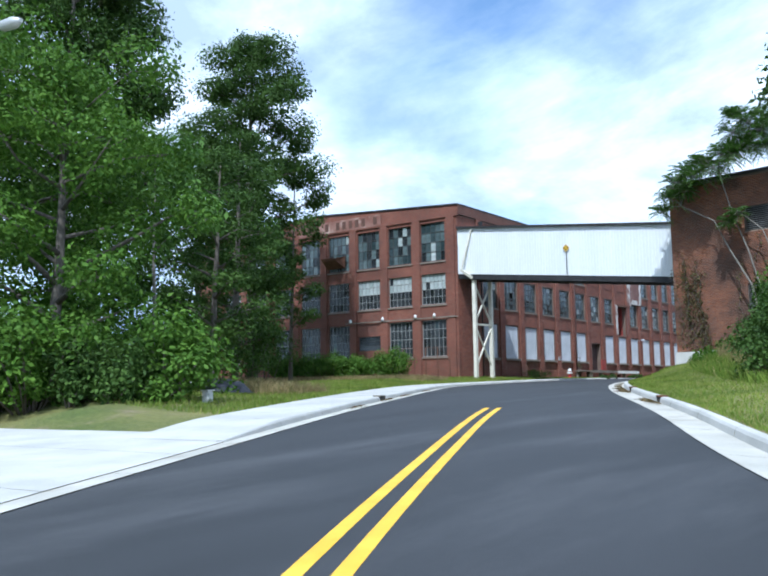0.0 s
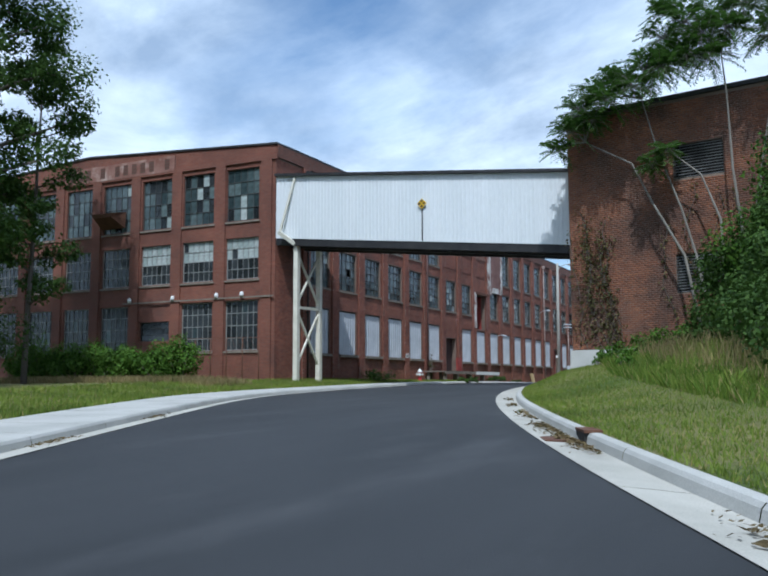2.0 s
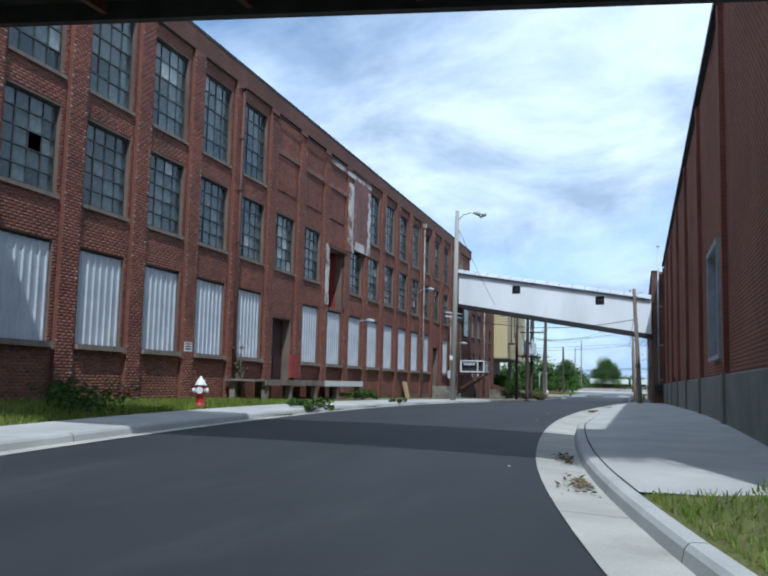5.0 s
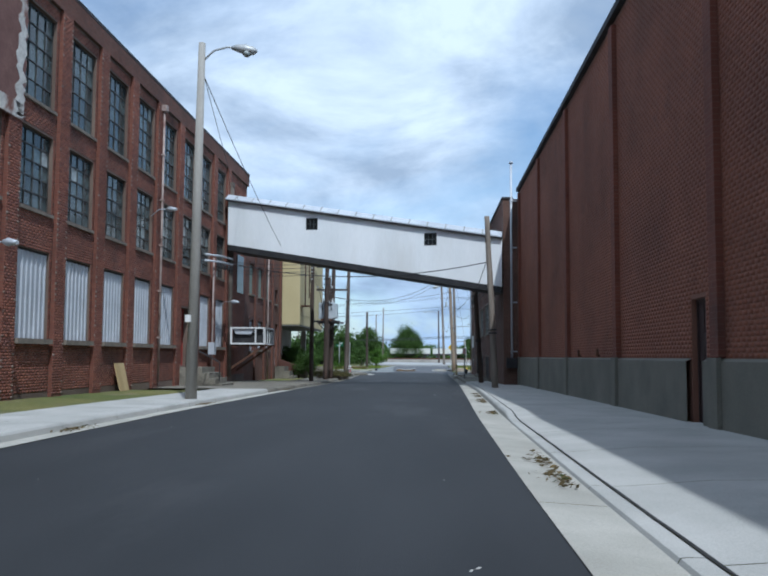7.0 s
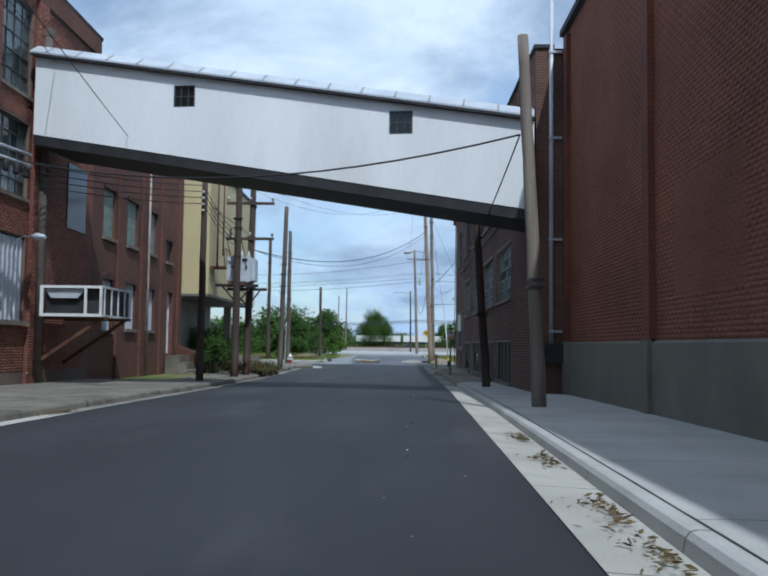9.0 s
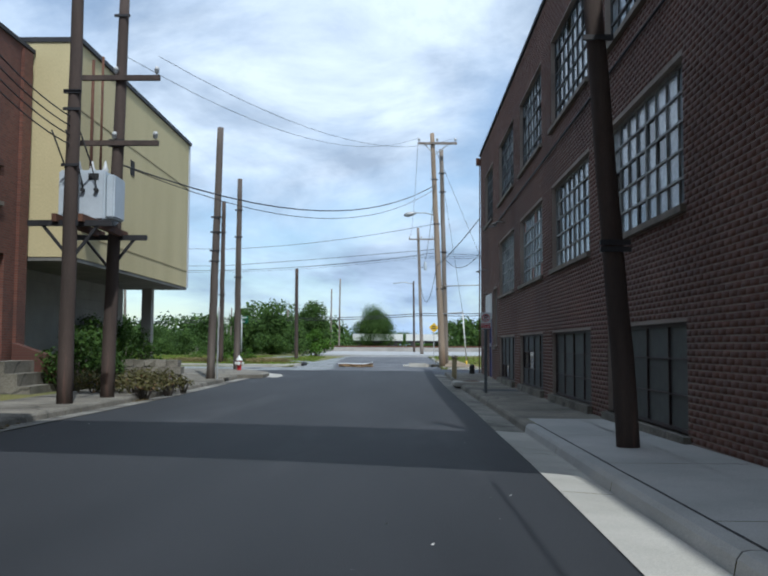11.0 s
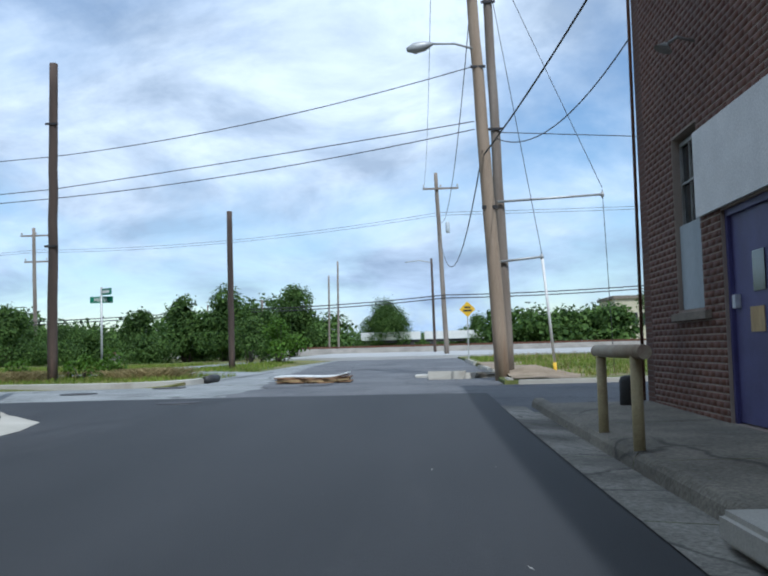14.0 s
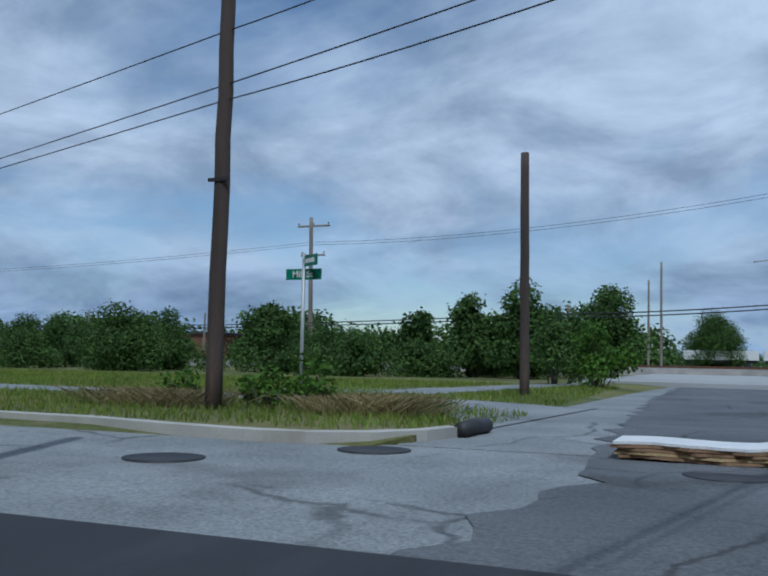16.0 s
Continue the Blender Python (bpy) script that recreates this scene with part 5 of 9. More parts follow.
KM = WindowKind(4.02, 1.86, 8, 5, M_FRAME_PALE, (M_GLASS_R, M_GLASS_DK, plain("pink_board", (0.42, 0.24, 0.20), (0.50, 0.30, 0.25), 3, 0.8)), (4,), 0.034, M_SILL)
KU = WindowKind(4.02, 2.05, 8, 5, M_FRAME, (M_GLASS_R, M_GLASS_DK), (4,), 0.036, M_SILL)
M_GLASS_GREEN = glass("painted_green_glass", (0.040, 0.042, 0.038), (0.080, 0.084, 0.076), 0.6, 0.0)
KL = WindowKind(4.1, 1.4, 4, 3, M_DOOR_DK, (M_GLASS_GREEN, M_GLASS_DK), (1, 2, 3), 0.02, None)
KS = WindowKind(1.15, 2.1, 3, 4, M_FRAME_PALE, (M_GLASS_DK, M_GLASS_R), (), 0.03, M_SILL)
KN = WindowKind(3.0, 2.1, 7, 5, M_FRAME, (M_GLASS_R, M_GLASS_DK), (2, 4), 0.036, M_SILL)


def mixed(share, extra=0.0):
    def choose(c, r):
        q = rnd.random()
        return None if q < 0.012 else 2 if q < 0.012 + extra else 1 if q < share else 0
    return choose


for y0, y1, z0, z1, kind in FW:
    kit = {"mid": KM, "up": KU, "low": KL}[kind]
    near = 118 < y0 < 124
    kit.place(fac, upright(WALL_R2 + (0.12 if kind != "low" else 0.10), y1, z0, "w"), mixed(0.16, 0.09 if kind == "mid" and near else 0.0) if kind != "low" else mixed(0.1))
    if kind == "low":
        bm = bmesh.new()
        box(bm, WALL_R2 - 0.1, WALL_R2 + 0.2, y0 - 0.1, y1 + 0.1, z0 - 0.5, z0)
        part("sill", bm, M_OLD_WALK, fac, "rough concrete sill at pavement level")
for y0, y1, z0, z1, kind in FD:
    if kind == "slim":
        KS.place(fac, upright(WALL_R2 + 0.12, y1, z0, "w"), mixed(0.1))
    elif kind == "up":
        KN.place(fac, upright(WALL_R2 + 0.12, y1, z0, "w"), mixed(0.2))
M_PURPLE = plain("purple_door_paint", (0.055, 0.05, 0.16), (0.085, 0.08, 0.23), 2, 0.55, spot=(0.12, 0.11, 0.22), spot_at=(0.62, 0.75))
pd = new("door")
pd.parent = fac
pd.matrix_basis = upright(WALL_R2 + 0.08, 133.75, -0.25, "w")
pd["label"] = "purple steel door with a small window"
bm = bmesh.new()
box(bm, 0.06, 1.24, 0.0, 0.05, 0.02, 2.18)
part("leaf", bm, M_PURPLE, pd)
bm = bmesh.new()
for b in ((0, 0.06, -0.04, 0.08, 0, 2.25), (1.24, 1.3, -0.04, 0.08, 0, 2.25), (0.06, 1.24, -0.04, 0.08, 2.18, 2.25)):
    box(bm, *b)
part("frame", bm, M_PURPLE, pd)
bm = bmesh.new()
box(bm, 0.62, 0.92, -0.012, 0.0, 1.35, 1.75)
part("pane", bm, M_GLASS_DK, pd)
bm = bmesh.new()
box(bm, 0.15, 0.24, -0.06, 0.0, 1.2, 1.34)
part("handle", bm, M_SHEET, pd)
bm = bmesh.new()
box(bm, 0.5, 0.85, -0.01, 0.0, 0.95, 1.2)
part("sticker", bm, M_PLY, pd)
bm = bmesh.new()
box(bm, WALL_R2 - 0.05, WALL_R2 - 0.01, 132.2, 134.42, 2.02, 3.0)
part("sign_board", bm, M_WHITE, fac, "blank white board above the purple door")
M_TANK_GREY = plain("blue_grey_board", (0.30, 0.35, 0.38), (0.40, 0.45, 0.48), 1.5, 0.6, stretch=(1, 1, 0.2))
bm = bmesh.new()
box(bm, WALL_R2 + 0.05, WALL_R2 + 0.085, 134.45, 135.38, 1.01, 2.05)
part("boarding", bm, M_TANK_GREY, fac, "pale sheet over the lower window")
M_GALV_OLD = plain("weathered_zinc", (0.22, 0.215, 0.20), (0.33, 0.32, 0.30), 3, 0.6, 0.3)
for y, z in ((134.3, 3.9), (128.2, 5.0)):
    bm = bmesh.new()
    tube(bm, [(WALL_R2, y, z + 0.15), (WALL_R2 - 0.2, y, z + 0.2), (WALL_R2 - 0.35, y, z + 0.1)], 0.02)
    tube(bm, [(WALL_R2 - 0.33, y, z + 0.13), (WALL_R2 - 0.36, y, z + 0.06)], [0.03, 0.11], 12)
    part("wall_lamp", bm, M_GALV_OLD, fac)
bm = bmesh.new()
tube(bm, [(WALL_R2 - 0.08, R2_Y1 + 0.3, -0.2), (WALL_R2 - 0.04, R2_Y1 + 0.3, R2_H - 0.4)], 0.025)
box(bm, WALL_R2 - 0.2, WALL_R2 + 0.0, R2_Y1 + 0.2, R2_Y1 + 0.42, R2_H - 0.4, R2_H - 0.1)
part("downpipe", bm, M_RUST, fac)
bm = bmesh.new()
tube(bm, [(WALL_R2 - 0.05, 136.6, 6.15), (WALL_R2 - 0.05, 131, 5.4), (WALL_R2 - 0.05, 124.5, 5.45), (WALL_R2 - 0.05, 115, 5.5), (WALL_R2 - 0.05, 105, 5.55)], 0.022)
part("cable", bm, M_DARK_METAL, fac)

# ---- openings of the west workshop ----
M_GREEN_BOARD = plain("pale_green_board", (0.20, 0.26, 0.21), (0.30, 0.36, 0.30), 2, 0.8, stretch=(1, 1, 3))
for k, (y0, y1, z0, z1) in enumerate(BH):
    bm = bmesh.new()
    if k < 3:
        for j in range(5):
            box(bm, WALL_L - 0.16, WALL_L - 0.10, y0, y1, z0 + (z1 - z0) * j / 5 + 0.006, z0 + (z1 - z0) * (j + 1) / 5)
        part("window_boarding", bm, M_GREEN_BOARD, blk)
    elif k == 3:
        box(bm, WALL_L - 0.16, WALL_L - 0.10, y0, y1, z0, z1)
        part("window_boarding", bm, M_DARK_METAL, blk)
    elif k < 7:
        ribbed(bm, y1 - y0, lambda u: 0, lambda u: z1 - z0, lambda u, w, z: (WALL_L - 0.1 - w, y0 + u, z0 + z), 0.0, 0.25, 0.03)
        part("sheet_panel", bm, M_SHEET, blk)
    if k < 7:
        bm = bmesh.new()
        box(bm, WALL_L - 0.1, WALL_L + 0.1, y0 - 0.08, y1 + 0.08, z0 - 0.13, z0 - 0.01)
        part("sill", bm, M_SILL, blk)
        bm = bmesh.new()
        n = 1
        for j in range(8):
            n = 8
            a0, a1 = y0 - 0.1 + (y1 - y0 + 0.2) * j / n, y0 - 0.1 + (y1 - y0 + 0.2) * (j + 1) / n
            h0, h1 = [0.26 - 0.34 * ((q - (y0 + y1) / 2) / (y1 - y0)) ** 2 for q in (a0, a1)]
            bm = bmesh.new()
            hexa(bm, [(WALL_L + 0.001, a0, z1), (WALL_L + 0.06, a0, z1), (WALL_L + 0.06, a1, z1), (WALL_L + 0.001, a1, z1)], [(WALL_L + 0.001, a0, z1 + h0), (WALL_L + 0.06, a0, z1 + h0), (WALL_L + 0.06, a1, z1 + h1), (WALL_L + 0.001, a1, z1 + h1)])
            bmesh.ops.recalc_face_normals(bm, faces=bm.faces)
            part("arch_brick", bm, M_BRICK_DK, blk)
door(blk, upright(WALL_L - 0.2, 122.37, 0.57, "e"), 1.0, 2.96, M_WHITE, "white wooden door with a light above")
for y in (114.95, 118.1, 121.2, 124.4):
    bm = bmesh.new()
    box(bm, WALL_L, WALL_L + 0.1, y - 0.3, y + 0.3, -0.5, 9.8)
    part("pilaster", bm, M_BRICK_L, blk)
bm = bmesh.new()
tube(bm, [(WALL_L + 0.2, 118.4, -0.3), (WALL_L + 0.2, 118.4, 8.8)], 0.05)
part("downpipe", bm, M_PIPE_PALE, blk)
for k in range(3):
    bm = bmesh.new()
    box(bm, WALL_L + 0.11, WALL_L + 1.5 - 0.35 * k, 121.9, 123.8, -0.5 + 0.33 * k, -0.17 + 0.33 * k)
    part("step", bm, M_OLD_WALK, blk)
bm = bmesh.new()
hexa(bm, [(WALL_L + 0.12, 123.81, -0.5), (WALL_L + 1.6, 123.81, -0.5), (WALL_L + 1.6, 124.2, -0.5), (WALL_L + 0.12, 124.2, -0.5)], [(WALL_L + 0.12, 123.81, 1.0), (WALL_L + 1.6, 123.81, 0.5), (WALL_L + 1.6, 124.2, 0.5), (WALL_L + 0.12, 124.2, 1.0)])
part("cheek_wall", bm, M_BRICK_DK, blk)
bm = bmesh.new()
box(bm, WALL_L + 0.004, WALL_L + 0.05, 109.3, 111.0, 4.9, 7.1)
part("shaded_window", bm, M_GLASS_DK, mill)

# cooling unit on a steel bracket
ac = thing("cooling_unit", "large rooftop-style air cooling unit on a steel wall bracket", "air conditioner")
bm = bmesh.new()
for b in ((-11.4, -9.5, 106.75, 106.8, 2.72, 2.8), (-11.4, -9.5, 106.75, 106.8, 1.86, 1.95), (-11.4, -11.3, 106.75, 106.8, 1.95, 2.72), (-10.05, -9.97, 106.75, 106.8, 1.95, 2.72), (-9.58, -9.5, 106.75, 106.8, 1.95, 2.72), (-11.4, -9.5, 106.8, 109.6, 2.74, 2.8), (-11.4, -9.5, 106.8, 109.6, 1.86, 1.92), (-9.56, -9.5, 109.5, 109.6, 1.92, 2.74)):
    box(bm, *b)
part("casing", bm, M_WHITE, ac)
bm = bmesh.new()
box(bm, -11.3, -9.56, 107.0, 109.5, 1.93, 2.73)
part("core", bm, M_DARK_METAL, ac)
bm = bmesh.new()
hexa(bm, [(-11.1, 106.85, 2.42), (-10.3, 106.85, 2.42), (-10.3, 106.95, 2.42), (-11.1, 106.95, 2.42)], [(-11.28, 106.85, 2.7), (-10.08, 106.85, 2.7), (-10.08, 106.95, 2.7), (-11.28, 106.95, 2.7)])
part("hopper", bm, M_SHEET, ac)
for k in range(4):
    bm = bmesh.new()
    y = 107.0 + 0.65 * k
    box(bm, -9.53, -9.5, y, y + 0.08, 1.93, 2.73)
    part("mullion", bm, M_WHITE, ac)
for y in (107.0, 109.3):
    bm = bmesh.new()
    beam(bm, (-11.6, y, 0.4), (-9.55, y, 1.83), 0.05)
    beam(bm, (-11.6, y, 1.83), (-9.4, y, 1.83), 0.045)
    part("bracket", bm, M_RUST, ac)

# details of the yellow building
for z in (4.35, 8.2):
    bm = bmesh.new()
    box(bm, -10.285, -10.262, 125.0, 139.1, z, z + 0.03)
    part("joint", bm, plain("stucco_joint", (0.36, 0.30, 0.17), (0.42, 0.35, 0.2), 2, 0.9), yel)
# flat dark plate painted as a hole's shade; the wall behind is whole
bm = bmesh.new()
box(bm, -10.282, -10.26, 130.3, 130.75, 7.2, 7.75)
part("hole", bm, M_UNLIT_HOLLOW, yel, "dark plate for the shade in a small rust-stained hole")
bm = bmesh.new()
box(bm, -10.29, -10.24, 138.96, 139.14, 3.62, 10.3)
part("corner_trim", bm, M_SHEET, yel)
for k in range(9):
    bm = bmesh.new()
    box(bm, -12.998, -12.975, 125.2, 138.2, 0.1 + 0.38 * k, 0.12 + 0.38 * k)
    part("wall_joint", bm, M_GREY_WALL, yel)
lad = thing("fire_escape", "rusty iron fire escape landing on the yellow building", "fire escape")
bm = bmesh.new()
box(bm, -10.25, -9.5, 125.2, 126.4, 5.0, 5.08)
for x, y in ((-9.52, 125.25), (-9.52, 126.35), (-9.52, 125.8)):
    tube(bm, [(x, y, 5.0), (x, y, 6.0)], 0.025)
tube(bm, [(-9.52, 125.25, 6.0), (-9.52, 126.35, 6.0)], 0.025)
tube(bm, [(-9.9, 125.2, 5.0), (-9.9, 125.2, 9.8)], 0.05)
tube(bm, [(-9.6, 125.2, 5.6), (-9.6, 125.2, 9.9)], 0.04)
part("landing", bm, M_RUST, lad)
stone = thing("stone_wall", "low stone wall end at the pavement corner", "low wall")
for k in range(3):
    for j in range(5):
        bm = bmesh.new()
        x, z = -10.7 + 0.42 * j + 0.1 * (k % 2), -0.4 + 0.27 * k
        v = box(bm, x, x + 0.4, 131.2, 131.75, z, z + 0.255)
        for q in v:
            q.co += Vector((rnd.uniform(-0.03, 0.03), rnd.uniform(-0.04, 0.04), rnd.uniform(-0.015, 0.015)))
        part("stone", bm, M_OLD_WALK, stone)

# ---- poles ----
M_POLE = plain("weathered_pole_wood", (0.19, 0.155, 0.125), (0.30, 0.26, 0.215), 1.2, 0.9, fine=30, bump=0.5, spot=(0.12, 0.09, 0.07), stretch=(3, 3, 0.25))
M_POLE_DK = plain("creosoted_pole_wood", (0.055, 0.04, 0.032), (0.10, 0.07, 0.055), 1.2, 0.9, fine=30, bump=0.5, spot=(0.17, 0.10, 0.075), spot_at=(0.6, 0.7), stretch=(3, 3, 0.3))
M_POLE_MID = plain("brown_grey_pole_wood", (0.085, 0.068, 0.057), (0.165, 0.135, 0.112), 1.2, 0.9, fine=30, bump=0.5, spot=(0.22, 0.19, 0.16), spot_at=(0.58, 0.7), stretch=(3, 3, 0.25))
M_POLE_TAN = plain("tan_pole_wood", (0.27, 0.20, 0.135), (0.40, 0.32, 0.24), 1.0, 0.9, fine=30, bump=0.5, spot=(0.24, 0.15, 0.085), spot_at=(0.52, 0.7), stretch=(3, 3, 0.2))
M_GALV = plain("galvanised_steel", (0.42, 0.43, 0.42), (0.55, 0.56, 0.55), 2, 0.5, 0.4)
M_PORCELAIN = plain("porcelain", (0.5, 0.5, 0.48), (0.7, 0.7, 0.68), 3, 0.3)


def pole(name, label, base, top, r0, r1, material, group="street poles", hardware=0):
    """A wooden pole from base to top, slightly crooked, at its own foot."""
    ob = thing(name, label, "pole", base, group)
    d = Vector(top) - Vector(base)
    r = random.Random(int(abs(base[0] * 100 + base[1] * 10)))
    pts, rad = [], []
    for k in range(13):
        s = k / 12
        w = 0.012 * math.sin(PI * s) if 0 < k < 12 else 0
        pts.append((d.x * s + w * r.uniform(-1, 1), d.y * s + w * r.uniform(-1, 1), -0.4 * (k == 0) + d.z * s))
        rad.append(r0 + (r1 - r0) * s)
    bm = bmesh.new()
    tube(bm, pts, rad, 12)
    part("shaft", bm, material, ob, "", True)
    for j in range(hardware):
        bm = bmesh.new()
        s = r.uniform(0.3, 0.95)
        p = Vector((d.x * s, d.y * s, d.z * s))
        box(bm, p.x - r1 - 0.07, p.x + r1 + 0.07, p.y - r1 - 0.03, p.y - r1 + 0.02, p.z, p.z + 0.06)
        part("clamp", bm, M_DARK_METAL, ob)
    return ob


def crossarm(ob, x0, x1, z, y=-0.16, pins=3, material=None):
    bm = bmesh.new()
    box(bm, x0, x1, y - 0.05, y + 0.05, z - 0.06, z + 0.06)
    part("crossarm", bm, material or M_POLE_DK, ob)
    for k in range(pins):
        x = x0 + 0.08 + (x1 - x0 - 0.16) * k / max(1, pins - 1)
        bm = bmesh.new()
        lathe(bm, [(0.015, z + 0.06), (0.02, z + 0.12), (0.06, z + 0.13), (0.05, z + 0.19), (0.07, z + 0.2), (0.04, z + 0.28)], 8, (x, y))
        part("insulator", bm, M_PORCELAIN, ob)


lamp = thing("street_lamp", "tall grey street lamp pole with a cobra-head lantern", "street lamp", (-7.23, 83.7, road_z(83.7) + 0.14))
bm = bmesh.new()
tube(bm, [(0, 0, -0.2), (0.05, 0, 5), (0.1, 0, 10.1)], [0.17, 0.135, 0.10], 12)
part("pole", bm, plain("grey_weathered_pole", (0.30, 0.285, 0.25), (0.42, 0.40, 0.36), 1.0, 0.85, fine=30, stretch=(3, 3, 0.3)), lamp, "", True)
bm = bmesh.new()
tube(bm, [(0.1, 0, 9.55), (0.45, 0, 9.88), (0.85, 0, 9.98), (1.1, 0, 9.95)], 0.03)
part("arm", bm, M_GALV, lamp)
bm = bmesh.new()
tube(bm, [(0.95, 0, 9.95), (1.1, 0, 9.95), (1.35, 0, 9.9), (1.6, 0, 9.85), (1.7, 0, 9.84)], [0.04, 0.10, 0.15, 0.12, 0.03], 10)
part("lantern", bm, M_GALV, lamp)
bm = bmesh.new()
lathe(bm, [(0.05, 9.68), (0.12, 9.74), (0.13, 9.82)], 10, (1.4, 0))
part("lens", bm, M_GLASS_MILK, lamp)
bm = bmesh.new()
box(bm, -0.16, 0.0, -0.2, -0.12, 2.1, 2.3)
part("tag", bm, M_WHITE, lamp)

pole("utility_pole", "leaning grey wooden pole standing on the pavement", (2.28, 97.9, 0.0), (1.95, 98.0, 7.45), 0.15, 0.11, M_POLE, hardware=2)
pole("utility_pole", "dark creosoted pole close to the factory wall", (2.37, 109.05, -0.2), (1.93, 109.15, 6.4), 0.14, 0.11, M_POLE_DK, hardware=3)
pa = pole("utility_pole", "dark creosoted pole carrying low service wires", (-7.58, 111.6, -0.25), (-7.55, 111.6, 7.15), 0.14, 0.10, M_POLE_DK)
for k in range(4):
    bm = bmesh.new()
    lathe(bm, [(0.03, 6.05 + 0.22 * k), (0.07, 6.1 + 0.22 * k), (0.03, 6.15 + 0.22 * k)], 8, (0.0, -0.16))
    part("insulator", bm, M_PORCELAIN, pa)
pole("utility_pole", "dark pole holding one end of the transformer platform", (-7.35, 117.0, -0.3), (-7.3, 117.0, 9.6), 0.17, 0.12, M_POLE_DK, hardware=4)
pc = pole("utility_pole", "dark pole with two crossarms and a transformer platform", (-7.3, 119.5, -0.3), (-7.1, 119.5, 9.6), 0.17, 0.12, M_POLE_DK, hardware=3)
for z in (7.7, 6.1):
    crossarm(pc, -1.0, 1.15, z)
trafo = thing("transformer_platform", "pale grey transformers on a steel platform between two poles", "transformer", (-7.33, 118.25, 3.65))
for dx in (-0.28, 0.28):
    bm = bmesh.new()
    box(bm, dx - 0.05, dx + 0.05, -1.45, 1.6, -0.1, 0.06)
    part("beam", bm, M_RUST, trafo)
for dy in (-1.25, 1.25):
    bm = bmesh.new()
    beam(bm, (-0.9, dy, -0.12), (0.9, dy, -0.12), 0.06)
    beam(bm, (-0.6, dy, -0.15), (-0.05, dy, -0.8), 0.03)
    beam(bm, (0.6, dy, -0.15), (0.1, dy, -0.8), 0.03)
    part("bracket", bm, M_DARK_METAL, trafo)
M_TANK = plain("pale_grey_enamel", (0.50, 0.55, 0.58), (0.60, 0.65, 0.68), 1.5, 0.4)
for k, dy in enumerate((0.1,)):
    bm = bmesh.new()
    box(bm, -0.62, 0.42, dy - 0.5, dy + 0.5, 0.08, 1.2)
    box(bm, 0.40, 0.60, dy - 0.38, dy + 0.38, 0.14, 1.12)
    bmesh.ops.bevel(bm, geom=bm.edges[:], offset=0.035, segments=2, affect="EDGES")
    tank = part("tank", bm, M_TANK, trafo)
    for j in range(3):
        bm = bmesh.new()
        lathe(bm, [(0.05, 1.15), (0.08, 1.2), (0.05, 1.25), (0.08, 1.3), (0.05, 1.35), (0.02, 1.5)], 8, (-0.35 + 0.3 * j, dy))
        part("bushing", bm, M_PORCELAIN, tank)
    for j in range(3):
        bm = bmesh.new()
        x = -0.38 + 0.3 * j
        tube(bm, [(x - 0.1, dy - 1.3, 1.9), (x - 0.05, dy - 0.7, 1.3), (x, dy - 0.56, 0.95), (x + 0.02, dy - 0.52, 0.75)], 0.018)
        tube(bm, [(x + 0.02, dy - 0.58, 0.74), (x + 0.02, dy - 0.5, 0.74)], 0.05)
        part("lead", bm, M_INK, tank)
    bm = bmesh.new()
    box(bm, 0.05, 0.28, dy - 0.512, dy - 0.502, 0.98, 1.12)
    part("nameplate", bm, M_INK, tank)

pole("utility_pole", "brown leaning pole at the pavement corner", (-7.32, 130.9, -0.3), (-7.1, 130.9, 9.1), 0.16, 0.12, M_POLE_MID, hardware=4)
pole("sign_post", "thin grey steel post without a sign", (-6.98, 130.4, -0.3), (-6.93, 130.4, 2.35), 0.035, 0.035, M_GALV, "steel posts")
pole("utility_pole", "grey bare pole behind the fire hydrant", (-7.92, 139.2, -0.3), (-7.9, 139.2, 8.75), 0.16, 0.11, M_POLE_MID, hardware=3)
pole("utility_pole", "dark bare pole in the long grass", (-10.82, 149.6, -0.1), (-10.78, 149.6, 9.4), 0.15, 0.12, M_POLE_DK, hardware=2)
pole("utility_pole", "short brown pole stub in the grass", (-7.5, 158.7, 0.0), (-7.52, 158.7, 6.25), 0.13, 0.11, M_POLE_DK)
big = pole("utility_pole", "thick tan wooden pole with a crossarm and street light", (1.93, 145.6, -0.1), (1.36, 146.0, 12.6), 0.18, 0.115, M_POLE_TAN, hardware=4)
pole("utility_pole", "second tan pole standing beside the first", (2.15, 146.15, -0.1), (1.88, 146.4, 11.8), 0.13, 0.11, M_POLE, hardware=3)
crossarm(big, -1.36, 0.78, 12.1, 0.2, 3, M_POLE)
bm = bmesh.new()
beam(bm, (-0.95, 0.25, 12.05), (-0.5, 0.3, 11.5), 0.025)
beam(bm, (0.3, 0.25, 12.05), (-0.4, 0.3, 11.5), 0.025)
part("arm_brace", bm, M_GALV, big)
bm = bmesh.new()
tube(bm, [(-0.32, 0.2, 8.1), (-0.9, 0.1, 8.25), (-1.55, 0.05, 8.25)], 0.028)
part("lamp_arm", bm, M_GALV, big)
bm = bmesh.new()
tube(bm, [(-1.45, 0.05, 8.25), (-1.65, 0.05, 8.2), (-1.9, 0.05, 8.15), (-2.1, 0.05, 8.12)], [0.04, 0.12, 0.14, 0.05], 10)
part("lantern", bm, M_GALV, big)
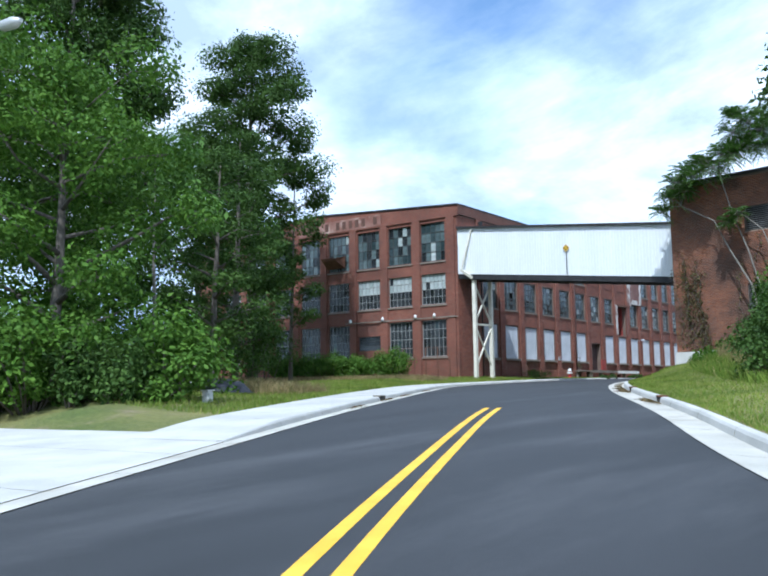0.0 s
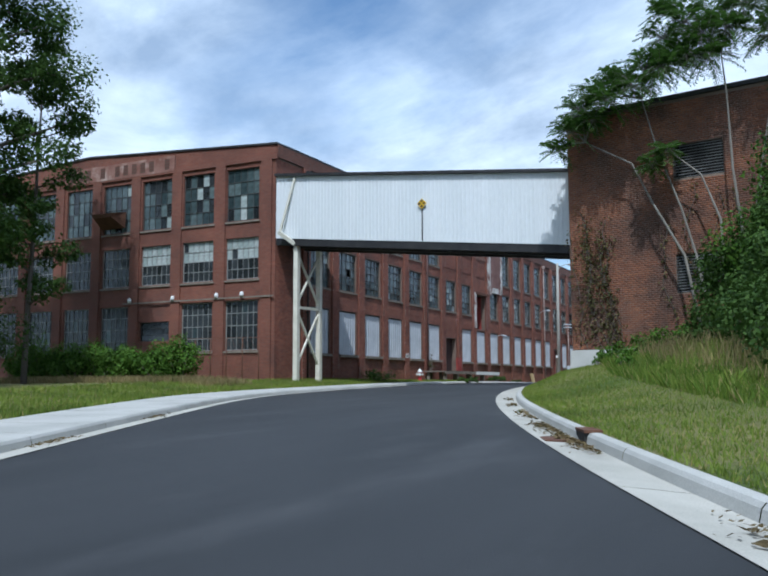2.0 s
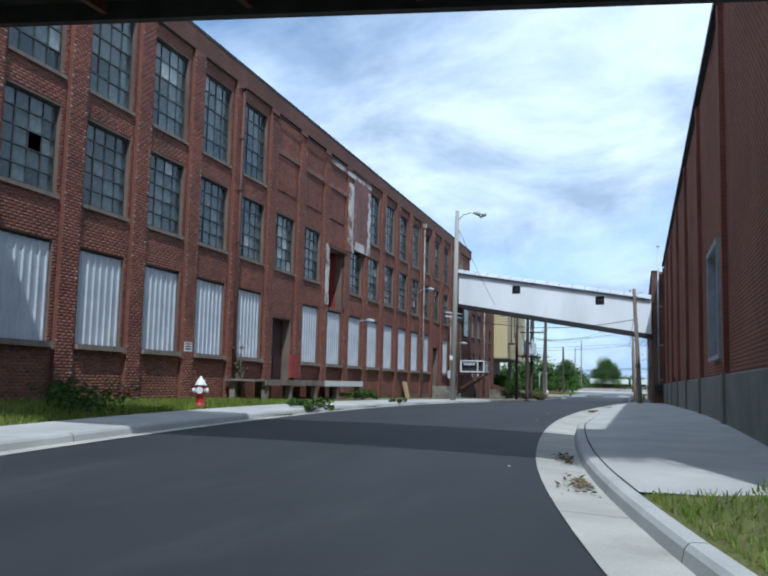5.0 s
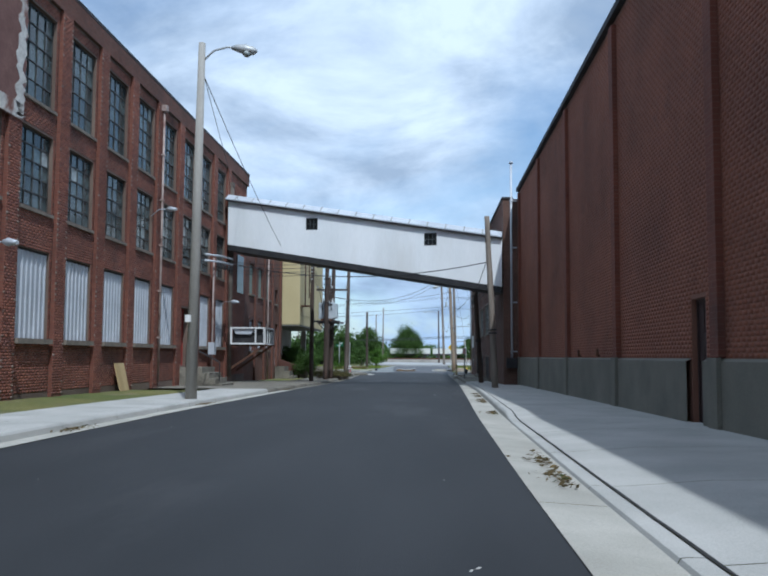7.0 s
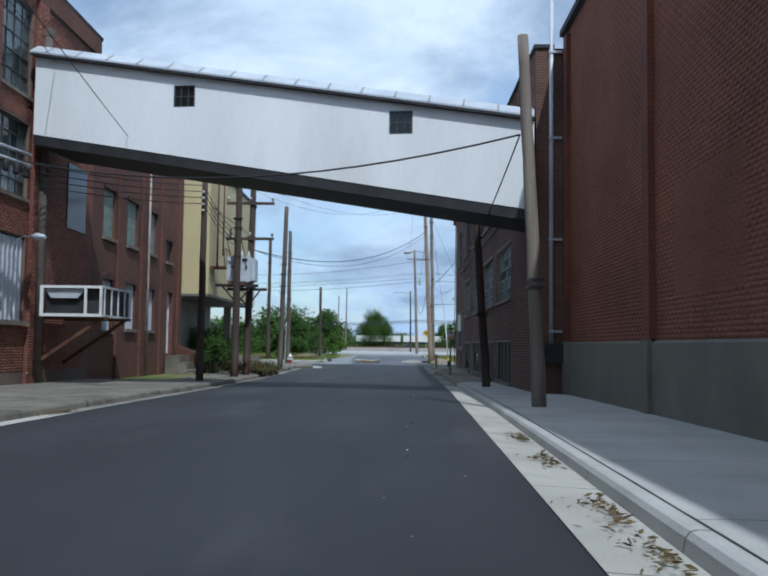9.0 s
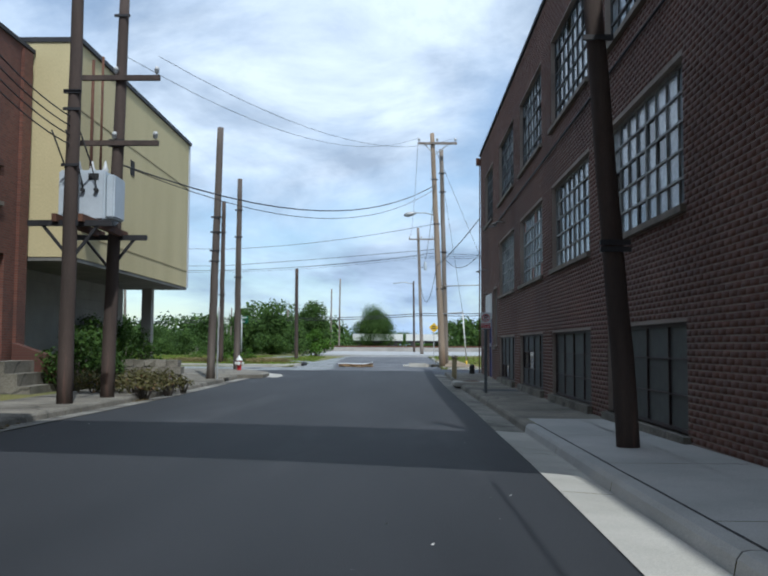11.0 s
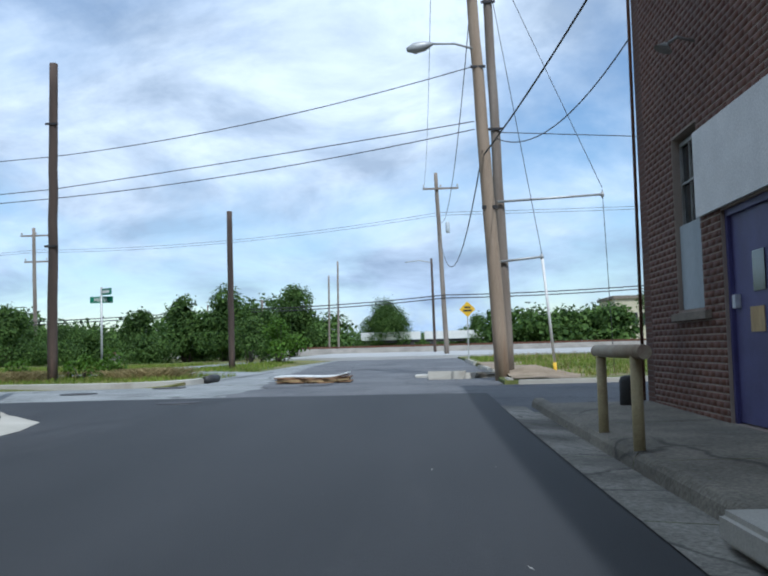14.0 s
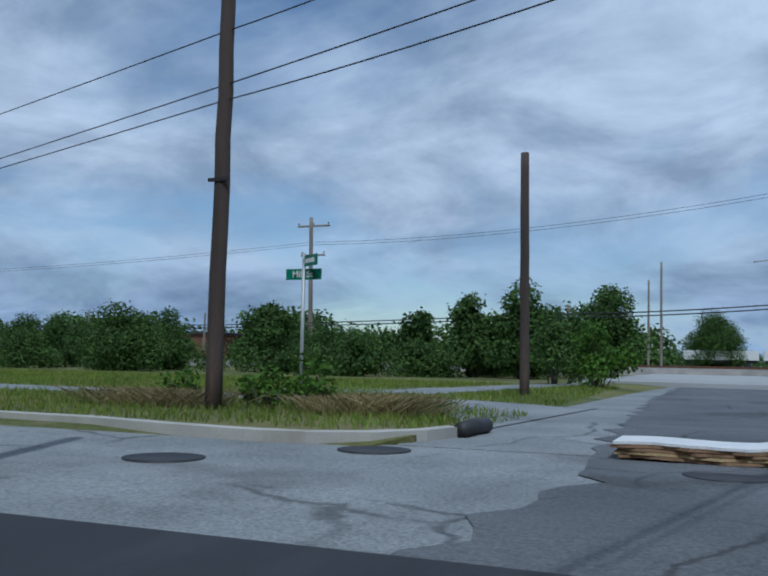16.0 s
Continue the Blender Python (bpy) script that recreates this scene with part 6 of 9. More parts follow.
for z, x1 in ((4.3, 2.62), (2.8, 1.08)):
    bm = bmesh.new()
    tube(bm, [(0.06, 0.45, z), (x1, 0.3, z + 0.08)], 0.03)
    lathe(bm, [(0.02, z), (0.05, z + 0.05), (0.03, z + 0.15)], 8, (x1, 0.3))
    part("strut", bm, M_GALV, big)
guy = thing("guy_wire_guard", "white plastic guard on a stay wire", "guy wire", (3.22, 145.9, -0.12))
bm = bmesh.new()
tube(bm, [(-0.2, 0.0, 2.85), (0.0, 0, 0.3)], 0.035)
part("guard", bm, M_WHITE, guy)
bm = bmesh.new()
tube(bm, [(0, 0, 0.3), (0.02, 0, -0.1)], 0.045)
part("anchor", bm, M_SIGN_YEL, guy)
cx = pole("utility_pole", "slim grey pole with one crossarm far down the road", (1.7, 182.3, 0.0), (1.3, 182.5, 12.3), 0.17, 0.12, M_POLE)
crossarm(cx, -1.3, 1.1, 11.2, 0.0, 3, M_POLE)
bm = bmesh.new()
lathe(bm, [(0.1, 8.2), (0.14, 8.25), (0.14, 8.9), (0.08, 9.0)], 10, (0.3, 0.1))
part("transformer_can", bm, M_TANK, cx)
up = pole("utility_pole", "grey pole with crossarms beyond the thicket", (-29.1, 189.4, 0.0), (-29.3, 189.4, 10.5), 0.17, 0.12, M_POLE)
crossarm(up, -1.2, 1.2, 9.9, 0, 3, M_POLE)
crossarm(up, -0.9, 0.9, 7.9, 0, 2, M_POLE)
for x, y, h in ((-8.6, 215.5, 9.9), (-10.3, 222.5, 9.0), (-12.9, 194.7, 4.8), (-26, 230, 6.5), (-48, 205, 5.0), (-70, 215, 6.0), (-85, 212, 6.5)):
    pole("utility_pole", "thin distant utility pole behind the trees", (x, y, 0.0), (x + 0.1, y, h), 0.12, 0.09, M_POLE, "distant poles")
fl = pole("street_lamp", "distant dark lamp pole with a curved arm", (1.3, 205.7, 0.0), (1.2, 205.7, 8.9), 0.14, 0.10, M_POLE_DK, "distant poles")
bm = bmesh.new()
tube(bm, [(0, 0, 8.5), (-1.2, 0, 8.75), (-2.6, 0, 8.6)], 0.05)
part("lamp_arm", bm, M_GALV, fl)

# ---- wires ----
M_WIRE = plain("wire", (0.02, 0.02, 0.022), (0.035, 0.035, 0.037), 4, 0.6)


def wire(a, b, sag, r=0.014, label="thin black overhead wire"):
    bm = bmesh.new()
    a, b = Vector(a), Vector(b)
    tube(bm, [a + (b - a) * s - Vector((0, 0, 4 * sag * s * (1 - s))) for s in [k / 16 for k in range(17)]], r, 5, False)
    tagged(put_bm(bm, "overhead_wire", M_WIRE), label, "wire", "overhead wires")


for za, zb, sag, rise in ((6.58, 7.55, 0.25, 4.2), (5.6, 6.17, 0.04, 2.7), (5.32, 5.97, 0.17, 2.8)):
    wire((1.45, 145.7, zb), (-10.8, 149.6, za), sag, 0.013)
    wire((-10.8, 149.6, za), (-70, 176, za + rise), 0.2, 0.013)
wire((-7.2, 119.5, 5.35), (1.55, 145.7, 9.7), 1.3, 0.020)
wire((-7.2, 119.5, 5.35), (1.55, 145.7, 9.5), 1.5, 0.012)
wire((-7.0, 119.4, 7.95), (0.6, 145.8, 12.3), 1.2, 0.007)
wire((-6.2, 119.4, 7.95), (2.6, 145.8, 12.3), 1.2, 0.007)
wire((1.65, 145.6, 5.3), (3.12, 136.9, 6.55), 0.12, 0.020)
wire((1.98, 146.2, 6.0), (62, 152, 5.4), 0.5, 0.012)
wire((1.6, 146.0, 11.6), (4.55, 145.9, 4.45), 0.02, 0.009, "thin steel guy wire")
wire((4.55, 145.9, 4.4), (4.66, 145.9, -0.1), 0.0, 0.009, "thin steel guy wire")
wire((1.9, 146.2, 10.4), (3.02, 145.9, 2.8), 0.02, 0.009, "thin steel guy wire")
wire((2.0, 146.0, 5.8), (3.1, 136.9, 5.0), 0.6, 0.012)
wire((1.5, 145.7, 9.6), (1.4, 182.4, 9.2), 2.2, 0.014)
wire((1.62, 145.6, 5.4), (1.4, 182.4, 8.3), 2.6, 0.018)
wire((0.6, 145.8, 12.3), (0.5, 182.4, 11.5), 1.5, 0.010)
for z in (9.6, 9.42):
    wire((1.4, 182.4, z), (-29.2, 189.4, z - 0.8), 0.6, 0.012)
    wire((-29.2, 189.4, z - 0.8), (-90, 196, z - 1.2), 0.6, 0.012)
    wire((1.4, 182.4, z), (70, 170, z), 0.6, 0.014)
for z in (4.05, 3.85):
    wire((1.6, 182.2, z), (-13, 186, z - 0.4), 0.15, 0.035, "thick black cable bundle")
    wire((-13, 186, z - 0.4), (-90, 200, z + 0.4), 0.8, 0.035, "thick black cable bundle")
    wire((1.6, 182.2, z), (15, 180, z + 0.15), 0.1, 0.035, "thick black cable bundle")
    wire((15, 180, z + 0.15), (80, 170, z + 0.5), 0.4, 0.035, "thick black cable bundle")
wire((1.9, 98.0, 5.4), (-11.55, 104.2, 6.2), 0.75, 0.022)
wire((1.9, 98.0, 5.4), (1.55, 104.0, 3.9), 0.05, 0.016)
wire((-7.05, 83.7, 9.2), (-8.5, 105.7, 7.1), 0.15, 0.012)
wire((-7.05, 83.7, 9.2), (-10.8, 105.8, 9.4), 0.15, 0.010)
for k in range(4):
    wire((-7.58, 111.45, 6.1 + 0.22 * k), (-11.3, 105.8, 5.7 + 0.2 * k), 0.12, 0.016)
    wire((-7.58, 111.7, 6.1 + 0.22 * k), (-7.35, 116.9, 5.2 + 0.2 * k), 0.25, 0.014)

# ---- hydrants, signs, small street things ----
M_HYD_RED = plain("hydrant_red", (0.42, 0.015, 0.02), (0.52, 0.03, 0.035), 4, 0.45, spot=(0.3, 0.02, 0.02))
M_HYD_WHITE = plain("hydrant_white", (0.72, 0.72, 0.70), (0.82, 0.82, 0.8), 4, 0.45)


def hydrant(x, y, z, rz):
    h = thing("fire_hydrant", "red fire hydrant with white bonnet and caps", "fire hydrant", (x, y, z), "fire hydrants", rz=rz)
    bm = bmesh.new()
    lathe(bm, [(0.16, -0.05), (0.16, 0.03), (0.11, 0.05), (0.10, 0.08), (0.105, 0.46), (0.13, 0.47), (0.13, 0.50), (0.10, 0.51)], 16)
    part("barrel", bm, M_HYD_RED, h)
    bm = bmesh.new()
    lathe(bm, [(0.155, 0.505), (0.155, 0.53), (0.125, 0.55), (0.105, 0.62), (0.06, 0.67), (0.035, 0.685), (0.03, 0.735)], 16)
    part("bonnet", bm, M_HYD_WHITE, h)
    for a in (0, PI / 2, PI):
        bm = bmesh.new()
        c, s = math.cos(a), math.sin(a)
        r = 0.055 if a != PI / 2 else 0.075
        tube(bm, [(c * 0.08, -s * 0.08, 0.38), (c * 0.15, -s * 0.15, 0.38), (c * 0.155, -s * 0.155, 0.38), (c * 0.2, -s * 0.2, 0.38)], [r, r, r * 1.2, r * 1.1], 10)
        part("cap", bm, M_HYD_WHITE, h)
    return h


hydrant(-8.45, 58.15, 0.2, 20)
hydrant(-7.65, 138.4, road_z(138) + 0.06, 0)

M_SIGN_WHITE = plain("sign_white", (0.72, 0.72, 0.70), (0.80, 0.80, 0.78), 3, 0.5)
M_POST = plain("green_grey_post", (0.10, 0.12, 0.125), (0.16, 0.18, 0.185), 2, 0.6, 0.3)


def text_part(body, size, m, material, parent, bold=0.0):
    """Raised lettering as a mesh."""
    cu = bpy.data.curves.new("text", "FONT")
    cu.body, cu.size, cu.extrude, cu.align_x, cu.align_y, cu.offset = body, size, 0.002, "CENTER", "CENTER", bold
    tmp = new("lettering_source", cu)
    me = bpy.data.meshes.new_from_object(tmp)
    bpy.data.objects.remove(tmp)
    me.materials.clear()
    me.materials.append(material)
    ob = new("lettering", me)
    ob.parent = parent
    ob.matrix_basis = m
    return ob


np_sign = thing("parking_sign", "white and red no-parking tow-in sign on a metal post", "sign", (2.0, 122.5, -0.32))
bm = bmesh.new()
wall_grid(bm, [-0.04, -0.012, 0.012, 0.04], [-0.3] + [0.06 * k for k in range(1, 37)] + [2.2], lambda u, v: True, lambda u, v, k: (u, (0.018 if abs(u) > 0.03 else 0.0) + k, v), 0.006)
part("post", bm, M_POST, np_sign)
bm = bmesh.new()
box(bm, -0.14, 0.14, -0.03, -0.022, 1.76, 2.20)
bmesh.ops.bevel(bm, geom=[e for e in bm.edges if abs(e.verts[0].co.y - e.verts[1].co.y) > 0.005], offset=0.025, segments=3, affect="EDGES")
plate = part("plate", bm, M_SIGN_WHITE, np_sign)
bm = bmesh.new()
box(bm, -0.125, 0.125, -0.034, -0.031, 1.775, 1.90)
part("red_field", bm, M_SIGN_RED, plate)
bm = bmesh.new()
for k in range(28):
    a0, a1 = 2 * PI * k / 28, 2 * PI * (k + 1) / 28
    q = [(0.085 * math.sin(a0), 0.085 * math.cos(a0)), (0.105 * math.sin(a0), 0.105 * math.cos(a0)), (0.105 * math.sin(a1), 0.105 * math.cos(a1)), (0.085 * math.sin(a1), 0.085 * math.cos(a1))]
    hexa(bm, [(x, -0.034, 2.05 + z) for x, z in q], [(x, -0.031, 2.05 + z) for x, z in q])
bmesh.ops.recalc_face_normals(bm, faces=bm.faces)
part("ring", bm, M_SIGN_RED, plate)
bm = bmesh.new()
hexa(bm, [(-0.075, -0.0385, 2.115), (-0.060, -0.0385, 2.13), (0.075, -0.0385, 1.985), (0.060, -0.0385, 1.97)], [(-0.075, -0.0365, 2.115), (-0.060, -0.0365, 2.13), (0.075, -0.0365, 1.985), (0.060, -0.0365, 1.97)])
bmesh.ops.recalc_face_normals(bm, faces=bm.faces)
part("slash", bm, M_SIGN_RED, plate)
text_part("P", 0.19, pose(0, -0.0335, 2.05, 90, 0, 0), M_INK, plate, 0.004)
text_part("TOW-IN", 0.062, pose(0, -0.0365, 1.865, 90, 0, 0), M_SIGN_WHITE, plate, 0.002)
bm = bmesh.new()
box(bm, -0.06, 0.06, -0.037, -0.0355, 1.802, 1.812)
for s in (-1, 1):
    hexa(bm, [(s * 0.06, -0.037, 1.793), (s * 0.06, -0.037, 1.821), (s * 0.10, -0.037, 1.808), (s * 0.10, -0.037, 1.806)], [(s * 0.06, -0.0355, 1.793), (s * 0.06, -0.0355, 1.821), (s * 0.10, -0.0355, 1.808), (s * 0.10, -0.0355, 1.806)])
part("arrow", bm, M_SIGN_WHITE, plate)

ys = thing("warning_sign", "yellow diamond road warning sign on a steel post", "sign", (2.18, 165.0, -0.05))
bm = bmesh.new()
box(bm, -0.03, 0.03, 0, 0.02, -0.3, 2.5)
part("post", bm, M_GALV, ys)
bm = bmesh.new()
q = [(0, 2.02), (0.37, 2.39), (0, 2.76), (-0.37, 2.39)]
hexa(bm, [(x, -0.02, z) for x, z in q], [(x, -0.012, z) for x, z in q])
bmesh.ops.recalc_face_normals(bm, faces=bm.faces)
dp = part("plate", bm, M_SIGN_YEL, ys)
for z, w in ((2.48, 0.14), (2.33, 0.2)):
    bm = bmesh.new()
    box(bm, -w, w, -0.024, -0.021, z - 0.045, z + 0.045)
    part("text_bar", bm, M_INK, dp)

M_SIGN_GREEN = plain("sign_green", (0.0, 0.16, 0.085), (0.01, 0.20, 0.11), 3, 0.5)
ss = thing("street_name_sign", "two green street name blades on a grey post", "sign", (-9.87, 151.0, -0.1))
bm = bmesh.new()
tube(bm, [(0, 0, -0.3), (0, 0, 2.85)], 0.035)
part("post", bm, M_GALV, ss)
bm = bmesh.new()
box(bm, -0.36, 0.36, -0.012, 0.012, 2.36, 2.56)
blade = part("blade", bm, M_SIGN_GREEN, ss)
text_part("Mill St", 0.17, pose(-0.02, -0.015, 2.455, 90, 0, 0), M_SIGN_WHITE, blade, 0.002)
bm = bmesh.new()
box(bm, -0.012, 0.012, -0.5, 0.02, 2.6, 2.8)
blade2 = part("blade", bm, M_SIGN_GREEN, ss)
blade2.matrix_basis = pose(0, 0, 0, 0, 0, 55)
bm = bmesh.new()
box(bm, -0.016, -0.0125, -0.42, -0.06, 2.66, 2.74)
part("text_bar", bm, M_SIGN_WHITE, blade2)

rail = thing("tan_railing", "tan-painted pipe railing with two posts on the pavement", "railing", (1.75, 132.5, road_z(132.5) + 0.12))
M_TAN = plain("tan_paint", (0.40, 0.33, 0.17), (0.50, 0.42, 0.24), 3, 0.6, spot=(0.25, 0.17, 0.09), spot_at=(0.6, 0.75))
for y in (-0.75, 0.65):
    bm = bmesh.new()
    tube(bm, [(0, y, -0.2), (0, y, 0.78)], 0.05, 12)
    part("post", bm, M_TAN, rail)
bm = bmesh.new()
tube(bm, [(0, -1.05, 0.80), (0, 0.85, 0.80)], 0.06, 12)
part("top_rail", bm, plain("worn_tan_paint", (0.36, 0.29, 0.2), (0.46, 0.39, 0.28), 3, 0.7, spot=(0.2, 0.1, 0.08)), rail)

mh = thing("manhole_slab", "pale concrete slab with a rusty iron manhole cover", "manhole", (2.05, 128.2, road_z(128.2) + 0.14))
bm = bmesh.new()
box(bm, -0.62, 0.55, -0.75, 0.7, -0.12, 0.045)
bmesh.ops.bevel(bm, geom=bm.edges[:], offset=0.03, segments=2, affect="EDGES")
part("slab", bm, M_GUTTER, mh)
bm = bmesh.new()
lathe(bm, [(0.30, 0.04), (0.30, 0.056), (0.26, 0.06), (0.25, 0.056)], 24)
part("cover", bm, M_RUST, mh)

bd = thing("mattress_boards", "stack of broken white-faced boards lying on the road", "boards", (-2.75, 146.75, road_z(146.75)))
M_TORN = plain("torn_foam", (0.24, 0.14, 0.075), (0.42, 0.27, 0.15), 3, 0.9, spot=(0.10, 0.055, 0.03), spot_at=(0.5, 0.65))
for k in range(5):
    # each sheet sags and lifts a little at its torn end
    bm = bmesh.new()
    o, h, ph = rnd.uniform(-0.08, 0.08), 0.036, rnd.uniform(0, 1)
    rows = []
    for s in range(15):
        u = s / 14
        x = -0.93 + 1.86 * u + o
        z = h * k + 0.012 * math.sin(7 * u + ph) + 0.09 * max(0, u - 0.8) * k
        edge = 0.03 * math.sin(19 * u + k) + 0.02 * math.sin(41 * u)
        rows.append([bm.verts.new(p) for p in ((x, -0.43 + edge, z), (x, 0.42, z), (x, 0.42, z + h * 0.82), (x, -0.43 + edge, z + h * 0.82))])
    for a, b in zip(rows, rows[1:]):
        for q in range(4):
            bm.faces.new((a[q], b[q], b[(q + 1) % 4], a[(q + 1) % 4]))
    bm.faces.new(rows[0])
    bm.faces.new(rows[-1][::-1])
    bmesh.ops.recalc_face_normals(bm, faces=bm.faces)
    part("board", bm, M_WHITE if k == 4 else M_PLY if k == 1 else M_TORN, bd)
rb = thing("broken_kerb", "pile of broken pale concrete kerb pieces", "rubble", (0.95, 147.6, road_z(147.6)))
for k in range(9):
    bm = bmesh.new()
    x, y, s = rnd.uniform(-1.0, 0.9), rnd.uniform(-0.8, 0.8), rnd.uniform(0.2, 0.5)
    v = box(bm, x - s, x + s, y - s * 0.5, y + s * 0.5, -0.03, rnd.uniform(0.06, 0.2))
    for q in v:
        q.co += Vector((rnd.uniform(-0.08, 0.08), rnd.uniform(-0.08, 0.08), rnd.uniform(-0.03, 0.03)))
    part("chunk", bm, M_GUTTER if k % 3 else M_OLD_WALK, rb)
for x, y in ((-7.92, 144.26), (-6.3, 145.95), (-2.56, 145.5), (-4.4, 140.0)):
    m = thing("manhole_cover", "round dark iron manhole cover set in the asphalt", "manhole cover", (x, y, road_z(y) + (0.03 if y < 141 else -0.012)), "manhole covers")
    bm = bmesh.new()
    lathe(bm, [(0.42, -0.05), (0.42, 0.004), (0.38, 0.008), (0.36, 0.004), (0.05, 0.006)], 28)
    part("lid", bm, M_DARK_METAL, m)


def kerb_inlet(x, y, rz, lid=M_OLD_WALK):
    d = thing("storm_drain", "dark storm drain opening in the kerb", "storm drain", (x, y, road_z(y)), "storm drains", rz=rz)
    # solid box coloured near-black for the shade inside the drain mouth
    bm = bmesh.new()
    box(bm, -0.02, 0.12, -0.36, 0.36, -0.02, 0.10)
    part("opening", bm, M_UNLIT_HOLLOW, d)
    bm = bmesh.new()
    box(bm, -0.03, 0.2, -0.4, 0.4, 0.10, 0.135)
    part("lid", bm, lid, d)


for y in (22.4, 16.2):
    kerb_inlet(kerb_right(y) + 0.02, y, 22, M_RUST)
pan = thing("drain_pan", "rusty steel plate in the gutter before the drain", "drain plate", (kerb_right(22.4) - 0.28, 22.4, road_z(22.4) - 0.002), rz=24)
bm = bmesh.new()
box(bm, -0.22, 0.2, -0.42, 0.42, -0.03, 0.014)
bmesh.ops.bevel(bm, geom=bm.edges[:], offset=0.006, segments=1, affect="EDGES")
part("plate", bm, M_RUST, pan)
kerb_inlet(kerb_left(17.6) - 0.02, 17.6, 205)
kerb_inlet(kerb_left(131.5) - 0.02, 131.5, 180)

# kerb round the grass island and the corner opposite
isl = thing("island_kerb", "low worn concrete kerb round the grass island", "kerb", kind="structure")
ring = [(-40, 147.6), (-10.9, 146.63), (-9.4, 146.3), (-8.1, 146.13), (-7.3, 146.2), (-6.6, 146.55), (-6.1, 147.2), (-5.9, 147.9)]
for (xa, ya), (xb, yb) in zip(ring, ring[1:]):
    bm = bmesh.new()
    a, b = Vector((xa, ya, 0)), Vector((xb, yb, 0))
    s = Vector((-(b - a).y, (b - a).x, 0)).normalized() * 0.18
    za, zb = road_z(ya), road_z(yb)
    hexa(bm, [a + Vector((0, 0, za - 0.1)), b + Vector((0, 0, zb - 0.1)), b + s + Vector((0, 0, zb - 0.1)), a + s + Vector((0, 0, za - 0.1))], [a + Vector((0, 0, za + 0.12)), b + Vector((0, 0, zb + 0.12)), b + s + Vector((0, 0, zb + 0.13)), a + s + Vector((0, 0, za + 0.13))])
    bmesh.ops.recalc_face_normals(bm, faces=bm.faces)
    part("kerb_stone", bm, M_GUTTER, isl)
bm = bmesh.new()
pts = [(-6.6, 133.6), (-5.85, 133.9), (-5.8, 134.8), (-5.85, 135.6), (-6.15, 136.8), (-6.6, 137.8), (-7.1, 138.7), (-8.2, 139.6), (-11, 140.1), (-40, 140.5), (-40, 134), (-9.3, 133.6)]
low = [bm.verts.new((x, y, road_z(y) - 0.1)) for x, y in pts]
top = [bm.verts.new((x, y, road_z(y) + 0.13)) for x, y in pts]
bm.faces.new(top)
for i in range(len(pts)):
    j = (i + 1) % len(pts)
    bm.faces.new((low[i], low[j], top[j], top[i]))
bmesh.ops.recalc_face_normals(bm, faces=bm.faces)
tagged(put_bm(bm, "pavement_corner", M_OLD_WALK), "worn concrete pavement corner", "pavement", kind="structure")
bm = bmesh.new()
rim = [((-5.72, 133.9), (-5.27, 133.9)), ((-5.78, 134.8), (-5.22, 134.8)), ((-5.84, 135.6), (-5.26, 135.6)), ((-6.14, 136.8), (-5.55, 136.9)), ((-6.58, 137.8), (-6.05, 138.1)), ((-7.08, 138.7), (-6.75, 139.1)), ((-8.18, 139.6), (-8.1, 140.1))]
rows = [[bm.verts.new((x, y, road_z(y) + dz)) for (x, y), dz in zip(r, (0.03, 0.022))] for r in rim]
for p, q in zip(rows, rows[1:]):
    bm.faces.new((p[0], p[1], q[1], q[0]))
bmesh.ops.recalc_face_normals(bm, faces=bm.faces)
tagged(put_bm(bm, "gutter_corner", M_GUTTER), "pale concrete gutter round the street corner", "gutter", kind="structure")

tubes = thing("drain_pipe", "black plastic drain pipe stub at the island corner", "pipe", (-5.83, 148.3, road_z(148.3) + 0.07))
bm = bmesh.new()
tube(bm, [(-0.03, -0.45, 0.0), (0.0, 0.0, 0.03), (0.06, 0.45, 0.02)], 0.11, 12)
part("sleeve", bm, M_INK, tubes, "", True)
bol = thing("bollard", "short black bollard beside the factory corner", "bollard", (2.75, 136.4, road_z(136.4) + 0.13))
bm = bmesh.new()
lathe(bm, [(0.11, -0.2), (0.11, 0.3), (0.09, 0.36), (0.03, 0.38)], 12)
part("post", bm, M_INK, bol)
# pale drives behind the island
for name, pts in (("drive", [(-5.9, 149.0), (-5.2, 155.6), (-7.0, 155.2), (-14, 154.6), (-30, 155.5), (-30, 153.2), (-13, 152.9), (-8.0, 152.6), (-6.7, 150.4)]), ("drive", [(-7.2, 171.5), (-8.6, 171.8), (-10.5, 162), (-14, 158.2), (-14, 156.6), (-9.6, 157.4), (-8.6, 163)])):
    bm = bmesh.new()
    bm.faces.new([bm.verts.new((x, y, 0)) for x, y in pts])
    bmesh.ops.triangulate(bm, faces=bm.faces[:])
    bmesh.ops.subdivide_edges(bm, edges=bm.edges[:], cuts=7, use_grid_fill=True)
    for v in bm.verts:
        v.co.z = verge(v.co.x, v.co.y) + 0.014
    tagged(put_bm(bm, name, M_PALE_ASPHALT), "bleached broken asphalt driveway through the grass", "driveway", kind="structure")

dark_patch = thing("trench_patch", "dark asphalt trench patch across the pavement", "pavement patch", (0, 0, 0), kind="structure")
bm = bmesh.new()
strip(bm, [123.3, 123.9, 124.5], lambda y: [(kerb_right(y) + 0.35, road_z(y) + 0.117), (2.4, road_z(y) + 0.117), (3.05, road_z(y) + 0.117)])
part("patch", bm, M_ASPHALT, dark_patch)
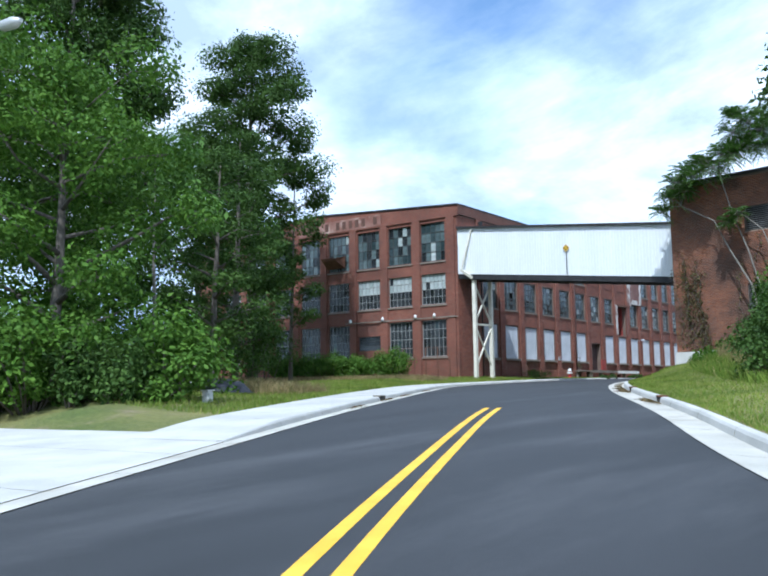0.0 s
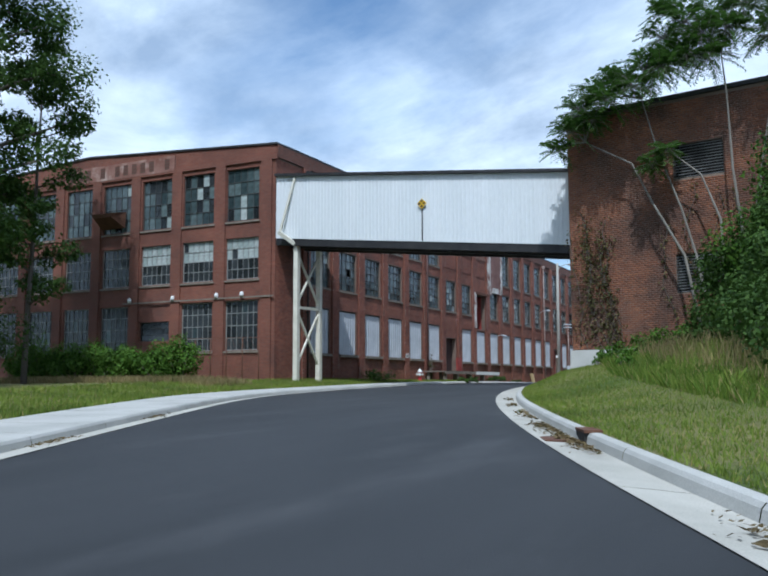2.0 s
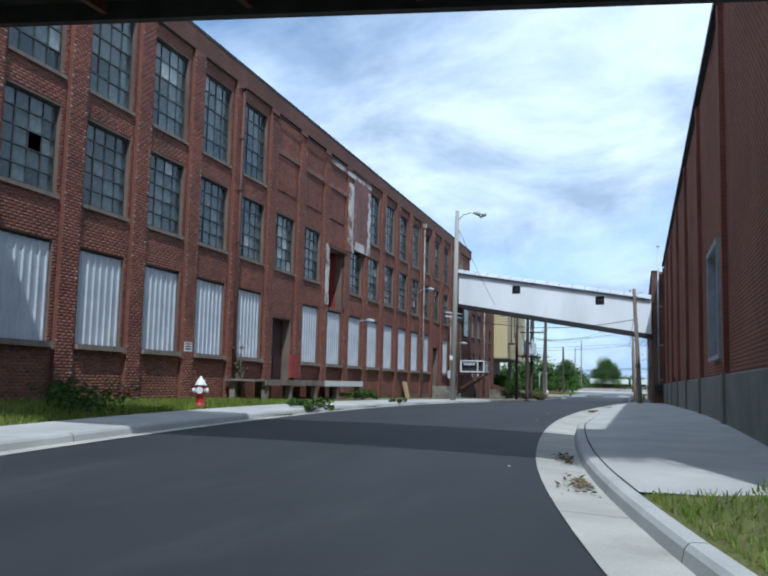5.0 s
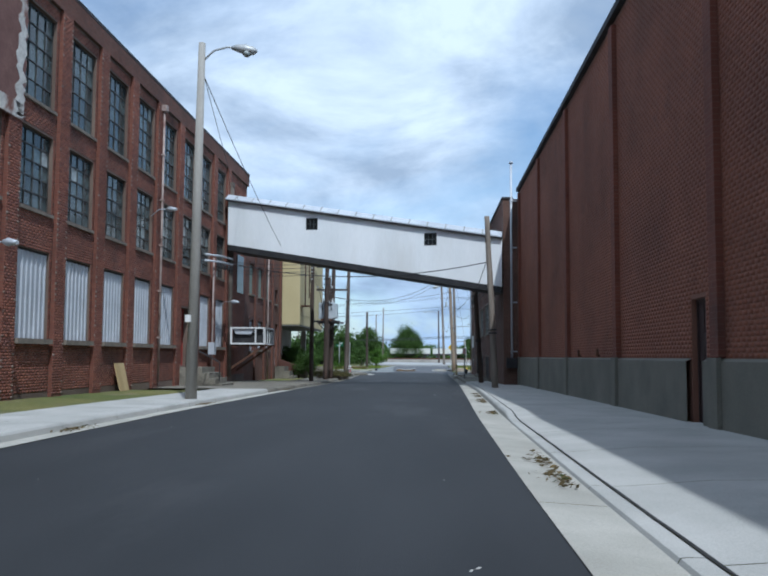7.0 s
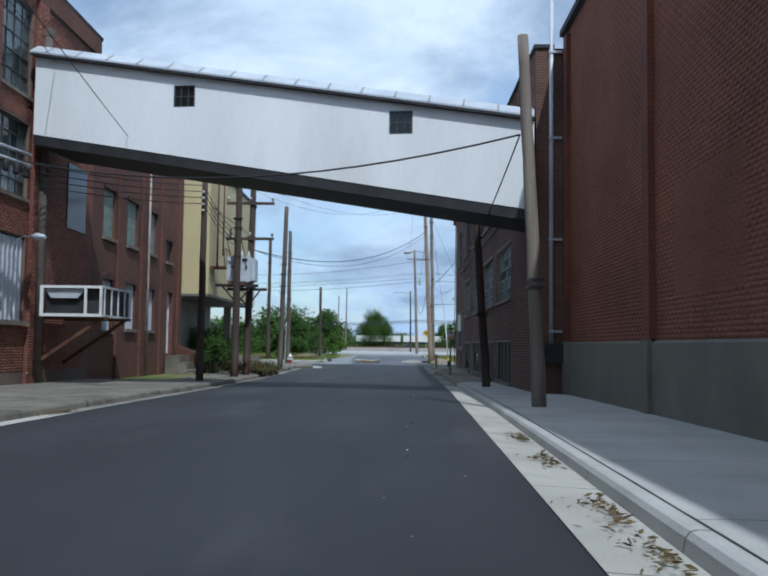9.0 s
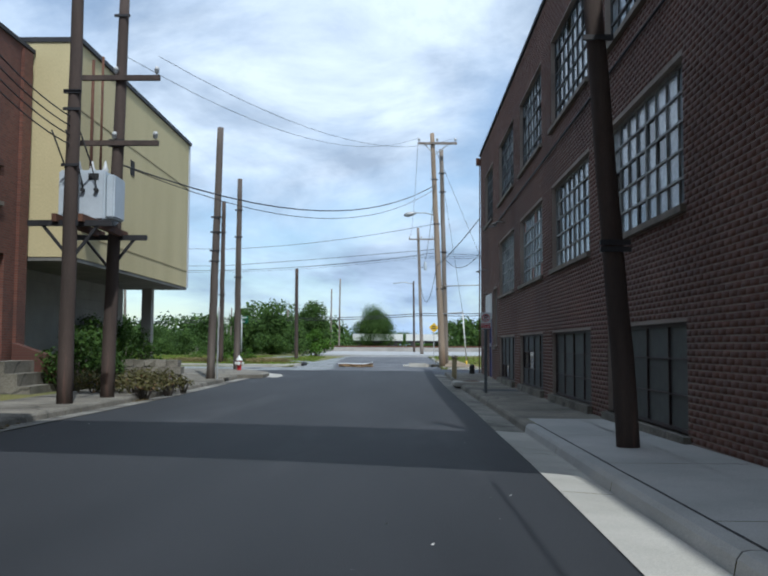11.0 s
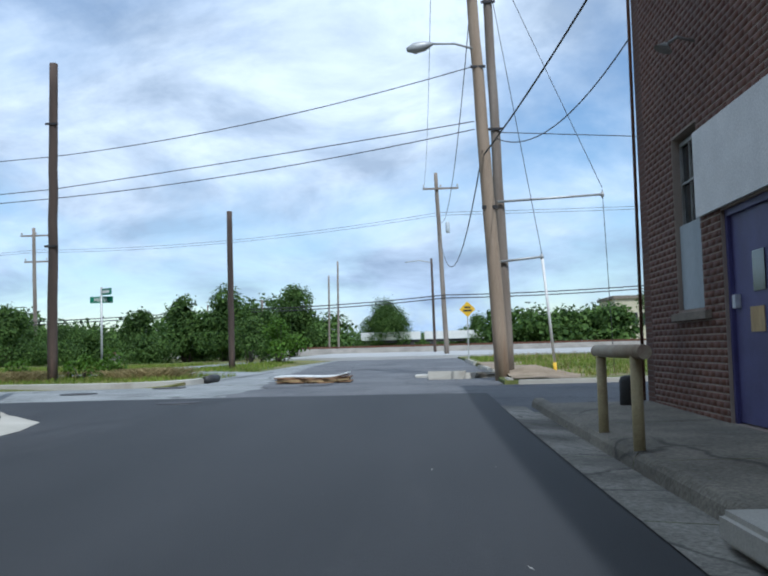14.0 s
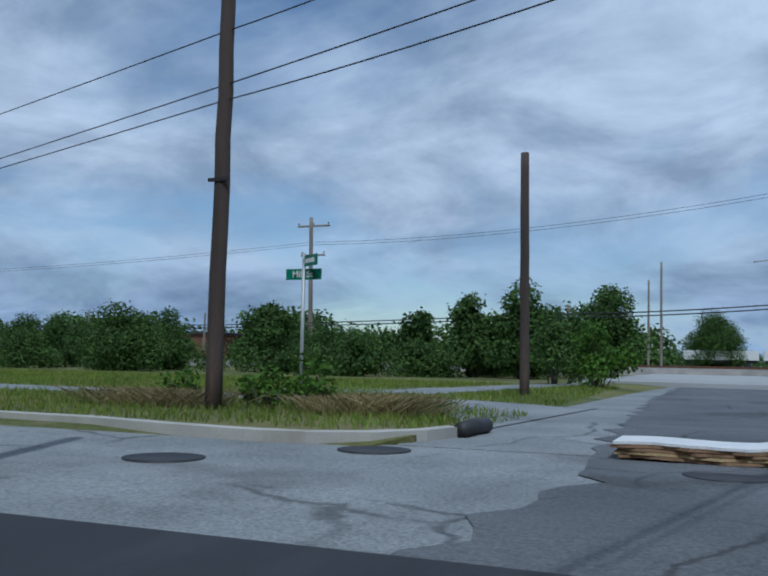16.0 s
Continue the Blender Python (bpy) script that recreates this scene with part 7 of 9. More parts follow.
arm_lamp = thing("street_lamp", "white street lamp with a long curved arm over the driveway", "street lamp", (-3.7, 7.3, -1.25))
bm = bmesh.new()
tube(bm, [(0, 0, -0.2), (0.02, 0, 4.5), (0.05, 0, 8.3)], [0.13, 0.11, 0.08], 12)
part("pole", bm, M_GALV, arm_lamp, "", True)
bm = bmesh.new()
tube(bm, [(0.05, 0, 8.2), (1.6, -0.1, 8.75), (4.3, -0.4, 8.9), (5.4, -0.4, 8.95)], [0.075, 0.07, 0.065, 0.055], 10)
part("arm", bm, M_WHITE, arm_lamp)
bm = bmesh.new()
tube(bm, [(5.3, -0.4, 8.95), (5.5, -0.4, 8.94), (5.9, -0.4, 8.9), (6.2, -0.4, 8.88)], [0.05, 0.13, 0.14, 0.05], 10)
part("lantern", bm, M_GALV, arm_lamp)


# worn soil, kerb and slab at the foot of the tan poles
M_SOIL = plain("bare_soil", (0.19, 0.145, 0.095), (0.34, 0.27, 0.19), 1.4, 0.97, fine=22, bump=0.8, spot=(0.13, 0.12, 0.05), spot_at=(0.58, 0.7))
soil = thing("soil_patch", "bare trodden soil with a low mound at the poles", "soil", (0, 0, 0), kind="stuff")
bm = bmesh.new()
sr = random.Random(31)


def soil_row(y):
    """A strip of soil that feathers into the grass on its far side."""
    w = 1.55 + 0.35 * math.sin(1.7 * y) + 0.2 * math.sin(4.1 * y + 1)
    out = []
    for k in range(9):
        x = 2.02 + w * k / 8
        heap = 0.22 * math.exp(-((x - 2.75) ** 2 + (y - 146.2) ** 2) / 0.5)
        out.append((x, road_z(y) + 0.115 - 0.05 * (k / 8) ** 2 + heap + sr.uniform(-0.012, 0.012)))
    return out


strip(bm, span(144.2, 157, 0.3), soil_row)
part("surface", bm, M_SOIL, soil)
field_kerb = thing("field_kerb", "pale worn concrete kerb before the grass field", "kerb", (0, 0, 0), kind="structure")
for k in range(14):
    x = 2.1 + 2.3 * k
    d = sr.uniform(-0.02, 0.02)
    bm = bmesh.new()
    box(bm, x + 0.008, x + 2.292, 143.86 + d, 144.02 + d, road_z(143.9) - 0.3, road_z(143.9) + 0.10 + d)
    bmesh.ops.bevel(bm, geom=bm.edges[:], offset=0.02, segments=2, affect="EDGES")
    part("kerb_stone", bm, M_GUTTER, field_kerb)
for k in range(9):
    y = 144.06 + 2.2 * k
    if k in (1, 5):
        continue
    d, e = sr.uniform(-0.03, 0.03), sr.uniform(-0.05, 0.05)
    bm = bmesh.new()
    z = road_z(y)
    hexa(bm, [(1.9 + d, y, z - 0.3), (2.06 + d, y, z - 0.3), (2.06 + e, y + 2.17, z - 0.3), (1.9 + e, y + 2.17, z - 0.3)],
         [(1.92 + d, y, z + 0.12 + e), (2.05 + d, y, z + 0.12 + e), (2.05 + e, y + 2.17, z + 0.11 + d), (1.92 + e, y + 2.17, z + 0.11 + d)])
    bmesh.ops.bevel(bm, geom=bm.edges[:], offset=0.02, segments=2, affect="EDGES")
    part("kerb_stone", bm, M_GUTTER, field_kerb)

# ---- leaves and grass ----
def foliage(name, c1, c2, dead=None):
    def build(nt, b, n, l):
        g = n("ShaderNodeNewGeometry")
        col = ramp2(n, l, g.outputs["Random Per Island"], 0.05, 0.95, c1, c2)
        if dead:
            m = n("ShaderNodeMath")
            m.operation = "GREATER_THAN"
            m.inputs[1].default_value = 0.93
            l(g.outputs["Random Per Island"], m.inputs[0])
            col = mixc(n, l, m.outputs[0], col, dead)
        v = coords(nt, n, l)
        big = ramp2(n, l, noise_tex(n, l, v, 0.45, 3), 0.3, 0.7, (0.62, 0.66, 0.62), (1.2, 1.2, 1.1))
        col = mixc(n, l, 1.0, col, big, "MULTIPLY")
        l(col, b.inputs["Base Color"])
        b.inputs["Roughness"].default_value = 0.65
        b.inputs["Specular IOR Level"].default_value = 0.18
        tr, mx = n("ShaderNodeBsdfTranslucent"), n("ShaderNodeMixShader")
        l(col, tr.inputs["Color"])
        mx.inputs[0].default_value = 0.3
        l(b.outputs[0], mx.inputs[1]); l(tr.outputs[0], mx.inputs[2])
        l(mx.outputs[0], nt.nodes["Material Output"].inputs["Surface"])
    return mat(name, build)


M_LEAF = foliage("oak_leaves", (0.034, 0.074, 0.014), (0.080, 0.140, 0.028))
M_LEAF_BRIGHT = foliage("sunny_leaves", (0.055, 0.125, 0.014), (0.115, 0.21, 0.028))
M_LEAF_HEAVEN = foliage("feathery_leaves", (0.06, 0.125, 0.026), (0.13, 0.235, 0.055))
M_LEAF_IVY = foliage("ivy_leaves", (0.075, 0.075, 0.028), (0.17, 0.145, 0.065), (0.22, 0.13, 0.07))
M_LEAF_FAR = foliage("thicket_leaves", (0.030, 0.066, 0.015), (0.115, 0.19, 0.045))
M_BARK = plain("grey_bark", (0.10, 0.085, 0.07), (0.18, 0.155, 0.13), 2, 0.95, fine=25, bump=0.7, stretch=(3, 3, 0.4))
M_BARK_PALE = plain("pale_bark", (0.17, 0.155, 0.13), (0.27, 0.25, 0.215), 2, 0.9, stretch=(3, 3, 0.4))
M_GRASS = foliage("lawn_blades", (0.12, 0.19, 0.026), (0.24, 0.29, 0.055), (0.36, 0.30, 0.12))
M_GRASS_TALL = foliage("tall_grass", (0.10, 0.18, 0.024), (0.22, 0.28, 0.05), (0.40, 0.33, 0.15))
M_DEAD_LEAF = foliage("dead_leaves", (0.085, 0.062, 0.03), (0.22, 0.16, 0.08), (0.06, 0.075, 0.025))
M_GRASS_DRY = foliage("dry_grass", (0.20, 0.155, 0.07), (0.40, 0.32, 0.17), (0.10, 0.14, 0.04))


def quads(name, verts, material, parent=None):
    """A mesh of loose quads from an array of (n, 4, 3)."""
    n = len(verts)
    me = bpy.data.meshes.new(name)
    me.vertices.add(4 * n)
    me.vertices.foreach_set("co", verts.reshape(-1).astype(np.float32))
    me.loops.add(4 * n)
    me.loops.foreach_set("vertex_index", np.arange(4 * n, dtype=np.int32))
    me.polygons.add(n)
    me.polygons.foreach_set("loop_start", np.arange(0, 4 * n, 4, dtype=np.int32))
    me.polygons.foreach_set("loop_total", np.full(n, 4, dtype=np.int32))
    me.update(calc_edges=True)
    me.materials.append(material)
    ob = new(name, me)
    if parent:
        ob.parent = parent
    return ob


def leaf_quads(rs, clumps, per, size, narrow=0.55):
    """Leaves strewn through uneven clumps (x, y, z, rx, rz), thicker towards the outside and turned to the light."""
    out = []
    for x, y, z, rx, rz in clumps:
        n = max(8, int(per * (rx * rx * rz) ** 0.55))
        d = rs.normal(size=(n, 3))
        d /= np.linalg.norm(d, axis=1, keepdims=True)
        r = rs.uniform(0.25, 1.0, (n, 1)) ** 0.5 * (1 + 0.14 * rs.normal(size=(n, 1)))
        p = np.array([x, y, z]) + d * r * np.array([rx, rx, rz])
        up = 0.75 * d + np.array([0, 0, 0.55]) + 0.55 * rs.normal(size=(n, 3))
        up /= np.linalg.norm(up, axis=1, keepdims=True) + 1e-6
        a = np.cross(up, rs.normal(size=(n, 3)))
        a /= np.linalg.norm(a, axis=1, keepdims=True) + 1e-6
        b = np.cross(up, a)
        s = size * rs.uniform(0.6, 1.3, (n, 1))
        out.append(np.stack([p - a * s * 0.5, p + b * s * narrow * 0.5, p + a * s * 0.5, p - b * s * narrow * 0.5], 1))
    return np.concatenate(out)


def tree(label, base, height, spread, trunk_r, seed, leaf_mat, bark, leaf=0.22, per=220, first=0.28, limbs=16, clump=0.3, lean=(0, 0), name="tree"):
    r, rs = random.Random(seed), np.random.RandomState(seed)
    ob = thing(name, label, "tree", base)
    bm = bmesh.new()
    top = Vector((lean[0] + r.uniform(-0.4, 0.4), lean[1] + r.uniform(-0.4, 0.4), height * 0.93))
    pts = [Vector((0, 0, -0.4))]
    for k in range(1, 9):
        s = k / 8
        pts.append(Vector((top.x * s + r.uniform(-0.2, 0.2) * spread * 0.1, top.y * s + r.uniform(-0.2, 0.2) * spread * 0.1, top.z * s)))
    tube(bm, pts, [trunk_r * (1 - 0.88 * (k / 8)) for k in range(9)], 9)
    clumps = []
    for k in range(limbs):
        s = first + (0.95 - first) * (k + r.uniform(0, 0.8)) / limbs
        j = min(7, int(s * 8))
        o = pts[j].lerp(pts[j + 1], s * 8 - j)
        a = 2.4 * k + r.uniform(-0.4, 0.4)
        reach = spread * (0.55 + 0.5 * math.sin(PI * min(1, (s - first) / (1 - first) * 0.75 + 0.22))) * r.uniform(0.6, 1.1)
        e = o + Vector((math.cos(a) * reach, math.sin(a) * reach, reach * r.uniform(0.15, 0.6)))
        m = o.lerp(e, 0.5) + Vector((r.uniform(-0.3, 0.3), r.uniform(-0.3, 0.3), r.uniform(-0.1, 0.4)))
        rr = trunk_r * (1 - 0.85 * s) * 0.6
        tube(bm, [o, m, e], [rr, rr * 0.6, rr * 0.2], 6)
        for q, f in ((e, 1.0), (m, 0.8), (e + Vector((r.uniform(-1, 1), r.uniform(-1, 1), r.uniform(-0.6, 0.8))) * spread * 0.25, 0.75)):
            c = clump * spread * f * r.uniform(0.7, 1.25)
            clumps.append((q.x, q.y, q.z, c, c * r.uniform(0.55, 0.85)))
            tube(bm, [e.lerp(o, 0.15), tuple(q)], [rr * 0.22, 0.01], 4)
    for k in range(4):
        c = clump * spread * r.uniform(0.6, 0.9)
        clumps.append((top.x + r.uniform(-1, 1) * spread * 0.3, top.y + r.uniform(-1, 1) * spread * 0.3, top.z + r.uniform(-0.5, 0.6), c, c * 0.8))
    part("trunk", bm, bark, ob)
    quads("crown", leaf_quads(rs, clumps, per, leaf), leaf_mat, ob)
    return ob


def bush(label, base, rx, h, seed, leaf_mat, per=260, leaf=0.16, n=9, name="bush", category="bush"):
    r, rs = random.Random(seed), np.random.RandomState(seed)
    ob = thing(name, label, category, base)
    clumps = []
    bm = bmesh.new()
    for k in range(n):
        a, q = r.uniform(0, 2 * PI), r.uniform(0, 0.75)
        c = rx * r.uniform(0.28, 0.5)
        z = h * r.uniform(0.25, 0.85) * (1 - 0.45 * q)
        p = (math.cos(a) * rx * q, math.sin(a) * rx * q, z)
        clumps.append((*p, c, min(c * 0.9, h * 0.32)))
        tube(bm, [(p[0] * 0.2, p[1] * 0.2, -0.2), (p[0] * 0.6, p[1] * 0.6, z * 0.6), p], [0.03, 0.02, 0.008], 5)
    part("branchwork", bm, M_BARK, ob)
    quads("foliage", leaf_quads(rs, clumps, per, leaf), leaf_mat, ob)
    return ob


def grass(name, label, seed, n, area, height, material, width=0.012, keep=None, lean=0.35):
    """Loose blades; area(rs, n) gives x, y, z arrays."""
    rs = np.random.RandomState(seed)
    x, y = area(rs, n)
    ok = np.array([keep(a, b) for a, b in zip(x, y)]) if keep else np.ones(len(x), bool)
    x, y = x[ok], y[ok]
    z = np.array([verge(a, b) for a, b in zip(x, y)]) - 0.01
    m = len(x)
    h = height * rs.uniform(0.5, 1.3, m)
    a = rs.uniform(0, 2 * PI, m)
    dx, dy = np.cos(a) * width * rs.uniform(0.7, 1.6, m), np.sin(a) * width * rs.uniform(0.7, 1.6, m)
    lx, ly = rs.normal(size=m) * lean * h, rs.normal(size=m) * lean * h
    p = np.stack([x, y, z], 1)
    v = np.stack([p - np.stack([dx, dy, 0 * x], 1), p + np.stack([dx, dy, 0 * x], 1), p + np.stack([lx * 0.8 + dx * 0.4, ly * 0.8 + dy * 0.4, h * 0.85], 1), p + np.stack([lx, ly, h], 1)], 1)
    return tagged(quads(name, v, material), label, "grass", kind="stuff")


def beside_right(y0, y1, d0, d1):
    def area(rs, n):
        y = rs.uniform(y0, y1, n)
        return np.array([kerb_right(q) + 0.2 for q in y]) + d0 + (d1 - d0) * rs.uniform(0, 1, n) ** 1.3, y
    return area


def beside_left(y0, y1, d0, d1):
    def area(rs, n):
        y = rs.uniform(y0, y1, n)
        return np.array([kerb_left(q) - walk_width(q) - 0.05 for q in y]) - d0 - (d1 - d0) * rs.uniform(0, 1, n) ** 1.3, y
    return area


def patch(x0, x1, y0, y1):
    return lambda rs, n: (rs.uniform(x0, x1, n), rs.uniform(y0, y1, n))


# trees on the west verge at the start
tree("tall leafy oak with a dark dense crown", (-19.9, 36.17, 0.1), 23.76, 3.71, 0.36, 14, M_LEAF, M_BARK, 0.20, 640, 0.22, 36, 0.36)
tree("slim dark tree with thin side branches", (-19.63, 39.43, 0.1), 16.74, 1.8, 0.15, 6, M_LEAF, M_BARK, 0.20, 420, 0.2, 16, 0.42)
tree("tall oak with dark leaves", (-15.03, 20.96, -0.55), 22.14, 3.5, 0.40, 8, M_LEAF, M_BARK, 0.20, 560, 0.2, 28, 0.38)
tree("tall spreading oak with dark leaves", (-19.31, 16.03, -0.55), 24.84, 4.88, 0.45, 9, M_LEAF, M_BARK, 0.24, 420, 0.2, 26, 0.32)
tree("bright green broadleaf tree with branches to the ground", (-2.93, 11.44, -0.75), 10.37, 3.6, 0.22, 12, M_LEAF_BRIGHT, M_BARK, 0.16, 460, 0.08, 24, 0.33)
tree("tall dark tree with a narrow crown", (-13.6, 18.4, -0.55), 23.0, 3.0, 0.3, 36, M_LEAF, M_BARK, 0.20, 480, 0.2, 26, 0.4)
tree("bright green broadleaf tree", (-9.19, 11.64, -0.65), 13.5, 5.3, 0.3, 17, M_LEAF_BRIGHT, M_BARK, 0.22, 260, 0.1, 24, 0.33)
tree("slim pale-stemmed young tree", (-4.91, 16.57, -0.65), 9.29, 2.44, 0.10, 21, M_LEAF_HEAVEN, M_BARK_PALE, 0.30, 170, 0.55, 9, 0.34)
tree("thin dark tree in the row", (-11.17, 24.9, -0.55), 11.88, 2.76, 0.2, 24, M_LEAF, M_BARK, 0.20, 360, 0.15, 18, 0.32)
tree("tall dark tree in the row", (-15.8, 30.79, 0.1), 14.58, 2.65, 0.24, 27, M_LEAF, M_BARK, 0.20, 360, 0.12, 20, 0.3)
tree("dark tree beside the mill", (-26.49, 37.43, 0.1), 18.36, 4.88, 0.3, 29, M_LEAF, M_BARK, 0.28, 240, 0.12, 20, 0.32)
tree("leafy tree behind the driveway", (-12.78, 3.27, -0.75), 16.2, 5.3, 0.3, 31, M_LEAF, M_BARK, 0.28, 170, 0.1, 18, 0.33)
for k, (x, y, rx, h) in enumerate(((1.51, 11.83, 2.01, 2.7), (-0.79, 9.36, 2.33, 3.02), (-3.94, 7.72, 2.76, 3.46), (-7.95, 6.7, 2.97, 3.78), (-1.07, 14.77, 1.8, 2.16), (-12.68, 26.68, 2.54, 4.54), (-15.5, 31.89, 2.76, 4.97), (-19.17, 36.84, 2.65, 4.97), (-23.78, 33.2, 3.71, 5.94), (-9.19, 19.66, 2.33, 3.89))):
    bush("dense green shrub at the foot of the trees", (x, y, verge(x, y) - 0.05), rx, h, 40 + k, M_LEAF_BRIGHT if k < 5 else M_LEAF, 330, 0.17, 12)
for k, (x, y, rx, h) in enumerate(((-5.01, 8.55, 1.06, 1.51), (-3.53, 8.93, 0.95, 1.19), (-2.16, 9.31, 0.95, 1.08), (-0.79, 9.52, 0.85, 0.97), (0.37, 9.84, 0.85, 1.08), (1.43, 10.31, 0.74, 0.86), (2.16, 11.1, 0.64, 0.76), (1.21, 10.95, 1.27, 1.73), (0.05, 10.47, 1.38, 2.16), (-1.43, 10.2, 1.59, 2.59), (-3.33, 9.7, 1.8, 3.02), (-2.46, 7.89, 1.91, 2.81), (-5.4, 5.71, 2.33, 3.24), (-9.07, 3.41, 2.76, 3.89), (-12.22, 0.58, 2.97, 4.32), (-15.36, -2.25, 3.18, 4.75), (-6.09, 9.59, 2.54, 4.1), (-11.27, 8.74, 2.97, 4.75), (-7.01, 14.98, 2.33, 3.67), (-10.84, 16.35, 2.76, 4.54), (-14.67, 25.42, 2.54, 4.75), (-20.03, 30.09, 3.18, 5.62), (-17.65, 10.67, 3.39, 5.62))):
    bush("tangled green undergrowth below the trees", (x, y, verge(x, y) - 0.1), rx, h, 240 + k, M_LEAF_BRIGHT if k % 3 == 0 else M_LEAF, 420, 0.15, 16)
for k in range(9):
    x = -24.3 + 1.36 * k
    bush("vine-covered hedge in front of the mill", (x, 43.2 - 0.05 * k, verge(x, 43) - 0.15), 1.25, 2.35 + 0.2 * math.sin(1.7 * k), 60 + k, M_LEAF_BRIGHT, 560, 0.14, 18, "hedge", "hedge")

# feathery trees and shrubs against the warehouse end
def heaven_tree(label, pts, crowns, seed):
    rs, r = np.random.RandomState(seed), random.Random(seed)
    base = Vector(pts[0])
    ob = thing("tree", label, "tree", tuple(base))
    bm = bmesh.new()
    loc = [Vector(p) - base for p in pts]
    loc[0].z -= 0.3
    tube(bm, loc, [0.06 - 0.038 * k / (len(loc) - 1) for k in range(len(loc))], 8)
    fronds, clumps = [], []
    for x, y, z, rad in crowns:
        c = Vector((x, y, z)) - base
        near = min(loc[1:], key=lambda p: (p - c).length)
        tube(bm, [near, near.lerp(c, 0.5) + Vector((0, 0, 0.15)), c], [0.035, 0.025, 0.012], 5)
        for k in range(int(34 * rad)):
            a, up = r.uniform(0, 2 * PI), r.uniform(-0.7, 1.3)
            d = Vector((math.cos(a), math.sin(a), up)).normalized()
            length = rad * r.uniform(0.6, 1.05)
            tip = c + d * length - Vector((0, 0, 0.25 * length))
            tube(bm, [c, c + d * length * 0.6, tip], [0.012, 0.008, 0.004], 4, False)
            for j in range(11):
                s = 0.25 + 0.75 * j / 10
                q = c.lerp(tip, s) + Vector((0, 0, 0.25 * length * math.sin(PI * s) * 0.6))
                side = d.cross(Vector((0, 0, 1))).normalized()
                for sg in (-1, 1):
                    w = (side * sg + d * 0.35 + Vector((0, 0, -0.35 + r.uniform(-0.2, 0.2)))).normalized() * 0.26 * r.uniform(0.8, 1.25)
                    t = d * 0.06
                    fronds.append([q - t, q + w * 0.5 - t * 0.9 + t, q + w, q + w * 0.5 + t])
    part("trunk", bm, M_BARK_PALE, ob)
    quads("foliage", np.array(fronds), M_LEAF_HEAVEN, ob)


heaven_tree("slender forked tree with feathery leaves against the brick wall", [(9.35, 42.9, 0.9), (9.27, 43.1, 2.58), (8.96, 43.28, 4.44), (8.5, 43.36, 6.22), (7.75, 43.5, 8.38), (7.23, 43.59, 10.44)], [(6.47, 43.4, 11.07, 1.27), (7.4, 43.2, 11.39, 1.27), (5.54, 43.6, 10.86, 1.27), (8.43, 43.1, 11.5, 1.06), (6.06, 43.1, 10.43, 1.06), (7.09, 43, 10.75, 1.06)], 71)
heaven_tree("slender feathery tree leaning over the bridge end", [(9.25, 43, 0.9), (8.56, 43.35, 4.48), (7.51, 43.54, 6.48), (6.78, 43.66, 8.08), (5.05, 43.8, 9.14)], [(4.51, 43.8, 9.57, 1.06), (4, 43.9, 8.92, 0.85), (4.93, 43.7, 10.32, 1.17), (5.44, 43.6, 9.89, 0.85)], 72)
heaven_tree("thin young feathery tree below the louvre", [(9.89, 42.9, 0.9), (9.85, 43.13, 4.07), (9.83, 43.13, 5.62), (9.23, 43.24, 7.31), (8.32, 43.3, 8.17)], [(8.12, 43.2, 8.28, 0.74), (7.6, 43.3, 7.85, 0.64)], 75)
heaven_tree("tall slender tree with a feathery umbrella crown", [(10.69, 42.8, 0.9), (10.51, 43.02, 5.13), (10.29, 43.05, 7.4), (10.21, 43.07, 9.99), (10.08, 43.07, 11.61)], [(9.97, 43.1, 12.9, 1.38), (8.94, 43.1, 12.9, 1.27), (8.12, 43.2, 12.47, 1.17), (10.9, 42.9, 13.01, 1.27), (9.46, 42.9, 12.25, 1.17), (10.38, 42.7, 12.25, 1.06), (8.32, 42.9, 13.22, 0.95), (8.0, 42.9, 11.3, 1.1), (8.9, 43.0, 11.7, 1.2), (9.7, 42.9, 11.4, 1.1)], 73)
heaven_tree("tall slender tree with a feathery crown", [(10.8, 42.8, 0.9), (10.89, 42.95, 5.24), (11.25, 42.89, 7.41), (11.6, 42.83, 9.42), (11.93, 42.8, 10.96)], [(12.24, 42.7, 12.25, 1.38), (13.27, 42.5, 13.01, 1.38), (11.62, 42.7, 13.11, 1.17), (14.09, 42.4, 12.25, 1.38), (12.86, 42.5, 13.97, 1.17), (11.72, 42.5, 11.72, 1.17), (13.47, 42.3, 11.39, 1.27), (14.71, 42.1, 13.54, 1.38)], 74)
tree("leafy broadleaf tree on the grass bank", (18.4, 18.4, -0.4), 10.0, 2.3, 0.2, 83, M_LEAF, M_BARK, 0.2, 380, 0.2, 18, 0.36)
tree("leafy broadleaf tree on the grass bank", (17.4, 26.0, 0.0), 9.6, 2.6, 0.2, 84, M_LEAF, M_BARK, 0.2, 380, 0.15, 22, 0.36)
tree("dense dark broadleaf tree beside the warehouse", (15.2, 39.6, 1.0), 11.5, 3.0, 0.18, 77, M_LEAF, M_BARK, 0.2, 420, 0.12, 24, 0.34)
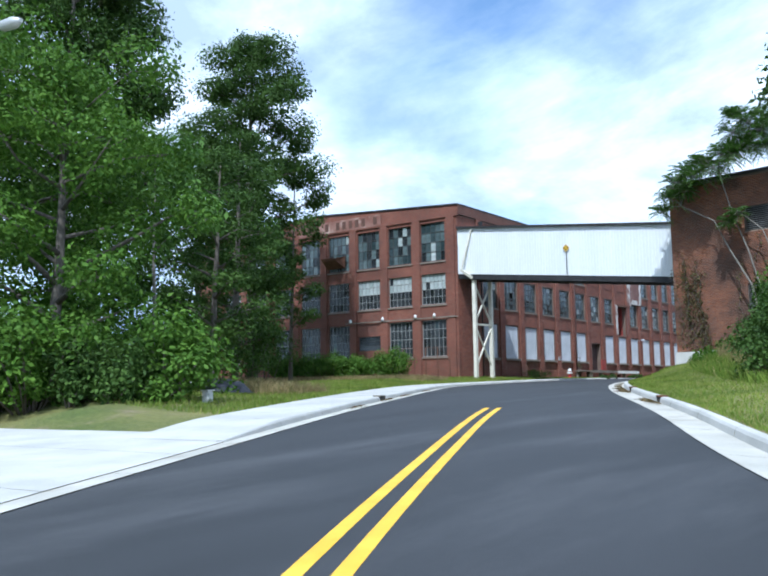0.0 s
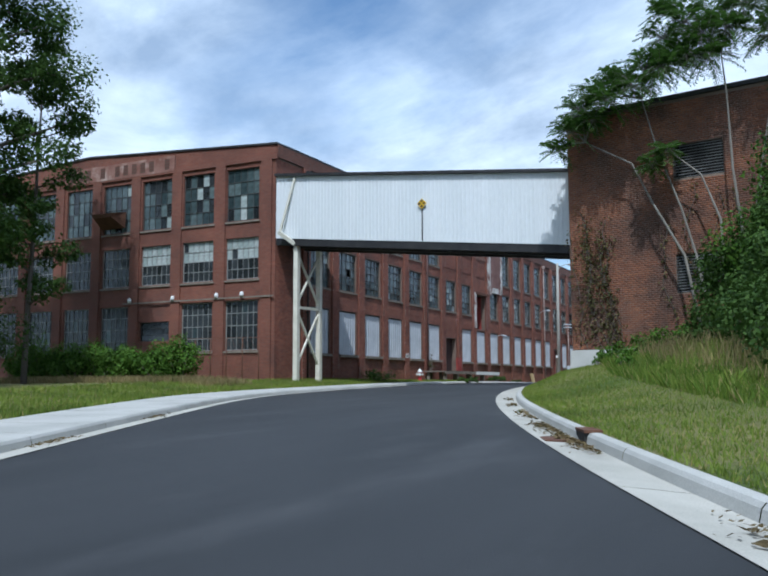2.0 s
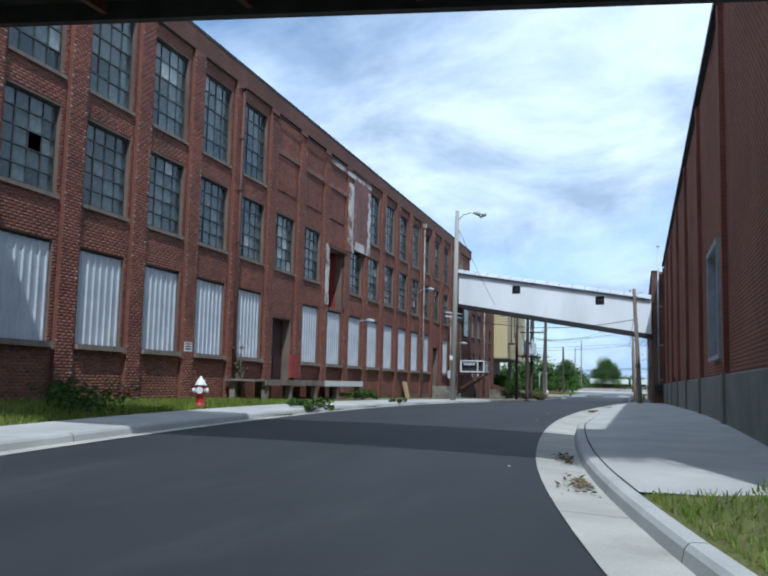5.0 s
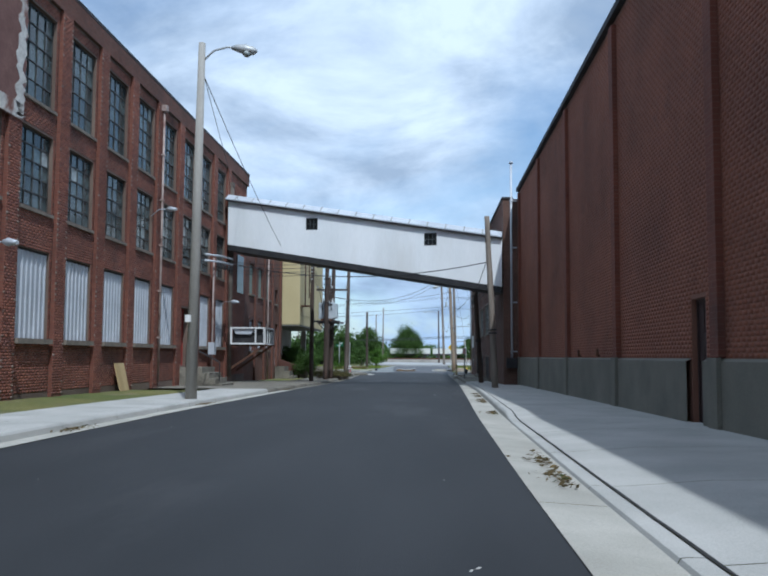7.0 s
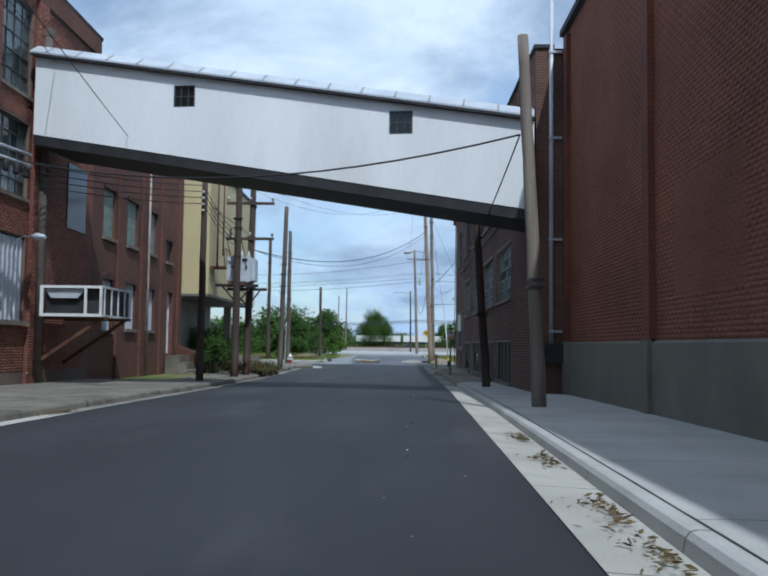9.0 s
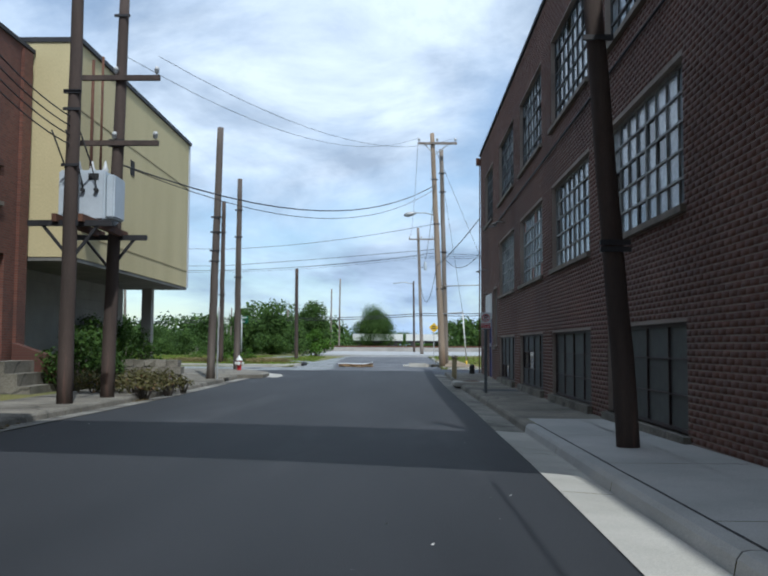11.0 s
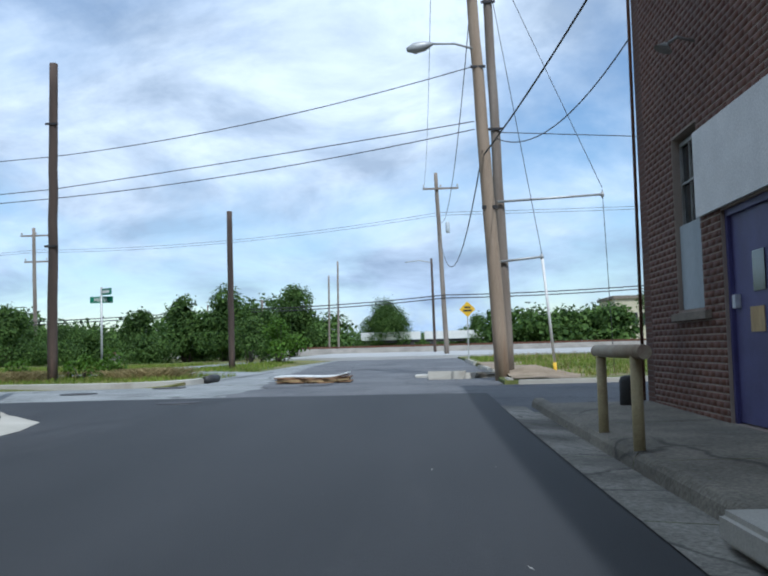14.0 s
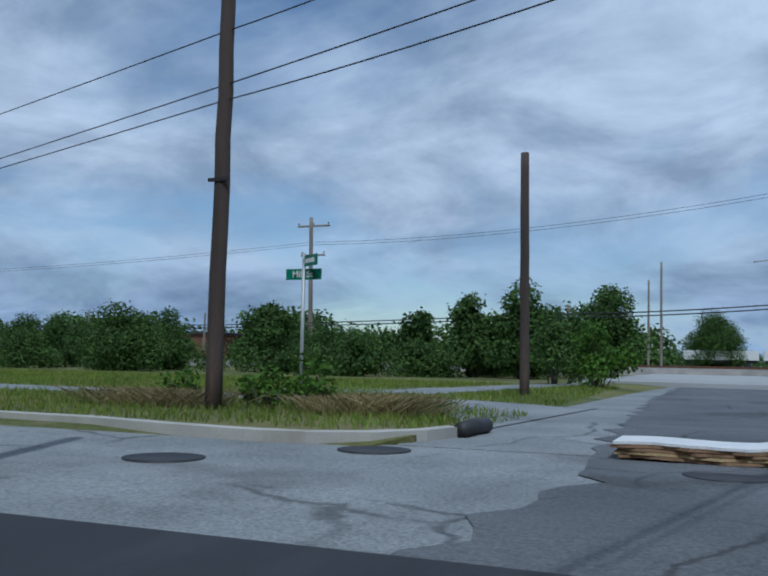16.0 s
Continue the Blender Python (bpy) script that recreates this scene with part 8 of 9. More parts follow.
for k, (x, y, rx, h) in enumerate(((11.94, 39.98, 2.1, 6.4), (13.87, 38.31, 2.4, 8.6), (10.5, 40.3, 1.7, 4.2), (15.4, 35.2, 2.7, 9.4), (12.9, 36.4, 2.0, 6.0), (17.0, 31.2, 2.9, 8.2), (18.6, 26.4, 2.9, 6.5), (14.8, 32.2, 1.9, 4.4), (11.5, 38.2, 1.5, 3.0), (13.3, 34.3, 1.5, 2.6), (15.9, 29.2, 1.7, 3.0), (12.5, 38.8, 2.1, 7.6))):
    bush("tall dense shrub thicket on the grass bank", (x, y, verge(x, y) - 0.1), rx, h, 80 + k, M_LEAF_BRIGHT if k % 3 == 0 else M_LEAF, 520, 0.16, 24)
for k, (x, y, rx, h) in enumerate(((9.6, 39.6, 1.0, 1.7), (10.6, 37.6, 1.2, 2.2), (11.4, 35.4, 1.3, 2.4), (11.8, 33.2, 1.3, 2.4), (12.2, 31.0, 1.3, 2.5), (12.7, 28.8, 1.2, 2.4), (13.1, 26.6, 1.2, 2.3), (13.5, 24.2, 1.1, 2.0), (13.9, 22.0, 1.0, 1.7), (12.2, 36.6, 1.7, 4.6), (13.0, 33.0, 1.7, 4.6), (13.7, 29.6, 1.6, 4.4), (14.3, 26.4, 1.5, 4.2), (14.9, 23.4, 1.3, 3.6))):
    bush("low leafy undergrowth at the edge of the thicket", (x, y, verge(x, y) - 0.1), rx, h, 180 + k, M_LEAF, 560, 0.13, 14)
for k, (x, y, rx, h) in enumerate(((7.04, 43.45, 0.8, 1.24), (6.01, 43.55, 0.64, 1.03), (6.47, 43.05, 0.64, 0.86), (7.71, 42.85, 0.74, 1.08), (5.65, 43.05, 0.42, 0.59), (8.32, 42.85, 0.95, 1.19), (5.39, 43.85, 0.37, 0.76), (7.6, 37.05, 0.42, 0.81), (9.46, 42.25, 0.95, 1.4), (10.38, 39.85, 1.06, 1.4))):
    bush("small leafy shrub on the grass bank", (x, y, verge(x, y) - 0.05), rx, h, 95 + k, M_LEAF_BRIGHT, 500, 0.13, 8)

# dry ivy on the warehouse end wall
rs = np.random.RandomState(5)
iv, bm = [], bmesh.new()
ir = random.Random(9)
for k in range(16):
    u, z = ir.uniform(0.1, 2.6) if k < 11 else ir.uniform(3, 7), 1.3
    pts = [Vector(east_end(u, -0.03, z))]
    while z < ir.uniform(4.5, 9.2):
        z += 0.45
        u = max(0.05, u + ir.uniform(-0.28, 0.24))
        pts.append(Vector(east_end(u, -0.03, z)))
        iv.append((*east_end(u, -0.05, z), 0.32 if u < 2.8 else 0.15, 0.32))
    tube(bm, pts, 0.013, 4, False)
ivy = thing("ivy", "dried brownish ivy clinging to the brick wall", "ivy", (0, 0, 0))
part("vine", bm, M_BARK, ivy)
q = leaf_quads(rs, iv, 95, 0.10, 0.8)
off = (q.mean(1) - np.array(east_end(0, 0, 0))) @ np.array((ey.x, ey.y, 0))
q -= (np.maximum(off + 0.04, 0) * 1.0)[:, None, None] * np.array((ey.x, ey.y, 0))
q += (np.maximum(-off - 0.14, 0) * 0.9)[:, None, None] * np.array((ey.x, ey.y, 0))
quads("foliage", q, M_LEAF_IVY, ivy)

# fence posts before the mill end wall
fence = thing("chain_fence", "rusty remains of a chain-link fence in the weeds", "fence", (0, 0, 0))
for k in range(6):
    bm = bmesh.new()
    x = -16.0 + 0.95 * k
    tube(bm, [(x, 45.8, verge(x, 45.8) - 0.2), (x, 45.8, verge(x, 45.8) + 2.0)], 0.025)
    part("post", bm, M_RUST, fence)
for z in (1.95, 1.1):
    bm = bmesh.new()
    tube(bm, [(-16.0, 45.8, 0.35 + z), (-11.2, 45.8, 0.3 + z)], 0.015)
    part("rail", bm, M_RUST, fence)
for k in range(16):
    bm = bmesh.new()
    x = -15.8 + 0.28 * k
    tube(bm, [(x, 45.8, 0.5), (x + 0.25, 45.82, 1.4), (x - 0.1, 45.8, 2.2)], 0.006, 4)
    part("strand", bm, M_RUST, fence)
wb = thing("utility_box", "small white utility box beside the pavement", "utility box", (2.3, 12.6, verge(2.3, 12.6)))
bm = bmesh.new()
box(bm, -0.12, 0.12, -0.1, 0.1, -0.1, 0.3)
bmesh.ops.bevel(bm, geom=bm.edges[:], offset=0.02, segments=2, affect="EDGES")
part("case", bm, M_WHITE, wb)
bm = bmesh.new()
box(bm, -0.14, 0.14, -0.12, 0.12, 0.3, 0.33)
part("lid", bm, M_WHITE, wb)
ht = thing("tarpaulin", "dark blue-black tarpaulin draped over a low heap", "tarpaulin", (-0.75, 15.9, verge(-0.75, 15.9) - 0.02), rz=-20)
bm = bmesh.new()
bmesh.ops.create_grid(bm, x_segments=18, y_segments=14, size=1)
for v in bm.verts:
    x, y = v.co.x, v.co.y
    v.co = Vector((x * 0.95, y * 0.7, 0.46 * (1 - abs(x) ** 5) * (1 - abs(y) ** 5) * (0.92 - 0.12 * x) + 0.025 * math.sin(9 * x + 4 * y) * (1 - x * x)))
part("sheet", bm, plain("black_tarpaulin", (0.008, 0.010, 0.016), (0.018, 0.021, 0.032), 3, 0.55), ht, "", True)

# grass
grass("lawn", "short sunlit grass along the kerb", 1, 60000, beside_right(4, 46.3, 0.02, 4.2), 0.07, M_GRASS, 0.007)
grass("seed_heads", "pale dry seed stalks above the bank grass", 12, 3000, beside_right(26, 42.5, 4.0, 8.0), 0.6, M_GRASS_DRY, 0.006, lambda x, y: x > 6.5, 0.2)
grass("tall_grass", "taller green grass on the bank", 2, 60000, beside_right(8, 45.5, 2.8, 8.5), 0.30, M_GRASS_TALL, 0.009, lambda x, y: (x > 5.2 or y < 40.5) and math.sin(1.9 * x + 0.7 * y) + math.sin(2.7 * y - 1.1 * x) + 0.35 * (x - kerb_right(y)) > 1.0)
grass("verge_grass", "rough grass beside the pavement", 3, 42000, beside_left(10, 66, 0.0, 4.5), 0.13, M_GRASS, 0.010, lambda x, y: y < 66 and x > -11.5)
grass("dry_verge_grass", "dry tan grass at the foot of the shrubs", 4, 4500, patch(-2.6, 0.6, 16.3, 19.6), 0.36, M_GRASS_DRY, 0.010, lambda x, y: x < kerb_left(y) - 2.7)
grass("weeds", "tan weeds before the hedge", 5, 12000, patch(-24, -9.5, 39.6, 43), 0.28, M_GRASS_DRY, 0.010, lambda x, y: x < kerb_left(y) - 3.0)


def off_drive(x, y):
    """True on the grass beyond the street corner, off the two drives."""
    if y < 147.2 + 0.9 * max(0, x + 7.2) or x > -5.9 - 0.02 * (y - 150):
        return False
    return not (152.7 < y < 155.3 or (y > 156.8 and -9.4 - 0.02 * (y - 157) < x - 0.14 * (y - 171) * (y < 171) < -7.0))


def tuft_area(rs, n):
    """Rounded tussocks, thick on either side of the sign and thin elsewhere."""
    c = np.random.RandomState(3)
    cx = np.concatenate([c.uniform(-9.0, -7.4, 16), c.uniform(-13.4, -10.8, 10)])
    cy = np.concatenate([c.uniform(149.6, 151.2, 16), c.uniform(149.4, 151.6, 10)])
    k = rs.randint(0, len(cx), n)
    return cx[k] + 0.3 * rs.normal(size=n), cy[k] + 0.3 * rs.normal(size=n)


grass("island_grass", "long dry grass on the street corner", 6, 9000, tuft_area, 0.26, M_GRASS_DRY, 0.005, lambda x, y: 146.9 + 0.5 * max(0, x + 7.5) < y < 152.5 and x < -6.2, 1.0)
grass("island_lawn", "patchy green and tan grass", 7, 60000, patch(-34, -5.6, 146.9, 168), 0.13, M_GRASS, 0.012, off_drive)
def field_cover(x, y):
    """True where the field is not worn down to soil."""
    if x < 3.5 + 0.35 * math.sin(1.7 * y) + 0.2 * math.sin(4.1 * y + 1) and y < 157:
        return False
    return math.sin(0.9 * x + 0.35 * y) + math.sin(1.7 * y - 0.6 * x) + 0.6 * math.sin(3.1 * x + 2.3 * y) > -1.15


grass("field_grass", "patchy grass field beyond the pavement", 8, 60000, patch(2.3, 34, 144.3, 168), 0.12, M_GRASS, 0.014, field_cover)
grass("field_straw", "dry tan stalks scattered over the field", 14, 9000, patch(3.2, 34, 144.6, 168), 0.22, M_GRASS_DRY, 0.010, lambda x, y: math.sin(0.9 * x + 0.35 * y) + math.sin(1.7 * y - 0.6 * x) < 0.2 or y > 162)
for k, (x, y, rx, h) in enumerate(((-10.15, 150.3, 0.55, 0.95), (-9.55, 150.6, 0.6, 1.05), (-9.15, 150.3, 0.4, 0.75), (-10.9, 150.9, 0.5, 0.7), (-12.6, 151.2, 0.6, 0.8))):
    bush("leafy weeds round the pole and sign", (x, y, verge(x, y)), rx, h, 120 + k, M_LEAF_BRIGHT, 500, 0.12, 8)
for k, (x, y, rx, h) in enumerate(((-10.9, 134.6, 0.8, 2.3), (-11.6, 133.3, 1.0, 2.9), (-12.6, 133.0, 1.1, 2.9), (-11.1, 132.6, 0.7, 2.2), (-12.1, 134.5, 1.0, 2.7), (-9.6, 123.6, 1.0, 2.1), (-9.9, 125.2, 1.1, 2.4), (-10.4, 127.6, 1.1, 2.4), (-11.4, 130.2, 1.1, 2.5))):
    bush("dark unkempt shrub before the yellow building", (x, y, verge(x, y)), rx, h, 130 + k, M_LEAF, 520, 0.12, 18)
for k, (x, y, rx, h) in enumerate(((-6.75, 120.6, 0.65, 0.5), (-7.2, 121.6, 0.85, 0.75), (-6.55, 122.3, 0.6, 0.6), (-7.3, 123.0, 0.7, 0.6), (-6.5, 123.6, 0.4, 0.35), (-8.3, 121.9, 0.9, 0.7))):
    bush("heap of dry brushwood on the pavement", (x, y, verge(x, y) + 0.09), rx, h, 140 + k, M_LEAF_IVY, 420, 0.10, 16, "brush_heap", "brush heap")

# fallen branches on the west gutter
def branch(label, x, y, z, size, seed, leaf_mat):
    r, rs = random.Random(seed), np.random.RandomState(seed)
    ob = thing("fallen_branch", label, "branch", (x, y, z), "fallen branches")
    cl = []
    for k in range(9):
        a = r.uniform(0, 2 * PI)
        e = Vector((math.cos(a) * size, math.sin(a) * size * 0.7, r.uniform(0.02, 0.4) * size))
        bm = bmesh.new()
        tube(bm, [(0, 0, 0.03), e * 0.5 + Vector((0, 0, 0.25 * size)), e], [0.018, 0.012, 0.004], 5)
        part("twig", bm, M_BARK, ob)
        for f in (0.45, 0.75, 1.0):
            cl.append((e.x * f, e.y * f, e.z * f + 0.10 + 0.2 * size * (1 - f), 0.18 * size, 0.12 * size))
    quads("foliage", leaf_quads(rs, cl, 1300, 0.10), leaf_mat, ob)


branch("leafy broken branch lying in the gutter", -6.35, 60.5, 0.05, 0.62, 1, M_LEAF)
branch("leafy broken branch on the pavement edge", -8.3, 71.2, 0.17, 0.6, 2, M_LEAF)
branch("small leafy branch in the gutter", -6.75, 70.8, 0.05, 0.35, 3, M_LEAF)
branch("leafy debris by the dock", -9.6, 74.6, 0.15, 0.7, 4, M_LEAF)
bush("dark low shrub beside the pavement", (-9.3, 54.2, verge(-9.3, 54.2)), 1.3, 0.75, 150, M_LEAF, 520, 0.10, 12)
bush("vine climbing the mill wall", (-11.4, 66.5, 0.2), 0.35, 2.6, 151, M_LEAF_IVY, 380, 0.12, 9, "vine", "vine")


def litter(name, label, seed, n, area, size, material):
    rs = np.random.RandomState(seed)
    x, y = area(rs, n)
    z = np.array([road_z(b) for b in y]) + 0.012
    a = rs.uniform(0, 2 * PI, n)
    s = size * rs.uniform(0.4, 1.5, n)
    u = np.stack([np.cos(a) * s, np.sin(a) * s, rs.uniform(-0.2, 0.4, n) * s], 1)
    w = np.stack([-np.sin(a) * s * 0.35, np.cos(a) * s * 0.35, rs.uniform(0, 0.3, n) * s], 1)
    p = np.stack([x, y, z + 0.25 * s], 1)
    tagged(quads(name, np.stack([p - u, p + w, p + u, p - w], 1), material), label, "litter", kind="stuff")


def gutter_heaps(spots, side):
    def area(rs, n):
        k = rs.randint(0, len(spots), n)
        y = np.array([spots[j] for j in k]) + rs.normal(size=n) * 0.35
        x = np.array([(kerb_right(q) - 0.1) if side > 0 else (kerb_left(q) + 0.1) for q in y]) - side * np.abs(rs.normal(size=n)) * 0.12
        return x, y
    return area


litter("dead_leaves", "heaps of dead leaves and twigs in the gutter", 3, 2600, gutter_heaps([15.5, 16.1, 16.7, 21.3, 21.8, 22.3, 22.8, 23.3, 24.2, 24.4, 26.5, 27.8, 30.8, 34, 47.5, 50, 68.5, 70, 80, 85.5, 87, 90, 92.5], 1), 0.035, M_DEAD_LEAF)
litter("dead_leaves", "dead leaves and grit in the gutter", 4, 1500, gutter_heaps([14, 17.4, 20, 25, 58, 62, 66, 74, 83, 96, 112, 120], -1), 0.035, M_DEAD_LEAF)
litter("road_grit", "small pale stones strewn on the asphalt", 5, 420, lambda rs, n: (rs.uniform(-5.6, 0.8, n), rs.uniform(44, 139, n)), 0.018, M_WALK)

# ---- distance ----
far = np.random.RandomState(77)


def thicket(name, label, seed, spots, per, leaf):
    rs = np.random.RandomState(seed)
    tagged(quads(name, leaf_quads(rs, spots, per, leaf, 0.85), M_LEAF_FAR), label, "thicket", kind="stuff")


spots = []
fr = random.Random(4)
for k in range(118):
    # one rounded young tree or shrub after another
    x = -130 + 121 * (k / 118) + fr.uniform(-0.6, 0.6)
    y = fr.uniform(173, 186) if x < -14 else fr.uniform(177, 190)
    top = fr.choice((2.0, 2.5, 2.9, 3.3, 3.9)) + 0.5 * math.sin(x * 0.13 + 1)
    wide = fr.uniform(1.0, 1.8)
    for j in range(12):
        q = (j + fr.random()) / 12
        a, c = fr.uniform(0, 2 * PI), fr.uniform(0.45, 0.8) * wide * (1 - 0.3 * q)
        rr = wide * (1 - 0.8 * q * q) * fr.uniform(0.2, 0.9)
        spots.append((x + math.cos(a) * rr, y + math.sin(a) * rr, max(0.5, (top - c * 0.7) * (0.12 + 0.88 * q)), c, c * 0.75))
for k in range(230):
    x = -130 + 119 * k / 230
    c = fr.uniform(0.7, 1.1)
    spots.append((x, fr.uniform(174, 189), fr.uniform(0.4, 1.5), c, c * 0.8))
thicket("roadside_thicket", "dense green thicket beyond the grass", 21, spots, 600, 0.13)
spots = []
for k in range(170):
    x = -160 + 150 * k / 170
    c = fr.uniform(2.0, 3.6)
    spots.append((x, fr.uniform(225, 245), fr.uniform(1.0, 4.6 + 1.6 * math.sin(x * 0.2)), c, c * 0.8))
for k in range(60):
    x = 9 + 18 * k / 60
    c = fr.uniform(1.4, 2.4)
    spots.append((x, fr.uniform(232, 246), fr.uniform(0.8, 4.6), c, c * 0.8))
for k in range(120):
    x = -170 + 420 * k / 120
    c = fr.uniform(5, 9)
    spots.append((x, fr.uniform(430, 520), fr.uniform(1, 4.5), c, c * 0.5))
thicket("distant_trees", "distant belt of green trees", 22, spots, 90, 0.55)
for k, (label, x, y, rx, h) in enumerate((("rounded leafy tree rising over the thicket", -9.6, 190, 2.1, 6.4), ("broad leafy tree standing in the thicket", -12.2, 179, 1.9, 5.0), ("leafy tree standing in the thicket", -15.2, 180, 1.6, 4.8), ("slender leafy tree standing in the thicket", -18.8, 182, 1.3, 4.2), ("leafy tree standing in the thicket", -27, 180, 1.9, 4.7), ("rounded leafy tree far down the road", -5.2, 258, 4.4, 8.4), ("rounded leafy tree beyond the highway", 8.6, 258, 3.0, 5.6), ("low rounded tree beside the thicket", -12.5, 188, 2.2, 4.6))):
    bush(label, (x, y, 0.0), rx, h, 201 + k, M_LEAF_FAR, 620, 0.24, 30, "tree", "tree")
for k, (x, y, h) in enumerate(((23.0, 205, 8.6), (26.2, 203, 9.8), (30.0, 201, 10.2), (34.5, 199, 10.4), (39.5, 197, 10.4))):
    bush("dark rounded tree beside the far road", (x, y, 0), 2.9, h, 210 + k, M_LEAF, 480, 0.24, 30, "tree", "tree")
bush("round green bush at the road edge", (-6.8, 166.5, 0.0), 1.3, 3.0, 220, M_LEAF_BRIGHT, 420, 0.17, 16)
bush("round green bush at the road edge", (-8.9, 169.5, 0.0), 1.7, 2.6, 221, M_LEAF_FAR, 380, 0.17, 14)

bm = bmesh.new()
for x0, x1, y0, y1 in ((-9, 120, 175, 226),):
    q = [(x0, y0), (x1, y0 - 25), (x1, y1), (x0, y1)]
    hexa(bm, [(x, y, -0.4) for x, y in q], [(x, y, 0.17 if y < 200 else 0.22) for x, y in q])
tagged(put_bm(bm, "main_road", plain("pale_road_concrete", (0.36, 0.36, 0.35), (0.46, 0.46, 0.445), 0.2, 0.9, spot=(0.30, 0.29, 0.26), spot_at=(0.55, 0.7), stretch=(0.3, 1, 1))), "pale concrete highway running across", "road", kind="structure")
tr = thing("rail_line", "rusty rails on a low bank across the far road", "railway", (0, 214, 0))
for dy, z in ((0, 0.75), (1.5, 0.8)):
    bm = bmesh.new()
    box(bm, -60, 130, dy, dy + 0.12, z, z + 0.14)
    part("rail", bm, M_RUST, tr)
bm = bmesh.new()
hexa(bm, [(-60, -1.5, 0.0), (130, -1.5, 0.0), (130, 3.2, 0.0), (-60, 3.2, 0.0)], [(-60, -0.4, 0.74), (130, -0.4, 0.74), (130, 2.2, 0.74), (-60, 2.2, 0.74)])
part("bank", bm, plain("ballast", (0.20, 0.185, 0.16), (0.30, 0.28, 0.245), 0.8, 0.95), tr)
for k in range(4):
    w = thing("white_trailer", "long low white trailer parked beyond the railway", "trailer", (-9.0 + 9.6 * k, 256, 0.6), "white trailers")
    bm = bmesh.new()
    box(bm, 0, 9.0, 0, 2.4, 1.25, 2.45)
    part("body", bm, M_WHITE, w)
    bm = bmesh.new()
    box(bm, 0.2, 8.8, 0.2, 2.2, 0.85, 1.25)
    part("chassis", bm, M_DARK_METAL, w)
    for x in (1.2, 6.6, 7.7):
        bm = bmesh.new()
        tube(bm, [(x, 0.1, 0.45), (x, 0.4, 0.45)], 0.45, 14)
        part("wheel", bm, M_INK, w)
bb = thing("beige_building", "flat-roofed beige building beyond the trees", "building", (30.5, 262, 0))
bm = bmesh.new()
box(bm, 0, 14, 0, 12, 0, 7.4)
part("wall", bm, plain("beige_wall", (0.52, 0.47, 0.33), (0.60, 0.55, 0.40), 0.5, 0.85), bb)
bm = bmesh.new()
box(bm, -0.3, 14.3, -0.3, 12.3, 7.4, 7.9)
part("roof_edge", bm, M_SILL, bb)
for x in (0.6, 4.2, 8.0):
    bm = bmesh.new()
    box(bm, x, x + 2.8, -0.06, 0.0, 3.2, 5.2)
    part("window", bm, M_GLASS_DK, bb)
rb_ = thing("brick_shed", "low red-brick building behind the thicket", "building", (-69, 222, 0))
bm = bmesh.new()
box(bm, 0, 11, 0, 8, 0, 3.6)
part("wall", bm, M_BRICK_LX, rb_)
bm = bmesh.new()
box(bm, -0.3, 11.3, -0.3, 8.3, 3.6, 3.85)
part("roof", bm, M_ROOF, rb_)

# ---- bricks, laid piece by piece on the walls that the street passes ----
def brick_piece(name, tones, dirt, dirt_at, pale=None):
    """Fired clay; each brick takes its own tone, and soot lies over many at once."""
    def build(nt, b, n, l):
        g, o = n("ShaderNodeNewGeometry"), n("ShaderNodeObjectInfo")
        add, fr = n("ShaderNodeMath"), n("ShaderNodeMath")
        add.operation, fr.operation = "ADD", "FRACT"
        l(g.outputs["Random Per Island"], add.inputs[0]); l(o.outputs["Random"], add.inputs[1]); l(add.outputs[0], fr.inputs[0])
        r = n("ShaderNodeValToRGB")
        el = r.color_ramp.elements
        el[0].color, el[1].color = (*tones[0], 1), (*tones[-1], 1)
        for k, t in enumerate(tones[1:-1]):
            el.new((k + 1) / (len(tones) - 1)).color = (*t, 1)
        l(fr.outputs[0], r.inputs[0])
        v = g.outputs["Position"]
        big = ramp2(n, l, noise_tex(n, l, v, 0.3, 6, 0.6), 0.3, 0.7, (0.66, 0.64, 0.64), (1.15, 1.1, 1.05))
        col = mixc(n, l, 1.0, r.outputs[0], big, "MULTIPLY")
        m = ramp2(n, l, noise_tex(n, l, v, 0.55, 8, 0.68), dirt_at[0], dirt_at[1], (0, 0, 0), (0.8, 0.8, 0.8))
        col = mixc(n, l, m, col, dirt)
        if pale:
            m = ramp2(n, l, noise_tex(n, l, v, 0.9, 9, 0.72), 0.62, 0.76, (0, 0, 0), (0.55, 0.55, 0.55))
            col = mixc(n, l, m, col, pale)
        grain = noise_tex(n, l, v, 60, 3)
        col = mixc(n, l, 0.35, col, ramp2(n, l, grain, 0.3, 0.7, (0.4, 0.4, 0.4), (1, 1, 1)), "MULTIPLY")
        l(col, b.inputs["Base Color"])
        b.inputs["Roughness"].default_value = 0.88
        bumped(n, l, b, grain, 0.4, 0.008)
    return mat(name, build)


